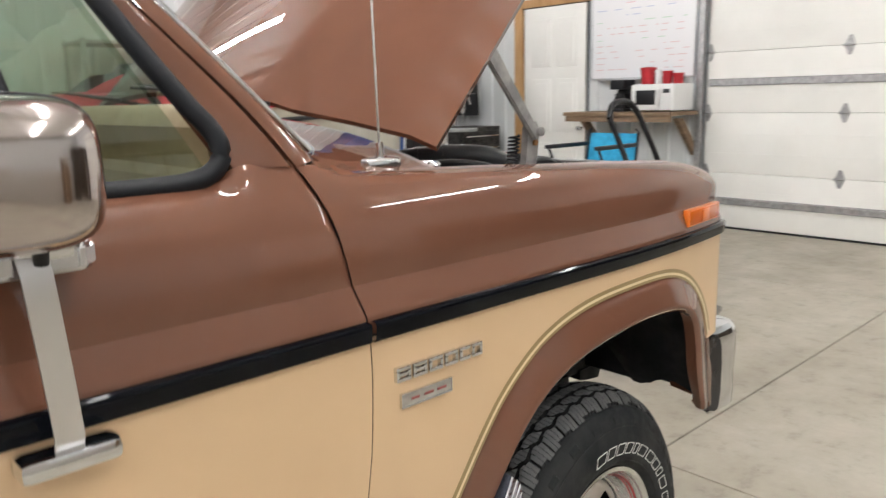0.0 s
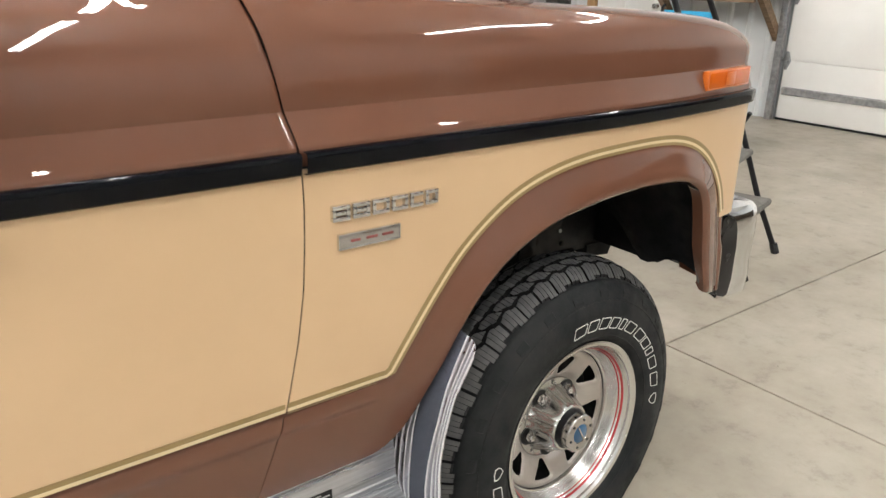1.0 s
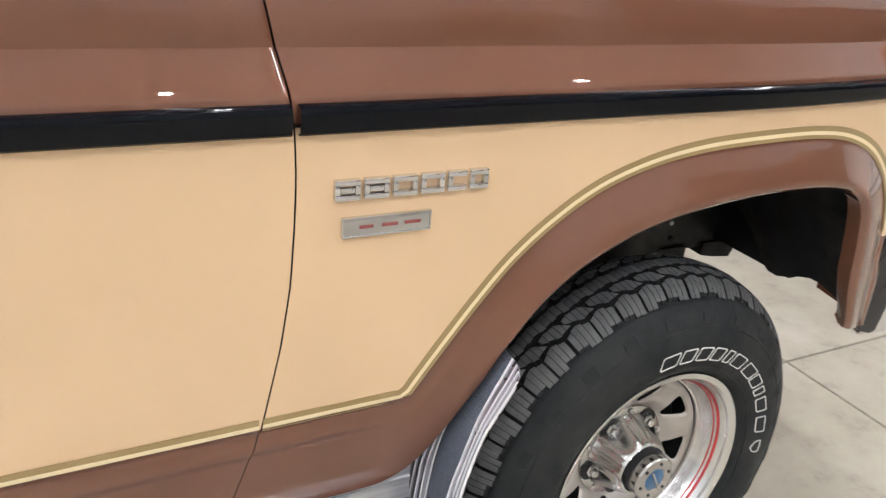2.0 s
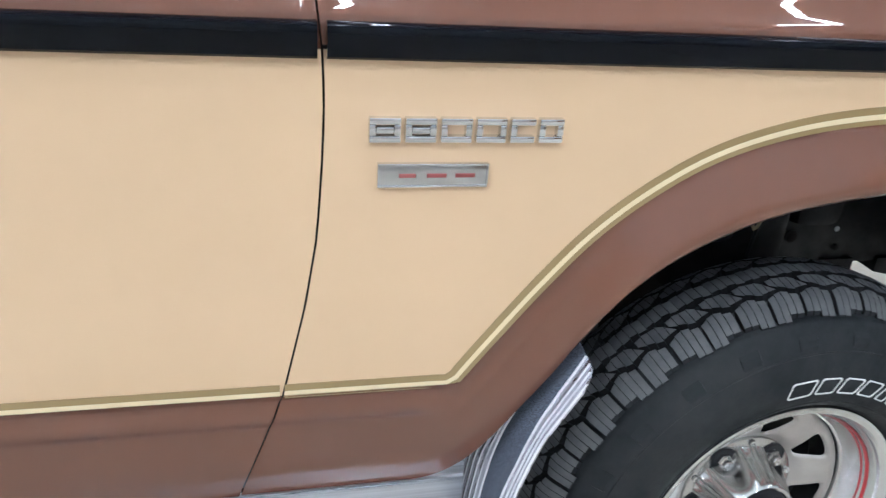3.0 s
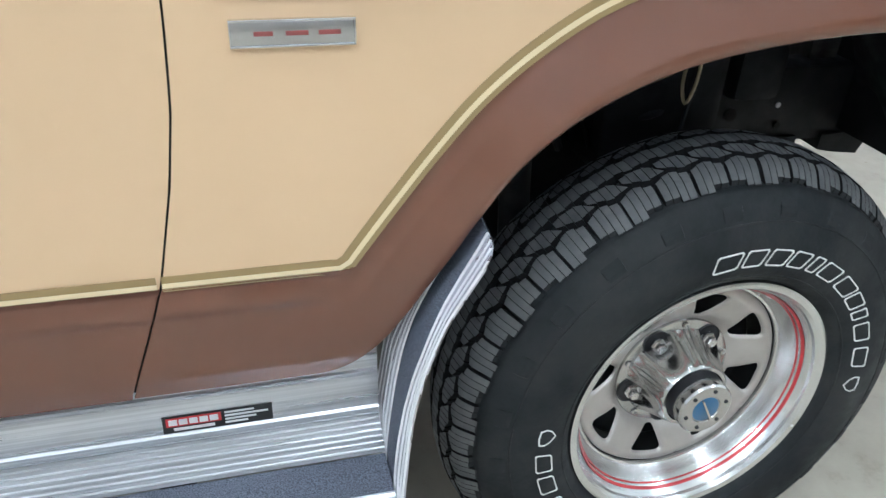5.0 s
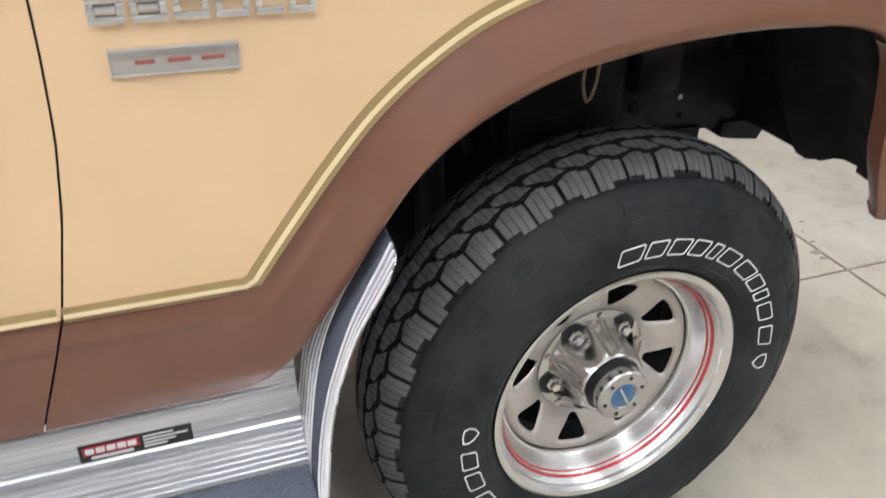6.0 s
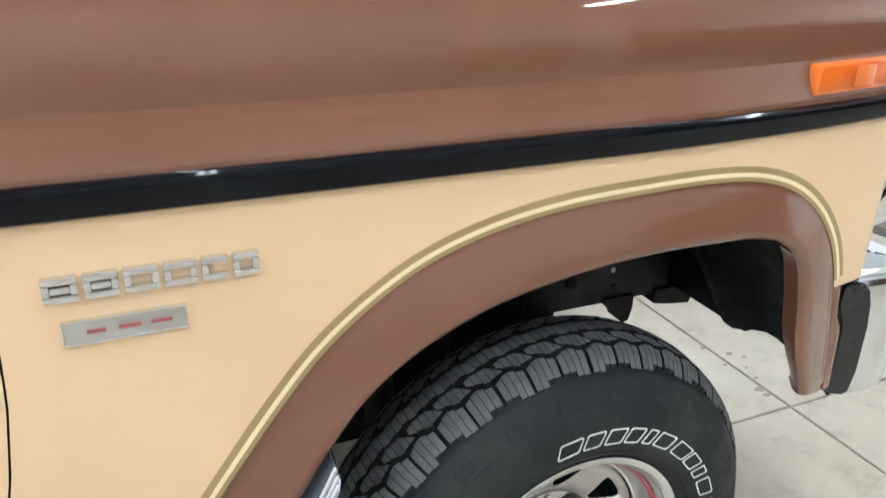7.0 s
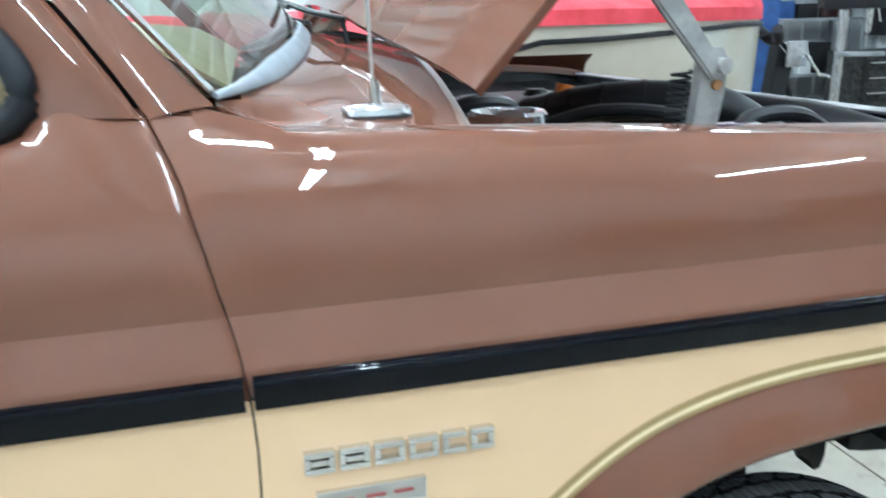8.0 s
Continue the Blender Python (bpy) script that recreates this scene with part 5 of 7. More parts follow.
# ---- running board with swept-up end ----
def board_profile():
    """Depth and height of the board's section: upright back, ribbed slope, grit strip, ribbed edge."""
    pts = [(0.070, 0.560), (0.053, 0.556), (0.0515, 0.541), (0.0495, 0.5395), (0.0495, 0.537), (0.051, 0.5355), (0.049, 0.520), (0.046, 0.518), (0.046, 0.513), (0.048, 0.510), (0.0418, 0.4668), (0.0390, 0.4642), (0.0386, 0.4560), (0.0410, 0.4520)]
    y, z = 0.044, 0.4505
    for k in range(7):
        pts += [(y, z), (y - 0.0016, z + 0.0024), (y - 0.0036, z + 0.0022), (y - 0.0052, z - 0.0026)]
        y -= 0.0066
        z -= 0.0036
    return pts, (y, z)


prof, (gy, gz) = board_profile()
tail_prof = [(gy - 0.058, gz - 0.003), (gy - 0.060, gz + 0.001), (gy - 0.064, gz + 0.002), (gy - 0.067, gz), (gy - 0.069, gz - 0.003)]
y, z = gy - 0.070, gz - 0.006
for k in range(4):
    tail_prof += [(y, z), (y - 0.004, z + 0.001), (y - 0.006, z), (y - 0.007, z - 0.003)]
    y -= 0.008
    z -= 0.004
tail_prof += [(y - 0.004, z - 0.01), (y - 0.004, z - 0.035), (y + 0.01, z - 0.038)]


def run(profile, xa):
    """The section drawn along the sill from xa to the swept end."""
    end = [(0.29, -0.495), (0.36, -0.488), (0.43, -0.4815), (0.57, -0.4815)]
    return solid_sheet([[(xa + (interp(pz, end) - xa) * f, py, pz) for py, pz in profile] for f in (0, 0.5, 1)], 0.003)


board = part("running_board", run(prof, -2.05), ALU, truck, "ribbed brushed aluminium running board", angle=0.3)
part("grit_strip", run([(gy + 0.001, gz - 0.001), (gy - 0.0005, gz + 0.001), (gy - 0.0575, gz - 0.0015), (gy - 0.059, gz - 0.004)], -2.05), GRIT, board, "black grit tread strip")
part("board_edge", run(tail_prof, -2.05), ALU, board, angle=0.3)
for x in (-1.7, -0.75):
    part("bracket", nbox((x, 0.0, 0.37), (x + 0.04, 0.45, 0.40), 0.004), BLACK, board)
    part("bracket", nbox((x, 0.40, 0.38), (x + 0.04, 0.44, 0.62), 0.004), BLACK, board)


# swept end: the same bands turned up along a curve towards the wheel arch
GUARD = [(0.29, -0.492), (0.36, -0.485), (0.43, -0.477), (0.474, -0.470), (0.517, -0.463), (0.535, -0.4592), (0.57, -0.4510), (0.61, -0.4375), (0.65, -0.4200), (0.68, -0.4035), (0.711, -0.3865), (0.737, -0.3735)]
BAND_IN = [(0.29, 0.010), (0.36, 0.010), (0.415, 0.016), (0.430, 0.060), (0.450, 0.100), (0.54, 0.104), (0.60, 0.075), (0.70, 0.034), (0.737, 0.0235)]
GRIT_IN = [(0.29, -0.040), (0.40, -0.012), (0.425, 0.004), (0.447, 0.009), (0.474, 0.0155), (0.517, 0.021), (0.553, 0.0255), (0.60, 0.0295), (0.65, 0.0280), (0.684, 0.0245), (0.737, 0.0215)]
GRIT_OUT = [(0.29, -0.090), (0.40, -0.060), (0.44, -0.040), (0.475, -0.0305), (0.52, -0.0280), (0.595, -0.0275), (0.65, -0.0205), (0.69, -0.0165), (0.737, -0.0160)]
BAND_OUT = [(0.29, -0.125), (0.40, -0.108), (0.424, -0.095), (0.441, -0.084), (0.487, -0.0690), (0.535, -0.0575), (0.61, -0.0500), (0.65, -0.0465), (0.737, -0.0475)]


def swept_end():
    line = smooth_line([(x, 0, z) for z, x in GUARD], 70)

    def sheet(y_of, lift0, lift1, thick, n=7):
        """A band of the guard between two lines; its top corner is rounded off."""
        rows = []
        for i, p in enumerate(line):
            q = line[min(i + 1, 69)] - line[max(i - 1, 0)]
            nn = Vector((-q.z, 0, q.x)).normalized()
            row = []
            for j in range(n):
                f = j / (n - 1)
                z = p.z
                y = y_of(z, f)
                top = 0.737 - 0.08 * max(0.0, 0.02 - y) * 1.0
                over = max(0.0, -0.024 - y) / 0.0235
                top -= 0.0235 * (1 - math.sqrt(max(0.0, 1 - min(1.0, over) ** 2)))
                if p.z > 0.62:
                    z = 0.62 + (p.z - 0.62) * (top - 0.62) / (0.737 - 0.62)
                x = interp(z, [(v.z, v.x) for v in line])
                h = lift0 if j in (0, n - 1) else lift1
                row.append((x + nn.x * h, y, z + nn.z * h))
            rows.append(row)
        bm = grid(bmesh.new(), rows)
        bmesh.ops.recalc_face_normals(bm, faces=bm.faces)
        bmesh.ops.solidify(bm, geom=bm.faces[:], thickness=thick)
        return bm

    def between(a, b):
        return lambda z, f: interp(z, a) + (interp(z, b) - interp(z, a)) * f

    def ridge(a, b, at, wide):
        return lambda z, f: interp(z, a) + (interp(z, b) - interp(z, a)) * at + (wide * (0.5 - f))

    part("board_end", sheet(between(BAND_IN, BAND_OUT), 0.0, 0.0, 0.0018, 15), GUARD_ALU, board, "smooth aluminium swept-up end guard", angle=0.3)
    part("end_grit", sheet(between(GRIT_IN, GRIT_OUT), 0.0006, 0.0016, 0.001), GRIT, board, "black grit strip on the end guard")
    for at, wide in ((0.03, 0.0026), (0.42, 0.0018), (0.70, 0.0014), (0.965, 0.0026)):
        part("end_ridge", sheet(ridge(GRIT_OUT, BAND_OUT, at, wide), 0.0004, 0.0028, 0.001, 5), RIDGE, board, "bright raised edge line")
    for at, wide in ((0.97, 0.0022), (0.80, 0.0016), (0.62, 0.0016), (0.44, 0.0016), (0.26, 0.0016), (0.08, 0.0016)):
        part("end_ridge", sheet(ridge(BAND_IN, GRIT_IN, at, wide), 0.0004, 0.0024, 0.001, 5), RIDGE, board)


swept_end()

# maker's label: plain bars only
LX0, LX1, LZ0, LZ1 = -0.735, -0.610, 0.4685, 0.4915


def on_board(x0, x1, f0, f1, lift, material, name, parent):
    """A thin plate on the board's upright back; f runs up the label."""
    def yz(f):
        z = LZ0 + (LZ1 - LZ0) * f
        return 0.0422 + (z - 0.468) * 0.13 - lift, z
    (ya, za), (yb, zb) = yz(f0), yz(f1)
    bm = bmesh.new()
    prism(bm, [(x0, ya, za), (x1, ya, za), (x1, yb, zb), (x0, yb, zb)], (0, 0.0006, 0))
    return part(name, bm, material, parent, smooth=False)


lab = on_board(LX0, LX1, 0, 1, 0.0014, LABEL_BLACK, "maker_label", board)
tagged(lab, "black maker's label with red and white bars")
on_board(LX0 + 0.004, LX0 + 0.066, 0.40, 0.90, 0.0024, LABEL_RED, "label_bar", board)
for k in range(5):
    on_board(LX0 + 0.007 + 0.0115 * k, LX0 + 0.0165 + 0.0115 * k, 0.50, 0.82, 0.0032, LABEL_WHITE, "label_bar", board)
on_board(LX0 + 0.012, LX0 + 0.058, 0.14, 0.30, 0.0024, LABEL_WHITE, "label_bar", board)
for k, w in enumerate((0.034, 0.050, 0.036, 0.026)):
    on_board(LX0 + 0.070, LX0 + 0.070 + w, 0.78 - 0.2 * k, 0.88 - 0.2 * k, 0.0024, LABEL_WHITE, "label_bar", board)


# ---- wheels ----
TREAD_CURVE = [(0.008, 0.341), (0.014, 0.3475), (0.020, 0.3545), (0.027, 0.3620), (0.034, 0.3672), (0.045, 0.3715), (0.06, 0.3750), (0.08, 0.3780), (0.09, 0.3785), (0.10, 0.3780), (0.12, 0.3750), (0.135, 0.3715), (0.146, 0.3672), (0.153, 0.3620), (0.160, 0.3545), (0.166, 0.3475)]
WHEEL_TURN = pose(-0.0083, 0.0402, 0.3733, -1.41, 0, 2.63) @ pose(0, -0.05, -0.368)   # the front wheel stands a little turned and leaning


def tread_r(y):
    return interp(y, TREAD_CURVE)


def tread_strip(bm, deg0, deg1, edges, shift=0.0, outer=1, depth=0.0135, rows=5):
    """One strip of rubber between two angles; edges gives its side lines at an angle."""
    cols = []
    for d in (deg0, deg1):
        lo, hi = edges(d)
        lo, hi = lo + shift, hi + shift
        a = radians(d)
        col = []
        for k in range(rows + 1):
            y = lo + (hi - lo) * k / rows
            r = tread_r(y)
            col.append(bm.verts.new((r * math.cos(a), y, r * math.sin(a))))
        foot = []
        for y in (lo, hi):
            r = tread_r(y) - depth
            foot.append(bm.verts.new((r * math.cos(a), y + (0.0004 if y == hi else -0.0004), r * math.sin(a))))
        cols.append((col, foot))
    (c0, f0), (c1, f1) = cols
    for k in range(rows):
        bm.faces.new((c0[k], c0[k + 1], c1[k + 1], c1[k]))
    for side in ([f0[0]] + c0 + [f0[1]], [f1[1]] + c1[::-1] + [f1[0]], [f0[1], c0[-1], c1[-1], f1[1]]):
        bm.faces.new(side).material_index = 1          # unworn black walls of the grooves
    bm.faces.new((f0[0], f1[0], c1[0], c0[0])).material_index = outer


def tread_block(span, edges, sipes, sipe=0.17, jag=0.0, outer=1):
    """A tread block cut into strips by fine sipes given in degrees; its strips stand out by turns."""
    bm = bmesh.new()
    a, b = span
    cuts = [a + (b - a) * k / sipes for k in range(sipes + 1)]
    for k, (d0, d1) in enumerate(zip(cuts, cuts[1:])):
        tread_strip(bm, d0 + (sipe / 2 if d0 > a else 0), d1 - (sipe / 2 if d1 < b else 0), edges, jag * (k % 2), outer)
    return mesh_of("tread_block", bm, [TREAD, GROOVE, RUBBER], False)


def front_wheel():
    w = part("front_wheel", bmesh.new(), SATIN, truck, "satin steel wheel with a white-lettered all-terrain tyre")
    w.matrix_basis = WHEEL_TURN
    # tyre: depth runs inward along +y from the rim lip
    prof = [(0.203, 0.014), (0.2095, 0.006), (0.2125, -0.001), (0.218, -0.0070), (0.227, -0.0120), (0.240, -0.0160), (0.262, -0.0180), (0.284, -0.0160), (0.302, -0.0112), (0.318, -0.0052), (0.331, 0.0012), (0.340, 0.0068), (0.3435, 0.0125), (0.3455, 0.022), (0.3525, 0.034), (0.3585, 0.045), (0.362, 0.06), (0.365, 0.08), (0.3655, 0.09),
            (0.365, 0.10), (0.362, 0.12), (0.3585, 0.135), (0.3525, 0.146), (0.3455, 0.158), (0.340, 0.173), (0.318, 0.186), (0.284, 0.196), (0.25, 0.198), (0.21, 0.19), (0.195, 0.17), (0.185, 0.10), (0.195, 0.03)]
    bm = lathe(bmesh.new(), prof, 144, "y", True, (0, AXLE.y, AXLE.z))
    for v in bm.verts:
        v.co.z = max(v.co.z, -0.001)
    part("tyre", bm, RUBBER, w, "black all-terrain tyre")
    # tread: five rows of blocks, each built once and then set round the tyre
    n, pitch = 48, 7.5
    rng = random.Random(2)

    def shoulder(far, low):
        def edges(d):
            q = 0.0118 if (d < 3.3) == low else 0.0172
            e = interp(d, [(0.0, 0.0378), (1.6, 0.0398), (1.7, 0.0420), (3.3, 0.0448), (4.9, 0.0434), (5.0, 0.0410), (6.5, 0.0370)])
            return (q, e) if not far else (0.180 - e, 0.180 - q)
        return tread_block((0.0, 6.66), edges, 4, 0.14, 0.0006, 2 if not far else 1)

    def second(far):
        lo = [(0.0, 0.0502), (1.6, 0.0484), (1.7, 0.0466), (3.4, 0.0448), (5.0, 0.0482), (5.1, 0.0505), (6.6, 0.0530), (8.1, 0.0588)]
        hi = [(0.0, 0.0510), (0.9, 0.0590), (3.2, 0.0690), (4.8, 0.0702), (4.9, 0.0682), (7.2, 0.0705), (8.1, 0.0680)]
        return tread_block((0.0, 8.1), lambda d: (interp(d, lo), interp(d, hi)) if not far else (0.180 - interp(d, hi), 0.180 - interp(d, lo)), 5, 0.14, 0.0016)

    def rib():
        def edges(d):
            z = 0.0032 * (1 - abs(d - 3.75) / 3.75)
            return 0.0745 + z, 0.0990 + z
        return tread_block((0.04, 7.46), edges, 4, 0.14, 0.0020)

    kinds = [(shoulder(False, k % 2 == 0), second(False), rib(), second(True), shoulder(True, k % 2 == 0)) for k in range(2)]
    offs = (0.0, 3.7, 0.5, 0.6, 4.0)
    for k in range(n):
        for row, me in enumerate(kinds[k % 2]):
            b = new("tread_block", me)
            b.parent = w
            b.matrix_basis = pose(0, AXLE.y, AXLE.z, 0, -(k * pitch + 87.4 + offs[row] + rng.uniform(-0.12, 0.12)), 0)
    # low raised blocks on the side wall below the shoulder
    bm = bmesh.new()
    rows = []
    for i in range(4):
        r = 0.307 + 0.0075 * i
        y = interp(r, [(0.302, -0.0112), (0.318, -0.0052), (0.331, 0.0012)]) - (0.0016 if 0 < i < 3 else -0.0004)
        rows.append([(r * math.cos(radians(d)), y, r * math.sin(radians(d))) for d in (0.0, 0.25, 2.6, 4.9, 5.15)])
    grid(bm, rows)
    for v in bm.verts:
        d = math.degrees(math.atan2(v.co.z, v.co.x))
        if d < 0.1 or d > 5.1:
            v.co.y += 0.0018
    me = mesh_of("sidewall_block", bm, RUBBER, False)
    for k in range(24):
        b = new("sidewall_block", me)
        b.parent = w
        b.matrix_basis = pose(0, AXLE.y, AXLE.z, 0, -(k * 15 + 3.0), 0)
    for r in (0.3035, 0.226):
        part("sidewall_ring", tube(bmesh.new(), [(r * math.cos(q * math.tau / 96), AXLE.y + interp(r, [(0.226, -0.0112), (0.3035, -0.0104)]), AXLE.z + r * math.sin(q * math.tau / 96)) for q in range(96)], 0.0014, 6, True), RUBBER, w)
    # outlined white shapes on the side wall
    shapes = [(99.0, 8.5), (90.0, 7.0), (81.5, 7.2), (73.5, 6.6), (66.5, 4.0), (59.0, 8.0), (48.5, 8.4), (40.0, 6.6), (33.0, 4.0), (24.5, 8.0), (13.0, 8.6)]
    shapes += [(-170.5, 7.6), (-160.5, 8.0), (-149.0, 8.0), (-138.0, 6.6), (-128.0, 7.0), (-117.0, 7.2), (-107.5, 7.2), (-98.0, 4.5), (-88.0, 8.0)]
    for deg, wd in shapes:
        outline_shape(w, deg - 2.0, wd, 0.2425, 0.2680, 0.0019)
    for deg in (0.0, 177.5):
        outline_shape(w, deg - 1.0, 6.6, 0.2395, 0.2665, 0.0022, True)
    # rim lip and barrel
    prof = [(0.2085, 0.008), (0.2098, 0.001), (0.2085, -0.0025), (0.2050, -0.0035), (0.198, -0.0010), (0.1935, 0.004), (0.192, 0.009), (0.1895, 0.012), (0.181, 0.030), (0.1765, 0.040), (0.1725, 0.052), (0.170, 0.056), (0.1665, 0.057), (0.1665, 0.062), (0.19, 0.066)]
    part("rim", lathe(bmesh.new(), prof, 128, "y", False, (0, AXLE.y, AXLE.z)), POLISHED, w, "polished rim lip and barrel", angle=0.4)
    for r0, y0, r1, y1 in ((0.1863, 0.0175, 0.1843, 0.0222), (0.1824, 0.0262, 0.1813, 0.0285)):
        prof = [(r0 - 0.0006, y0), (r0 - 0.0012, y0 + 0.0004), (r1 - 0.0012, y1 - 0.0004), (r1 - 0.0006, y1)]
        part("red_pinstripe", lathe(bmesh.new(), prof, 128, "y", False, (0, AXLE.y, AXLE.z)), RED, w, "red ring painted inside the rim")
    # dished disc: eight pressed sectors, each with a rounded window
    dish = [(0.085, 0.0860), (0.092, 0.0850), (0.099, 0.0800), (0.108, 0.0740), (0.120, 0.0695), (0.135, 0.0650), (0.147, 0.0615), (0.154, 0.0590), (0.159, 0.0585), (0.163, 0.0600), (0.1655, 0.0640)]
    square = [(-1 + k / 8, -1) for k in range(16)] + [(1, -1 + k / 8) for k in range(16)] + [(1 - k / 8, 1) for k in range(16)] + [(-1, 1 - k / 8) for k in range(16)]
    bm = bmesh.new()
    for sector in range(8):
        rings = []
        for j in range(9):
            f = j / 8
            ring = []
            for u, v in square:
                k = (abs(u) ** 4 + abs(v) ** 4) ** -0.25
                rw = 0.1265 + 0.0225 * v * k
                dw = u * k * interp(rw, [(0.104, 4.2), (0.149, 12.8)])
                rb, db = 0.12525 + 0.04025 * v, 22.5 * u
                g = f ** 1.3
                r, d = rw + (rb - rw) * g, dw + (db - dw) * g
                swell = 0.0045 * (0.5 - 0.5 * math.cos(math.tau * d / 45)) * ease((r - 0.096) / 0.02) * ease((0.160 - r) / 0.012)
                inward = 0.0045 * max(0.0, 1 - f / 0.25) ** 2
                a = radians(33 + 45 * sector + d)
                ring.append((r * math.cos(a), AXLE.y + interp(r, dish) - swell + inward, AXLE.z + r * math.sin(a)))
            rings.append(ring)
        grid(bm, rings, True)
    bmesh.ops.remove_doubles(bm, verts=bm.verts, dist=0.0002)
    bmesh.ops.recalc_face_normals(bm, faces=bm.faces)
    bmesh.ops.solidify(bm, geom=bm.faces[:], thickness=0.005)
    part("disc", bm, SATIN, w, "satin painted wheel disc with eight windows", angle=0.9)
    part("brake_drum", lathe(bmesh.new(), [(0.001, 0.106), (0.150, 0.106), (0.155, 0.110), (0.155, 0.15), (0.10, 0.16)], 64, "y", False, (0, AXLE.y, AXLE.z)), BLACK, w, "dark brake behind the wheel")
    # hub: flange, fluted cone, collar, cap
    HUB_Y = AXLE.y + 0.017
    part("hub_flange", lathe(bmesh.new(), [(0.060, 0.066), (0.094, 0.070), (0.0955, 0.064), (0.094, 0.0615), (0.088, 0.060), (0.060, 0.060)], 80, "y", False, (0, HUB_Y, AXLE.z)), CAST, w, "polished hub flange")
    bm = bmesh.new()
    seg = 120
    rows = []
    for r, yy in ((0.080, 0.060), (0.077, 0.054), (0.072, 0.044), (0.066, 0.030), (0.060, 0.015), (0.055, 0.004), (0.052, 0.0), (0.047, 0.0), (0.046, 0.006)):
        ring = []
        for k in range(seg):
            a = k * math.tau / seg
            d = ((math.degrees(a) - 123 + 36) % 72) - 36
            pocket = 0.013 * max(0.0, 1 - (d / 17.0) ** 2) * min(1.0, max(0.0, (yy - 0.002) / 0.05)) if yy > 0.002 else 0.0
            flat = 0.0030 * (1 if abs(abs(d) - 27) < 5 or abs(d) > 34 else 0) * (1 if 0.006 < yy < 0.056 else 0)
            q = r - pocket - flat
            ring.append((q * math.cos(a), HUB_Y + yy, AXLE.z + q * math.sin(a)))
        rows.append(ring)
    part("hub_cone", grid(bm, rows, True), CAST, w, "polished fluted hub cover", angle=0.5)
    part("hub_collar", lathe(bmesh.new(), [(0.045, 0.006), (0.0445, -0.004), (0.043, -0.010), (0.040, -0.012)], 64, "y", False, (0, HUB_Y, AXLE.z)), PLASTIC_BLACK, w, "black ring round the hub cap")
    cap = part("hub_cap", lathe(bmesh.new(), [(0.041, -0.008), (0.0435, -0.012), (0.0435, -0.026), (0.041, -0.029), (0.0235, -0.0295), (0.0225, -0.0280), (0.0215, -0.0280)], 64, "y", False, (0, HUB_Y, AXLE.z)), CAST, w, "steel locking hub cap with a blue centre")
    c = (0, HUB_Y, AXLE.z)
    part("hub_centre", lathe(bmesh.new(), [(0.022, -0.0275), (0.020, -0.0285), (0.001, -0.0288)], 48, "y", False, c), BLUE_CAP, w, "round blue hub dial")
    bm = nbox((-0.021, HUB_Y - 0.0325, AXLE.z - 0.0018), (0.021, HUB_Y - 0.028, AXLE.z + 0.0018), 0.0015)
    bmesh.ops.rotate(bm, cent=(0, HUB_Y, AXLE.z), matrix=Matrix.Rotation(radians(62), 3, "Y"), verts=bm.verts)
    part("hub_bar", bm, STEEL, w, "steel bar across the hub dial")
    for k in range(6):
        a = radians(60 * k + 15)
        part("hub_screw", tube(bmesh.new(), [(0.0325 * math.cos(a), HUB_Y - 0.0290, AXLE.z + 0.0325 * math.sin(a)), (0.0325 * math.cos(a), HUB_Y - 0.0302, AXLE.z + 0.0325 * math.sin(a))], 0.0031, 10), PLASTIC_BLACK, w)
    for k in range(5):
        a = radians(123 + 72 * k)
        x, z = 0.0735 * math.cos(a), AXLE.z + 0.0735 * math.sin(a)
        # black disc puts the nut pocket's shade into the colour
        part("lug_recess", lathe(bmesh.new(), [(0.022, 0.061), (0.022, 0.0575), (0.0205, 0.0572), (0.0200, 0.0585), (0.001, 0.0585)], 24, "y", False, (x, HUB_Y, z)), PLASTIC_BLACK, w)
        bm = lathe(bmesh.new(), [(0.0125, 0.064), (0.0125, 0.054), (0.0115, 0.051), (0.0085, 0.050), (0.0085, 0.044), (0.0070, 0.042), (0.001, 0.042)], 6, "y", False, (x, HUB_Y, z))
        part("lug_nut", bm, STEEL, w, "steel lug nut", smooth=False)
        a2 = radians(123 + 36 + 72 * k)
        x, z = 0.0865 * math.cos(a2), AXLE.z + 0.0865 * math.sin(a2)
        part("flange_screw", lathe(bmesh.new(), [(0.0055, 0.059), (0.0050, 0.0568), (0.0025, 0.0562), (0.0022, 0.058), (0.001, 0.058)], 14, "y", False, (x, HUB_Y, z)), STEEL, w)
    return w


def sidewall(r):
    return AXLE.y + interp(r, [(0.227, -0.0120), (0.240, -0.0160), (0.262, -0.0180), (0.284, -0.0160)])


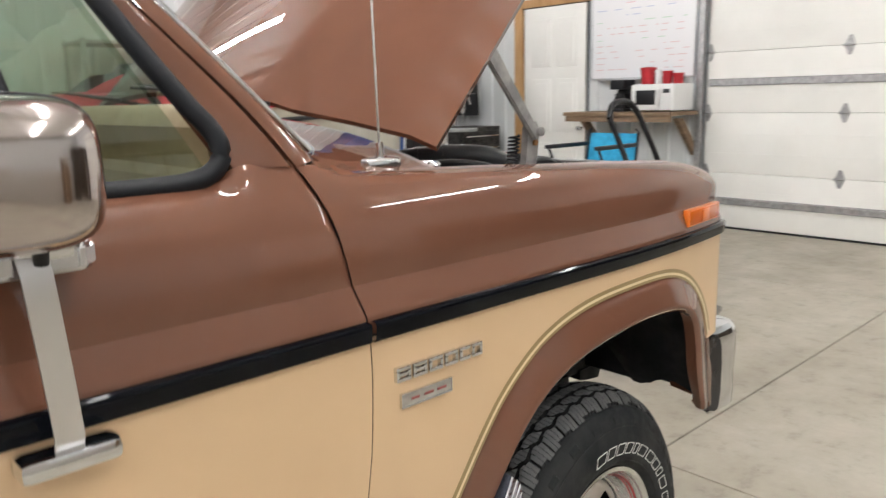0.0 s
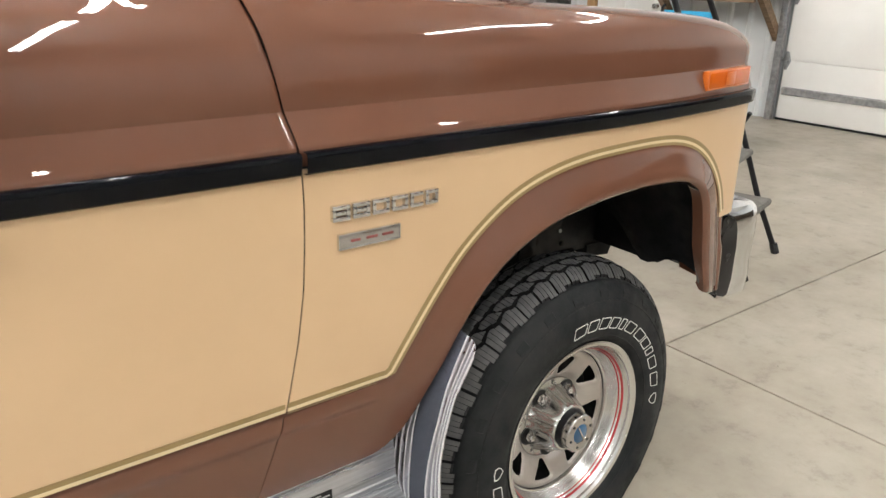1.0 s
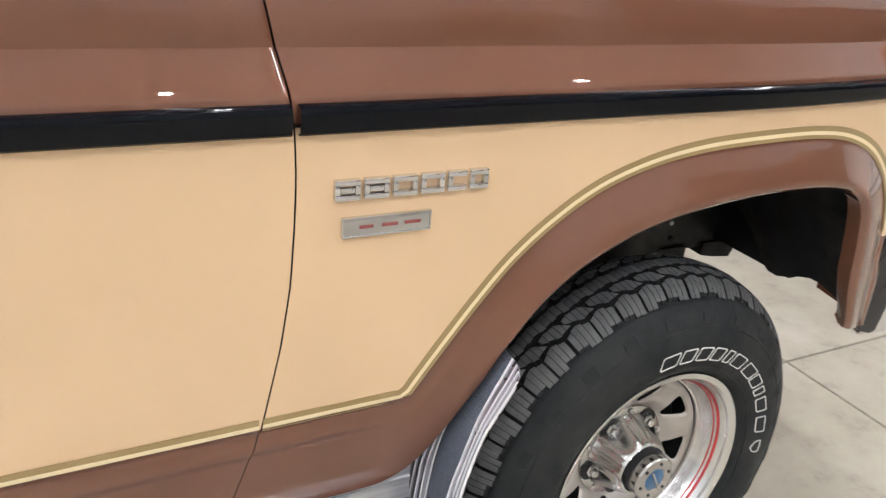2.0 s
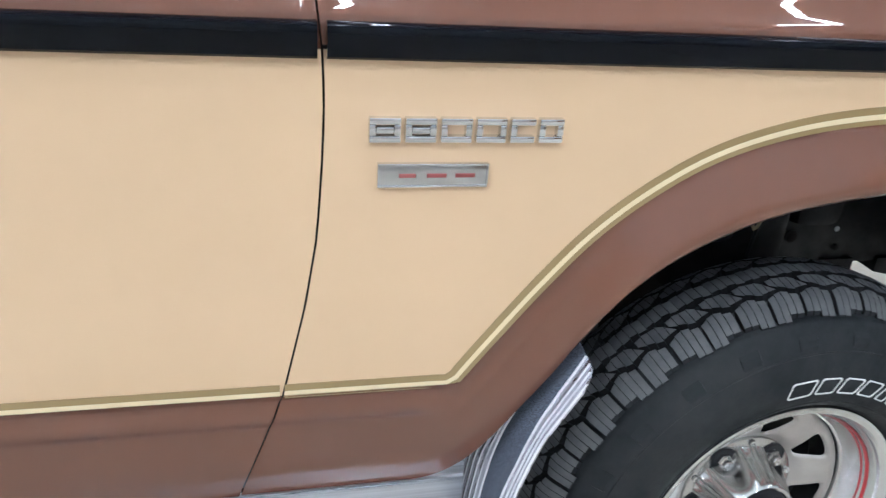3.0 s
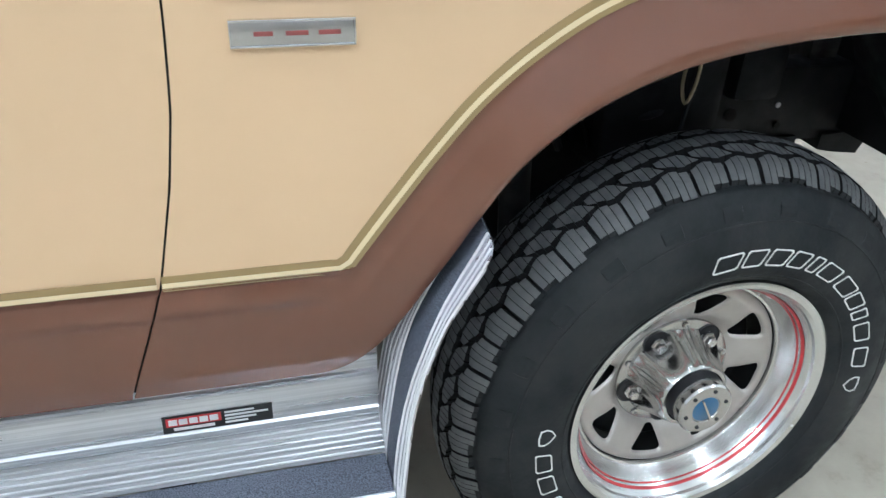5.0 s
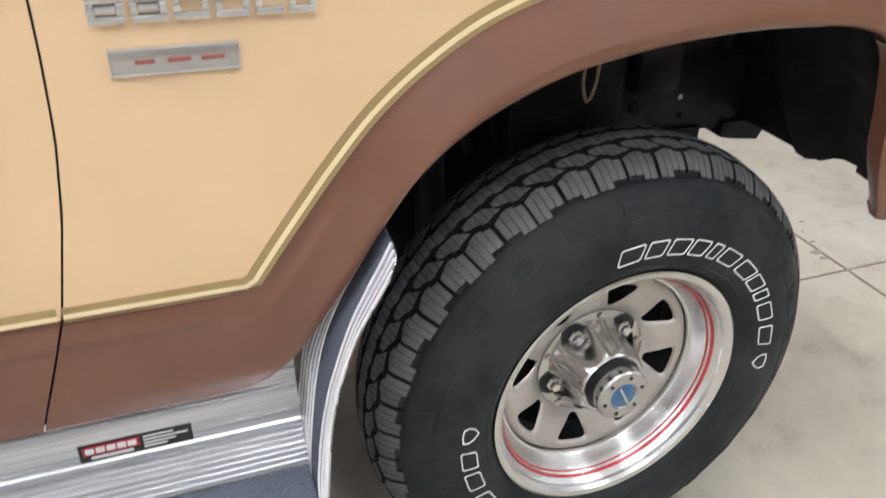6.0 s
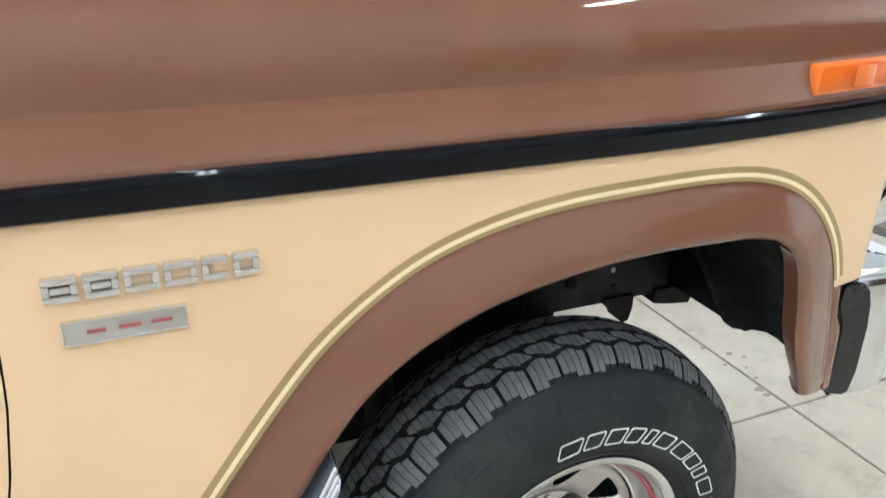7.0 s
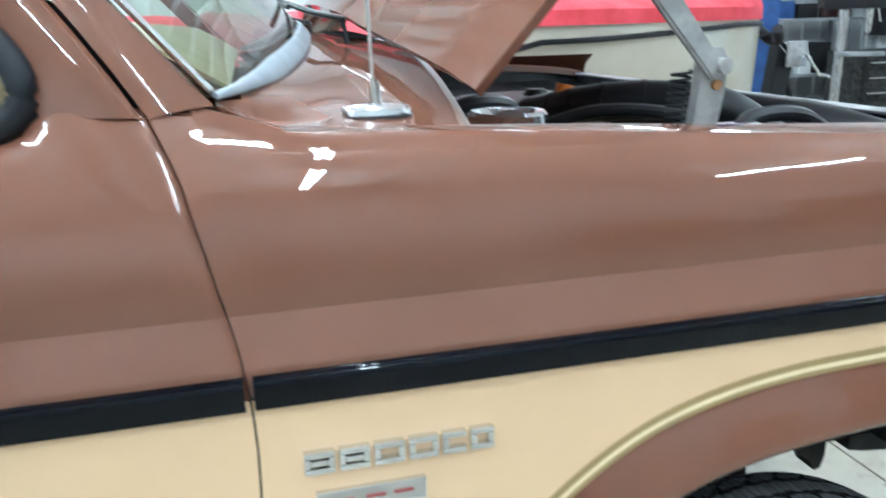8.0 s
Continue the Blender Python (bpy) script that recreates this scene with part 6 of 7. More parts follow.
def outline_shape(w, deg, width, r0, r1, t, shield=False):
    """A raised white outline of a slanted plain shape on the side wall."""
    def at(u, v):
        # u across (0..1, clockwise), v outward (0..1)
        a = radians(deg + width * 0.5 - width * u - (1.6 * (v - 0.5) if not shield else 0))
        r = r0 + (r1 - r0) * v
        return Vector((r * math.cos(a), sidewall(r) - 0.0009, AXLE.z + r * math.sin(a)))
    if shield:
        loop = [(0.5, 0.0), (0.86, 0.28), (1.0, 0.62), (0.92, 0.94), (0.5, 1.0), (0.08, 0.94), (0.0, 0.62), (0.14, 0.28)]
    else:
        loop = [(0.08, 0), (0.92, 0), (1, 0.1), (1, 0.9), (0.92, 1), (0.08, 1), (0, 0.9), (0, 0.1)]
    wide = width * math.pi / 180 * 0.5 * (r0 + r1)
    fu, fv = min(0.36, t / wide), t / (r1 - r0)
    bm = bmesh.new()
    cu, cv = 0.5, 0.5
    outer = [at(u, v) for u, v in loop]
    inner = [at(cu + (u - cu) * (1 - 2 * fu), cv + (v - cv) * (1 - 2 * fv)) for u, v in loop]
    n = len(loop)
    up = Vector((0, 0.003, 0))
    vo, vi = [bm.verts.new(p) for p in outer], [bm.verts.new(p) for p in inner]
    wo, wi = [bm.verts.new(p + up) for p in outer], [bm.verts.new(p + up) for p in inner]
    for k in range(n):
        j = (k + 1) % n
        bm.faces.new((vo[k], vo[j], vi[j], vi[k]))
        bm.faces.new((vo[k], wo[k], wo[j], vo[j]))
        bm.faces.new((vi[k], vi[j], wi[j], wi[k]))
    part("tyre_marking", bm, WHITE_LETTER, w, smooth=False)


front_wheel()


def plain_wheel(x, y, s):
    w = part("wheel", lathe(bmesh.new(), [(0.20, 0.0), (0.25, -0.018), (0.33, -0.005), (0.37, 0.03), (0.385, 0.06), (0.385, 0.20), (0.36, 0.24), (0.25, 0.25), (0.2, 0.23)], 72, "y", False, (0, 0, 0)), RUBBER, truck, "black all-terrain tyre")
    part("disc", lathe(bmesh.new(), [(0.203, -0.001), (0.19, 0.01), (0.17, 0.055), (0.10, 0.066), (0.06, 0.05), (0.05, 0.0), (0.001, -0.02)], 48, "y"), SATIN, w)
    w.matrix_basis = pose(x, y, 0.3865, 0, 0, 0 if s > 0 else 180)
    return w


plain_wheel(-2.66, 0.05, 1)
plain_wheel(-2.66, 2 * MID - 0.05, -1)
plain_wheel(0.0, 2 * MID - 0.05, -1)

# ---- things in the workshop ----
def step_stool():
    t = thing("step_stool", "folding step stool with black tubular legs and grey treads", "step stool")
    right = [(2.442, 0.935, 0.012), (2.36, 1.02, 0.27), (2.13, 1.245, 1.115), (2.06, 1.292, 1.285)]
    left = [(1.969, 0.814, 0.012), (1.945, 0.91, 0.27), (1.85, 1.24, 1.115), (1.81, 1.292, 1.275)]
    for rail in (right, left):
        part("rail", tube(bmesh.new(), rail, 0.0135), PLASTIC_BLACK, t)
        x, y, z = rail[0]
        part("foot", tube(bmesh.new(), [(x, y - 0.006, 0.0), (x - 0.006, y + 0.012, 0.05)], 0.02), PLASTIC_BLACK, t)
    for x0, x1 in ((2.29, 2.40), (1.90, 1.84)):
        part("rear_leg", tube(bmesh.new(), [(x0, 1.10, 0.70), (x1, 1.52, 0.012)], 0.011), PLASTIC_BLACK, t)
        part("foot", tube(bmesh.new(), [(x1, 1.53, 0.0), (x1, 1.51, 0.035)], 0.017), PLASTIC_BLACK, t)
    part("handle", tube(bmesh.new(), smooth_line([(2.06, 1.292, 1.285), (2.02, 1.305, 1.335), (1.97, 1.31, 1.352), (1.89, 1.31, 1.350), (1.835, 1.303, 1.325), (1.81, 1.292, 1.275)], 22), 0.015), PLASTIC_BLACK, t, "padded black hoop handle")
    for z, y0, xl, xr in ((0.265, 0.885, 1.945, 2.365), (0.50, 0.985, 1.925, 2.30), (0.73, 1.08, 1.905, 2.235)):
        bm = prism(bmesh.new(), [(xl, y0 - 0.05, z), (xr, y0 + 0.07, z), (xr - 0.05, y0 + 0.28, z), (xl - 0.03, y0 + 0.18, z)], (0, 0, 0.03))
        bmesh.ops.bevel(bm, geom=bm.edges[:], offset=0.006, segments=2, affect="EDGES")
        part("tread", bm, STEP_GREY, t, "grey plastic tread")


step_stool()


def work_table():
    t = thing("work_table", "old wooden wall bench with a plank top and braces", "work bench")
    part("top", nbox((EAST - 0.62, 3.105, 1.160), (EAST - 0.02, 4.42, 1.20), 0.006), WOOD_DARK, t)
    part("apron", nbox((EAST - 0.60, 3.12, 1.100), (EAST - 0.565, 4.40, 1.160), 0.004), WOOD_DARK, t)
    for y in (3.14, 4.30):
        part("brace", prism(bmesh.new(), [(EAST - 0.42, y, 1.13), (EAST - 0.30, y, 1.13), (EAST - 0.03, y, 0.84), (EAST - 0.03, y, 0.74)], (0, 0.06, 0)), WOOD_DARK, t)


work_table()


def microwave():
    t = thing("microwave_oven", "white microwave oven with a dark door window", "microwave")
    x0, y0, y1, z0, z1 = EAST - 0.50, 3.14, 3.62, 1.20, 1.475
    part("body", nbox((x0, y0, z0 + 0.012), (x0 + 0.38, y1, z1), 0.01), PLASTIC_WHITE, t)
    part("door", nbox((x0 - 0.025, y0 + 0.15, z0 + 0.018), (x0, y1 - 0.004, z1 - 0.006), 0.008), PLASTIC_WHITE, t)
    part("window", nbox((x0 - 0.030, y0 + 0.20, z0 + 0.07), (x0 - 0.02, y1 - 0.06, z1 - 0.06), 0.004), PLASTIC_BLACK, t, "dark door glass")
    part("control_panel", nbox((x0 - 0.022, y0 + 0.005, z0 + 0.018), (x0, y0 + 0.145, z1 - 0.006), 0.006), PLASTIC_WHITE, t)
    part("display", nbox((x0 - 0.026, y0 + 0.04, z1 - 0.09), (x0 - 0.018, y0 + 0.115, z1 - 0.05), 0.002), PLASTIC_BLACK, t)
    part("handle", nbox((x0 - 0.05, y0 + 0.155, z0 + 0.05), (x0 - 0.02, y0 + 0.175, z1 - 0.05), 0.006), PLASTIC_WHITE, t)
    for y in (y0 + 0.05, y1 - 0.05):
        part("foot", tube(bmesh.new(), [(x0 + 0.05, y, z0), (x0 + 0.05, y, z0 + 0.014)], 0.015), PLASTIC_BLACK, t)


microwave()


def tub(name, label, cat, x, y, z, r, h, m, lid=None):
    t = thing(name, label, cat)
    part("body", lathe(bmesh.new(), [(0.001, z), (r * 0.86, z), (r, z + h * 0.9), (r * 1.04, z + h), (r * 0.98, z + h), (r * 0.9, z + h * 0.85), (0.001, z + h * 0.8)], 28, "z", centre=(x, y, 0)), m, t)
    if lid:
        part("lid", lathe(bmesh.new(), [(r * 1.05, z + h), (r * 1.05, z + h + 0.02), (0.001, z + h + 0.03)], 28, "z", centre=(x, y, 0)), lid, t)
    return t


tub("plastic_tub", "red plastic coffee tub on the microwave", "tub", EAST - 0.30, 3.56, 1.475, 0.078, 0.15, PLASTIC_RED, PLASTIC_RED)
tub("bottle", "white plastic bottle on the microwave", "bottle", EAST - 0.33, 3.425, 1.475, 0.032, 0.12, PLASTIC_WHITE, PLASTIC_WHITE)
tub("plastic_cup", "red plastic cup on the microwave", "cup", EAST - 0.30, 3.335, 1.475, 0.052, 0.13, PLASTIC_RED)
tub("plastic_cup", "red plastic cup on the microwave", "cup", EAST - 0.30, 3.215, 1.475, 0.055, 0.105, PLASTIC_RED)


def coffee_maker():
    t = thing("coffee_maker", "black drip coffee maker on the bench", "coffee maker")
    x, y, z = EAST - 0.32, 3.86, 1.20
    part("base", nbox((x - 0.12, y - 0.09, z), (x + 0.12, y + 0.09, z + 0.03), 0.008), PLASTIC_BLACK, t)
    part("column", nbox((x + 0.03, y - 0.085, z + 0.03), (x + 0.12, y + 0.085, z + 0.33), 0.01), PLASTIC_BLACK, t)
    part("head", nbox((x - 0.11, y - 0.085, z + 0.23), (x + 0.03, y + 0.085, z + 0.33), 0.012), PLASTIC_BLACK, t)
    part("carafe", lathe(bmesh.new(), [(0.001, z + 0.03), (0.06, z + 0.03), (0.07, z + 0.08), (0.05, z + 0.17), (0.052, z + 0.19), (0.001, z + 0.19)], 24, "z", centre=(x - 0.04, y, 0)), PLASTIC_BLACK, t)


coffee_maker()


def whiteboard():
    t = thing("whiteboard", "large whiteboard covered in faint coloured notes", "whiteboard")
    y0, y1, z0, z1 = 3.20, 4.46, 1.56, 2.75
    part("panel", nbox((EAST - 0.030, y0, z0), (EAST - 0.019, y1, z1), 0.002), BOARD_WHITE, t)
    for lo, hi in (((y0 - 0.015, z0 - 0.015), (y1 + 0.015, z0)), ((y0 - 0.015, z1), (y1 + 0.015, z1 + 0.015)), ((y0 - 0.015, z0), (y0, z1)), ((y1, z0), (y1 + 0.015, z1))):
        part("frame", nbox((EAST - 0.034, lo[0], lo[1]), (EAST - 0.018, hi[0], hi[1]), 0.002), ALU, t)
    part("tray", nbox((EAST - 0.09, y0 + 0.1, z0 - 0.03), (EAST - 0.02, y1 - 0.1, z0 - 0.016), 0.003), ALU, t)
    rng = random.Random(5)
    for row in range(17):
        z = z1 - 0.08 - row * 0.064
        y = y1 - 0.06
        ink = (INK_RED, INK_BLUE, INK_GREEN)[rng.randrange(3)]
        while y > y0 + 0.12:
            w = rng.uniform(0.03, 0.14)
            if rng.random() < 0.62:
                part("note_line", nbox((EAST - 0.0312, max(y0 + 0.03, y - w), z), (EAST - 0.0296, y, z + 0.010)), ink, t, smooth=False)
            y -= w + rng.uniform(0.02, 0.12)


whiteboard()


def camp_chair():
    t = thing("camp_chair", "folding camp chair with blue canvas and black tubes", "folding chair")
    x, y = 4.20, 3.12
    for dy in (-0.26, 0.26):
        part("leg", tube(bmesh.new(), [(x + 0.28, y + dy, 0.012), (x - 0.26, y + dy, 0.95)], 0.012), PLASTIC_BLACK, t)
        part("leg", tube(bmesh.new(), [(x - 0.28, y + dy, 0.012), (x + 0.26, y + dy, 0.62)], 0.012), PLASTIC_BLACK, t)
        part("back_post", tube(bmesh.new(), [(x + 0.26, y + dy, 0.55), (x + 0.34, y + dy, 1.06), (x + 0.335, y + dy * 0.9, 1.08)], 0.013), PLASTIC_BLACK, t)
        part("armrest", nbox((x - 0.28, y + dy - 0.03, 0.93), (x + 0.3, y + dy + 0.03, 0.965), 0.012), PLASTIC_BLACK, t)
    rows = [[(x + 0.27 + 0.085 * (k / 6) + 0.03 * math.sin(math.pi * j / 8), y - 0.25 + 0.5 * j / 8, 0.62 + 0.42 * k / 6) for j in range(9)] for k in range(7)]
    part("back", solid_sheet(rows, 0.006), CLOTH_BLUE, t, "bright blue canvas back")
    rows = [[(x - 0.24 + 0.5 * k / 6, y - 0.25 + 0.5 * j / 8, 0.56 - 0.05 * math.sin(math.pi * j / 8)) for j in range(9)] for k in range(7)]
    part("seat", solid_sheet(rows, 0.006), CLOTH_BLUE, t)


camp_chair()


def boat():
    t = thing("boat", "cream fibreglass boat under a red canvas cover on a trailer", "boat")
    x0, x1, yc, w = -1.3, 2.45, 3.75, 0.95
    def half(u):
        return w * min(1.0, (1.02 - u) * 2.4) ** 0.6 if u > 0.55 else w
    us = [k / 30 for k in range(31)]

    def sheer(u):
        return 0.15 * (1 - ease((x0 + (x1 - x0) * u - 0.25) / 0.45))

    def section(u):
        h = max(0.03, half(u))
        x = x0 + (x1 - x0) * u
        keel = 0.52 + 0.42 * max(0, u - 0.6) ** 1.5
        d = sheer(u)
        return [(x, yc - h, 1.40 - d), (x, yc - h * 0.99, 1.30 - d), (x, yc - h * 0.93, 1.12 - d * 0.5), (x, yc - h * 0.78, 0.86), (x, yc - h * 0.4, keel + 0.1), (x, yc, keel),
                (x, yc + h * 0.4, keel + 0.1), (x, yc + h * 0.78, 0.86), (x, yc + h * 0.93, 1.12 - d * 0.5), (x, yc + h * 0.99, 1.30 - d), (x, yc + h, 1.40 - d)]
    part("hull", grid(bmesh.new(), [section(u) for u in us]), HULL_CREAM, t)
    rng = random.Random(3)
    rows = []
    for u in us:
        h = max(0.03, half(u)) + 0.02
        x = x0 + (x1 - x0) * u
        rows.append([(x, yc + h * c, 1.36 - sheer(u) + (0.17 + 0.03 * rng.random()) * (1 - abs(c) ** 2.2) + (0.07 if abs(c) < 1 else 0)) for c in (-1, -0.999, -0.85, -0.6, -0.3, 0, 0.3, 0.6, 0.85, 0.999, 1)])
    part("cover", grid(bmesh.new(), rows), CANVAS_RED, t, "red canvas cover laced over the deck")
    part("rub_rail", tube(bmesh.new(), [(x0 + (x1 - x0) * u, yc - max(0.03, half(u)) - 0.012, 1.335 - sheer(u) - 0.05 * math.sin(math.pi * min(1, u * 1.1))) for u in us], 0.014, 8), PLASTIC_BLACK, t)
    part("keel_beam", nbox((x0 + 0.4, yc - 0.06, 0.42), (x1 + 0.5, yc + 0.06, 0.53), 0.01), GALV, t, "galvanised trailer beam")
    for y in (yc - 0.95, yc + 0.95):
        bm = lathe(bmesh.new(), [(0.12, y - 0.09), (0.29, y - 0.09), (0.32, y - 0.05), (0.32, y + 0.05), (0.29, y + 0.09), (0.12, y + 0.09)], 36, "y", True, (x0 + 1.5, 0, 0.32))
        part("trailer_wheel", bm, RUBBER, t)
    part("axle", nbox((x0 + 1.45, yc - 0.95, 0.29), (x0 + 1.55, yc + 0.95, 0.43), 0.01), GALV, t)
    for x in (x0 + 0.9, x0 + 2.2):
        part("bunk", nbox((x - 0.05, yc - 0.6, 0.50), (x + 0.05, yc + 0.6, 0.60), 0.01), WOOD_DARK, t)
    # winch stand at the bow
    x = x1 + 0.20
    part("winch_post", prism(bmesh.new(), [(x - 0.05, yc - 0.045, 0.53), (x + 0.05, yc - 0.045, 0.53), (x + 0.16, yc - 0.035, 1.08), (x + 0.04, yc - 0.035, 1.20)], (0, 0.09, 0)), PLASTIC_BLACK, t, "black trailer winch post")
    part("brace", tube(bmesh.new(), [(x + 0.30, yc, 0.53), (x + 0.12, yc, 1.05)], 0.022, 10), PLASTIC_BLACK, t)
    part("bow_stop", tube(bmesh.new(), smooth_line([(x - 0.03, yc - 0.10, 1.30), (x + 0.03, yc - 0.04, 1.23), (x + 0.03, yc + 0.04, 1.23), (x - 0.03, yc + 0.10, 1.30)], 10), 0.035, 12), PLASTIC_BLACK, t, "black rubber bow stop")
    winch = part("winch", lathe(bmesh.new(), [(0.001, -0.07), (0.075, -0.07), (0.075, -0.06), (0.035, -0.055), (0.035, 0.055), (0.075, 0.06), (0.075, 0.07), (0.001, 0.07)], 24, "y", False, (x + 0.17, yc, 1.13)), GALV, t, "galvanised boat winch")
    part("winch_frame", nbox((x + 0.07, yc - 0.085, 1.06), (x + 0.22, yc - 0.075, 1.22), 0.004), GALV, winch)
    part("crank", tube(bmesh.new(), [(x + 0.17, yc - 0.08, 1.13), (x + 0.17, yc - 0.15, 1.13), (x + 0.28, yc - 0.15, 1.00), (x + 0.28, yc - 0.23, 1.00)], 0.011, 8), STEEL, winch)
    part("strap", tube(bmesh.new(), [(x + 0.14, yc, 1.16), (x + 0.02, yc, 1.27), (x - 0.16, yc, 1.24)], 0.014, 6), PLASTIC_BLACK, winch)
    part("jack", tube(bmesh.new(), [(x1 + 0.3, yc, 0.0), (x1 + 0.3, yc, 0.6)], 0.03), GALV, t)


boat()


def lift_post():
    t = thing("lift_post", "blue steel column of a vehicle lift", "lift column")
    x, y = 3.42, 5.0
    part("base_plate", nbox((x - 0.25, y - 0.25, 0), (x + 0.25, y + 0.25, 0.02), 0.003), LIFT_BLUE, t)
    bm = bmesh.new()
    prism(bm, [(x - 0.14, y - 0.12, 0.02), (x + 0.14, y - 0.12, 0.02), (x + 0.14, y + 0.12, 0.02), (x + 0.06, y + 0.12, 0.02), (x + 0.06, y + 0.10, 0.02), (x + 0.12, y + 0.10, 0.02),
               (x + 0.12, y - 0.10, 0.02), (x - 0.12, y - 0.10, 0.02), (x - 0.12, y + 0.10, 0.02), (x - 0.06, y + 0.10, 0.02), (x - 0.06, y + 0.12, 0.02), (x - 0.14, y + 0.12, 0.02)], (0, 0, 3.2))
    part("column", bm, LIFT_BLUE, t, smooth=False)


lift_post()


def drill_press(x, y):
    t = thing("drill_press", "floor drill press with a dark head and round column", "drill press")
    part("base", nbox((x - 0.24, y - 0.28, 0), (x + 0.24, y + 0.28, 0.06), 0.015), GREY_PAINT, t)
    part("column", tube(bmesh.new(), [(x, y + 0.12, 0.06), (x, y + 0.12, 1.62)], 0.045, 18), STEEL, t)
    part("table", lathe(bmesh.new(), [(0.001, 1.0), (0.2, 1.0), (0.21, 1.01), (0.21, 1.035), (0.001, 1.04)], 28, "z", centre=(x, y - 0.14, 0)), GREY_PAINT, t)
    bm = nbox((x - 0.13, y - 0.34, 1.42), (x + 0.13, y + 0.26, 1.78), 0.04)
    part("head", bm, PLASTIC_BLACK, t)
    part("belt_cover", nbox((x - 0.15, y - 0.30, 1.78), (x + 0.15, y + 0.38, 1.88), 0.03), PLASTIC_BLACK, t)
    part("motor", lathe(bmesh.new(), [(0.001, 1.45), (0.09, 1.45), (0.1, 1.5), (0.1, 1.72), (0.001, 1.74)], 24, "z", centre=(x, y + 0.34, 0)), ENGINE, t)
    part("chuck", lathe(bmesh.new(), [(0.006, 1.10), (0.006, 1.2), (0.025, 1.22), (0.03, 1.32), (0.035, 1.42)], 18, "z", centre=(x, y - 0.2, 0)), STEEL, t)
    for k in range(3):
        a = k * math.tau / 3 + 0.4
        part("feed_handle", tube(bmesh.new(), [(x + 0.14, y - 0.12, 1.5), (x + 0.18, y - 0.12 + 0.2 * math.cos(a), 1.5 + 0.2 * math.sin(a))], 0.009), STEEL, t)
    part("switch_box", nbox((x - 0.05, y - 0.36, 1.55), (x + 0.05, y - 0.335, 1.68), 0.006), PLASTIC_RED, t, "red switch box")


drill_press(4.92, 5.62)


def lumber(x, y, lean, h, m, label):
    t = thing("board", label, "board", "boards leaning on the wall")
    part("plank", prism(bmesh.new(), [(x - 0.03, y, 0.0), (x + 0.03, y, 0.0), (x + 0.03, y + 0.02, 0.0), (x - 0.03, y + 0.02, 0.0)], (0.25 * lean, NORTH - 0.05 - y, h)), m, t)


lumber(3.85, 6.2, 1.0, 2.4, WOOD, "raw pine board leaning on the wall")
lumber(3.98, 6.3, 0.6, 2.6, WOOD_DARK, "dark wooden board leaning on the wall")


def shelf_unit(x0, x1, y0, y1, h, levels, seed):
    t = thing("storage_shelf", "grey steel shelf packed with cans, boxes and tools", "shelf")
    for x in (x0, x1 - 0.04):
        for y in (y0, y1 - 0.04):
            part("post", nbox((x, y, 0), (x + 0.04, y + 0.04, h), 0.004), GREY_PAINT, t)
    zs = [0.15 + k * (h - 0.2) / (levels - 1) for k in range(levels)]
    for z in zs:
        part("shelf_board", nbox((x0, y0, z), (x1, y1, z + 0.03), 0.004), GREY_PAINT, t)
    rng = random.Random(seed)
    mats = [PLASTIC_BLACK, PLASTIC_WHITE, GREY_PAINT, DARK_RED, WOOD, LIFT_BLUE, ENGINE, GALV]
    for z in zs[:-1]:
        x = x0 + 0.07
        while x < x1 - 0.25:
            w, hh, d = rng.uniform(0.10, 0.26), rng.uniform(0.12, 0.34), rng.uniform(0.18, y1 - y0 - 0.1)
            m = rng.choice(mats)
            if rng.random() < 0.5:
                tagged(part("box", nbox((x, y0 + 0.04, z + 0.03), (x + w, y0 + 0.04 + d, z + 0.03 + hh), 0.008), m), "small storage box standing on the steel shelf", "box", "boxes on the shelves")
            else:
                r = w * 0.42
                bm = lathe(bmesh.new(), [(0.001, 0), (r, 0), (r, hh * 0.95), (r * 0.9, hh), (0.001, hh)], 20, "z", centre=(x + w / 2, y0 + 0.06 + r, z + 0.03))
                tagged(part("can", bm, m), "round metal can standing on the steel shelf", "can", "cans on the shelves")
            x += w + rng.uniform(0.02, 0.08)


shelf_unit(4.75, 5.95, 6.55, 7.1, 1.95, 4, 11)
shelf_unit(1.2, 3.3, 6.55, 7.1, 2.0, 4, 12)


def cabinet(x0, y0, w, d, h, m, label):
    t = thing("tool_cabinet", label, "cabinet")
    part("body", nbox((x0, y0, 0.05), (x0 + w, y0 + d, h), 0.01), m, t)
    n = 6
    for k in range(n):
        z = 0.09 + k * (h - 0.13) / n
        dr = part("drawer", nbox((x0 + 0.02, y0 - 0.015, z), (x0 + w - 0.02, y0 + 0.002, z + (h - 0.13) / n - 0.012), 0.004), m, t)
        part("handle", nbox((x0 + 0.06, y0 - 0.035, z + 0.07), (x0 + w - 0.06, y0 - 0.014, z + 0.085), 0.004), STEEL, dr)
    for x in (x0 + 0.06, x0 + w - 0.06):
        for y in (y0 + 0.06, y0 + d - 0.06):
            part("caster", tube(bmesh.new(), [(x - 0.02, y, 0.03), (x + 0.02, y, 0.03)], 0.03, 14), PLASTIC_BLACK, t)


cabinet(5.25, 5.78, 0.7, 0.5, 1.02, ENGINE, "dark grey steel tool cabinet with drawers")


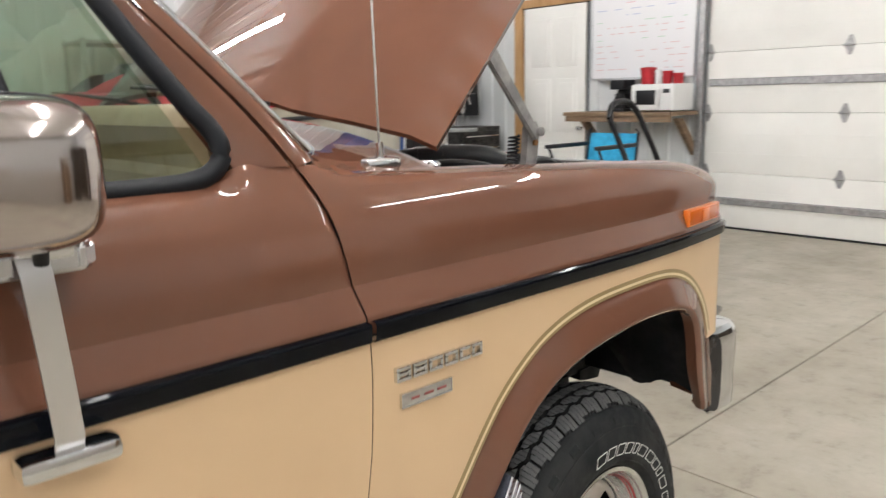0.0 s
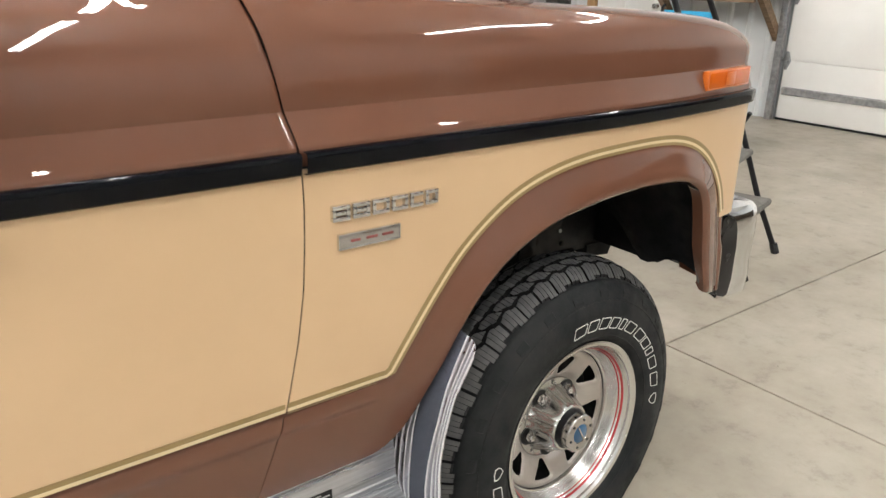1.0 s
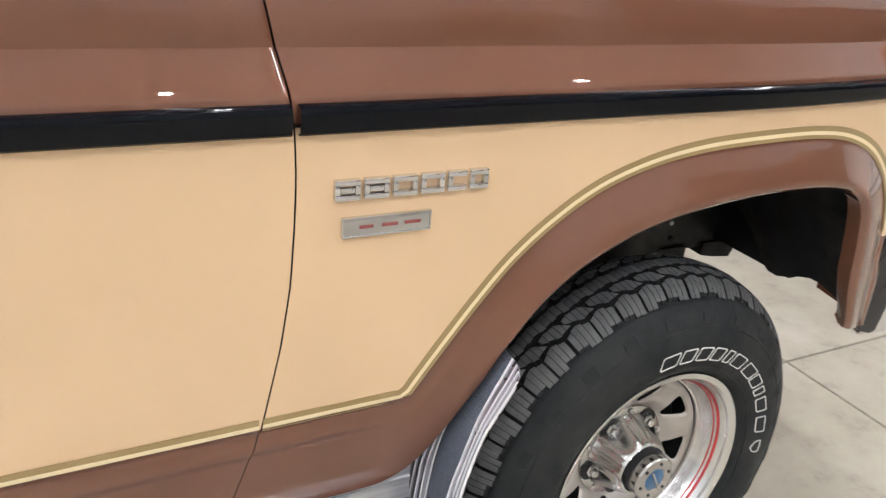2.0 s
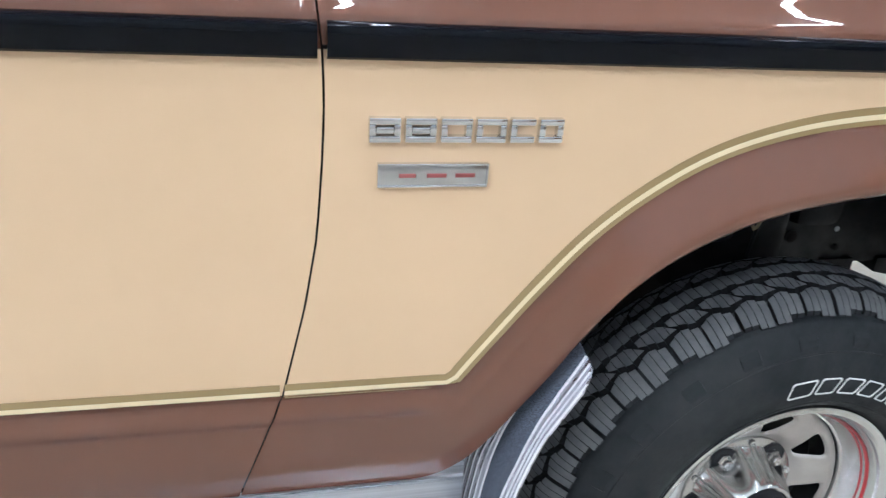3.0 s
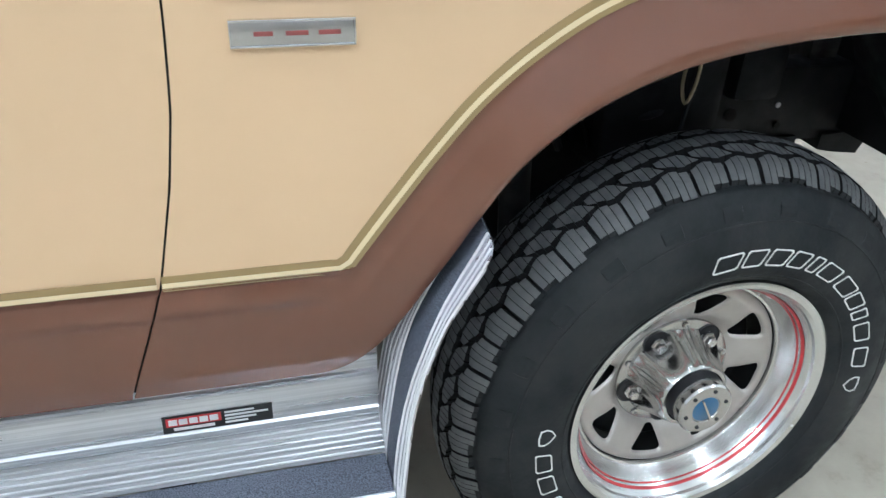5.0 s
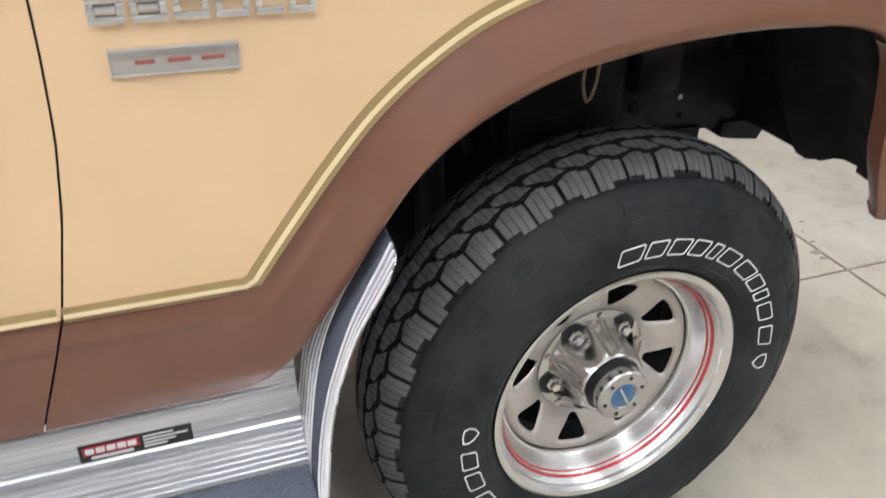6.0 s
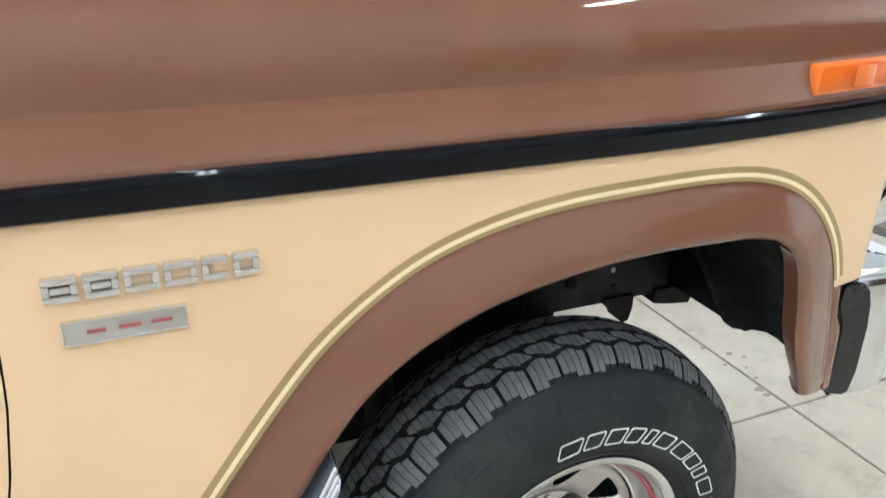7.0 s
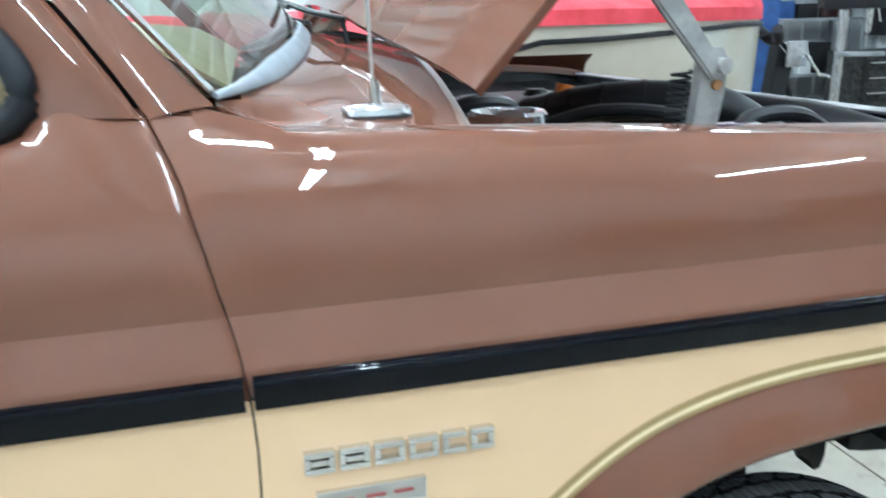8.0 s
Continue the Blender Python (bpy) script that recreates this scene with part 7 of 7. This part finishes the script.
def wheel_on_wall(x, z, r):
    t = thing("hose_reel", "black coiled hose hanging on the wall", "hose")
    for k in range(4):
        part("coil", tube(bmesh.new(), [(x + (r - 0.02 * k) * math.cos(a * math.tau / 28), NORTH - 0.06 - 0.02 * (k % 2), z + (r - 0.02 * k) * math.sin(a * math.tau / 28)) for a in range(28)], 0.013, 8, True), PLASTIC_BLACK, t)
    part("hook", tube(bmesh.new(), [(x, NORTH - 0.01, z + r - 0.07), (x, NORTH - 0.12, z + r - 0.07), (x, NORTH - 0.13, z + r - 0.03)], 0.01), STEEL, t)


wheel_on_wall(4.3, 1.75, 0.24)


def hanging_bag():
    t = thing("tool_bag", "black canvas bag hanging on the ribbed wall", "bag")
    rows = []
    for k in range(7):
        z = 1.15 + 0.75 * k / 6
        w = 0.2 * (1 - 0.5 * (k / 6) ** 2)
        rows.append([(EAST - 0.16 + 0.07 * math.cos(a * math.tau / 14), 6.35 + w * math.sin(a * math.tau / 14), z) for a in range(14)])
    bm = grid(bmesh.new(), rows, True)
    bm.faces.new([v for v in bm.verts if abs(v.co.z - 1.15) < 1e-4])
    part("bag", bm, PLASTIC_BLACK, t)
    part("strap", tube(bmesh.new(), [(EAST - 0.15, 6.28, 1.88), (EAST - 0.08, 6.35, 2.15), (EAST - 0.15, 6.42, 1.88)], 0.012), PLASTIC_BLACK, t)
    part("peg", tube(bmesh.new(), [(EAST, 6.35, 2.13), (EAST - 0.12, 6.35, 2.14)], 0.012), STEEL, t)


hanging_bag()

# cabinets added out of view as dark shapes for the wing to reflect
def unseen_wall_cabinet(x0, x1, h, m, label):
    t = thing("unseen_cabinet", label, "cabinet")
    y1 = SOUTH + 0.62
    part("body", nbox((x0, SOUTH + 0.04, 0.0), (x1, y1, h), 0.01), m, t)
    n = max(1, int((x1 - x0) / 0.6))
    for k in range(n):
        xa, xb = x0 + (x1 - x0) * k / n + 0.01, x0 + (x1 - x0) * (k + 1) / n - 0.01
        d = part("door", nbox((xa, y1, 0.08), (xb, y1 + 0.018, h - 0.03), 0.004), m, t)
        part("handle", nbox((xb - 0.06, y1 + 0.018, h * 0.5), (xb - 0.045, y1 + 0.045, h * 0.5 + 0.14), 0.004), STEEL, d)


unseen_wall_cabinet(-3.3, -0.75, 1.5, WALL_DARK, "added dark steel cabinet for reflections along the white wall")
unseen_wall_cabinet(2.2, 3.0, 1.25, WOOD_DARK, "added low dark cabinet for reflections along the white wall")
unseen_wall_cabinet(4.2, 5.3, 2.1, CABINET_BROWN, "added tall dark cabinet for reflections along the white wall")


# unseen cabinets, added to darken what the nose reflects
def unseen_side_cabinet(y0, y1, h):
    t = thing("unseen_cabinet", "added tall dark cabinet for reflections beside the garage door", "cabinet", "cabinets beside the garage door")
    x = EAST - 0.60
    part("body", nbox((x, y0, 0.0), (EAST - 0.03, y1, h), 0.01), CABINET_BROWN, t)
    mid = (y0 + y1) / 2
    for ya, yb, side in ((y0, mid, 1), (mid, y1, -1)):
        d = part("door", nbox((x - 0.018, ya + 0.008, 0.08), (x, yb - 0.008, h - 0.03), 0.004), CABINET_BROWN, t)
        yh = mid - 0.05 if side > 0 else mid + 0.035
        part("handle", nbox((x - 0.045, yh, h * 0.5), (x - 0.018, yh + 0.015, h * 0.5 + 0.14), 0.004), STEEL, d)


for y0, y1, h in ((-5.35, -4.35, 2.05), (-4.30, -3.30, 2.05), (-2.95, -2.15, 1.85)):
    unseen_side_cabinet(y0, y1, h)

# concrete slabs between the saw cuts
xs = [WEST - 0.2] + [1.14 + 3.05 * k for k in range(-3, 2)] + [EAST + 0.2]
ys = [SOUTH - 0.2] + [0.623 + 3.05 * k for k in range(-2, 3)] + [NORTH + 0.2]
for xa, xb in zip(xs, xs[1:]):
    for ya, yb in zip(ys, ys[1:]):
        if xb - xa < 0.1 or yb - ya < 0.1:
            continue
        bm = bmesh.new()
        lo, hi = Vector((xa + 0.0035, ya + 0.0035, -0.012)), Vector((xb - 0.0035, yb - 0.0035, 0.0))
        box(bm, lo, hi)
        top = [e for e in bm.edges if all(v.co.z > -0.001 for v in e.verts)]
        bmesh.ops.bevel(bm, geom=top, offset=0.0025, segments=1, affect="EDGES")
        part("slab", bm, CONCRETE, floor, smooth=False)

# dried oil spots beside the joint
rng = random.Random(8)
for k in range(13):
    x, y, r = 1.0 + rng.uniform(-0.12, 0.25), 0.85 + rng.uniform(-0.16, 0.22), rng.choice((0.004, 0.006, 0.008, 0.013))
    n = 14
    bm = bmesh.new()
    prism(bm, [(x + r * (1 + 0.3 * rng.uniform(-1, 1)) * math.cos(q * math.tau / n) * 1.4, y + r * (1 + 0.3 * rng.uniform(-1, 1)) * math.sin(q * math.tau / n), 0.0002) for q in range(n)], (0, 0, 0.0006))
    part("oil_spot", bm, OIL, floor, smooth=False)
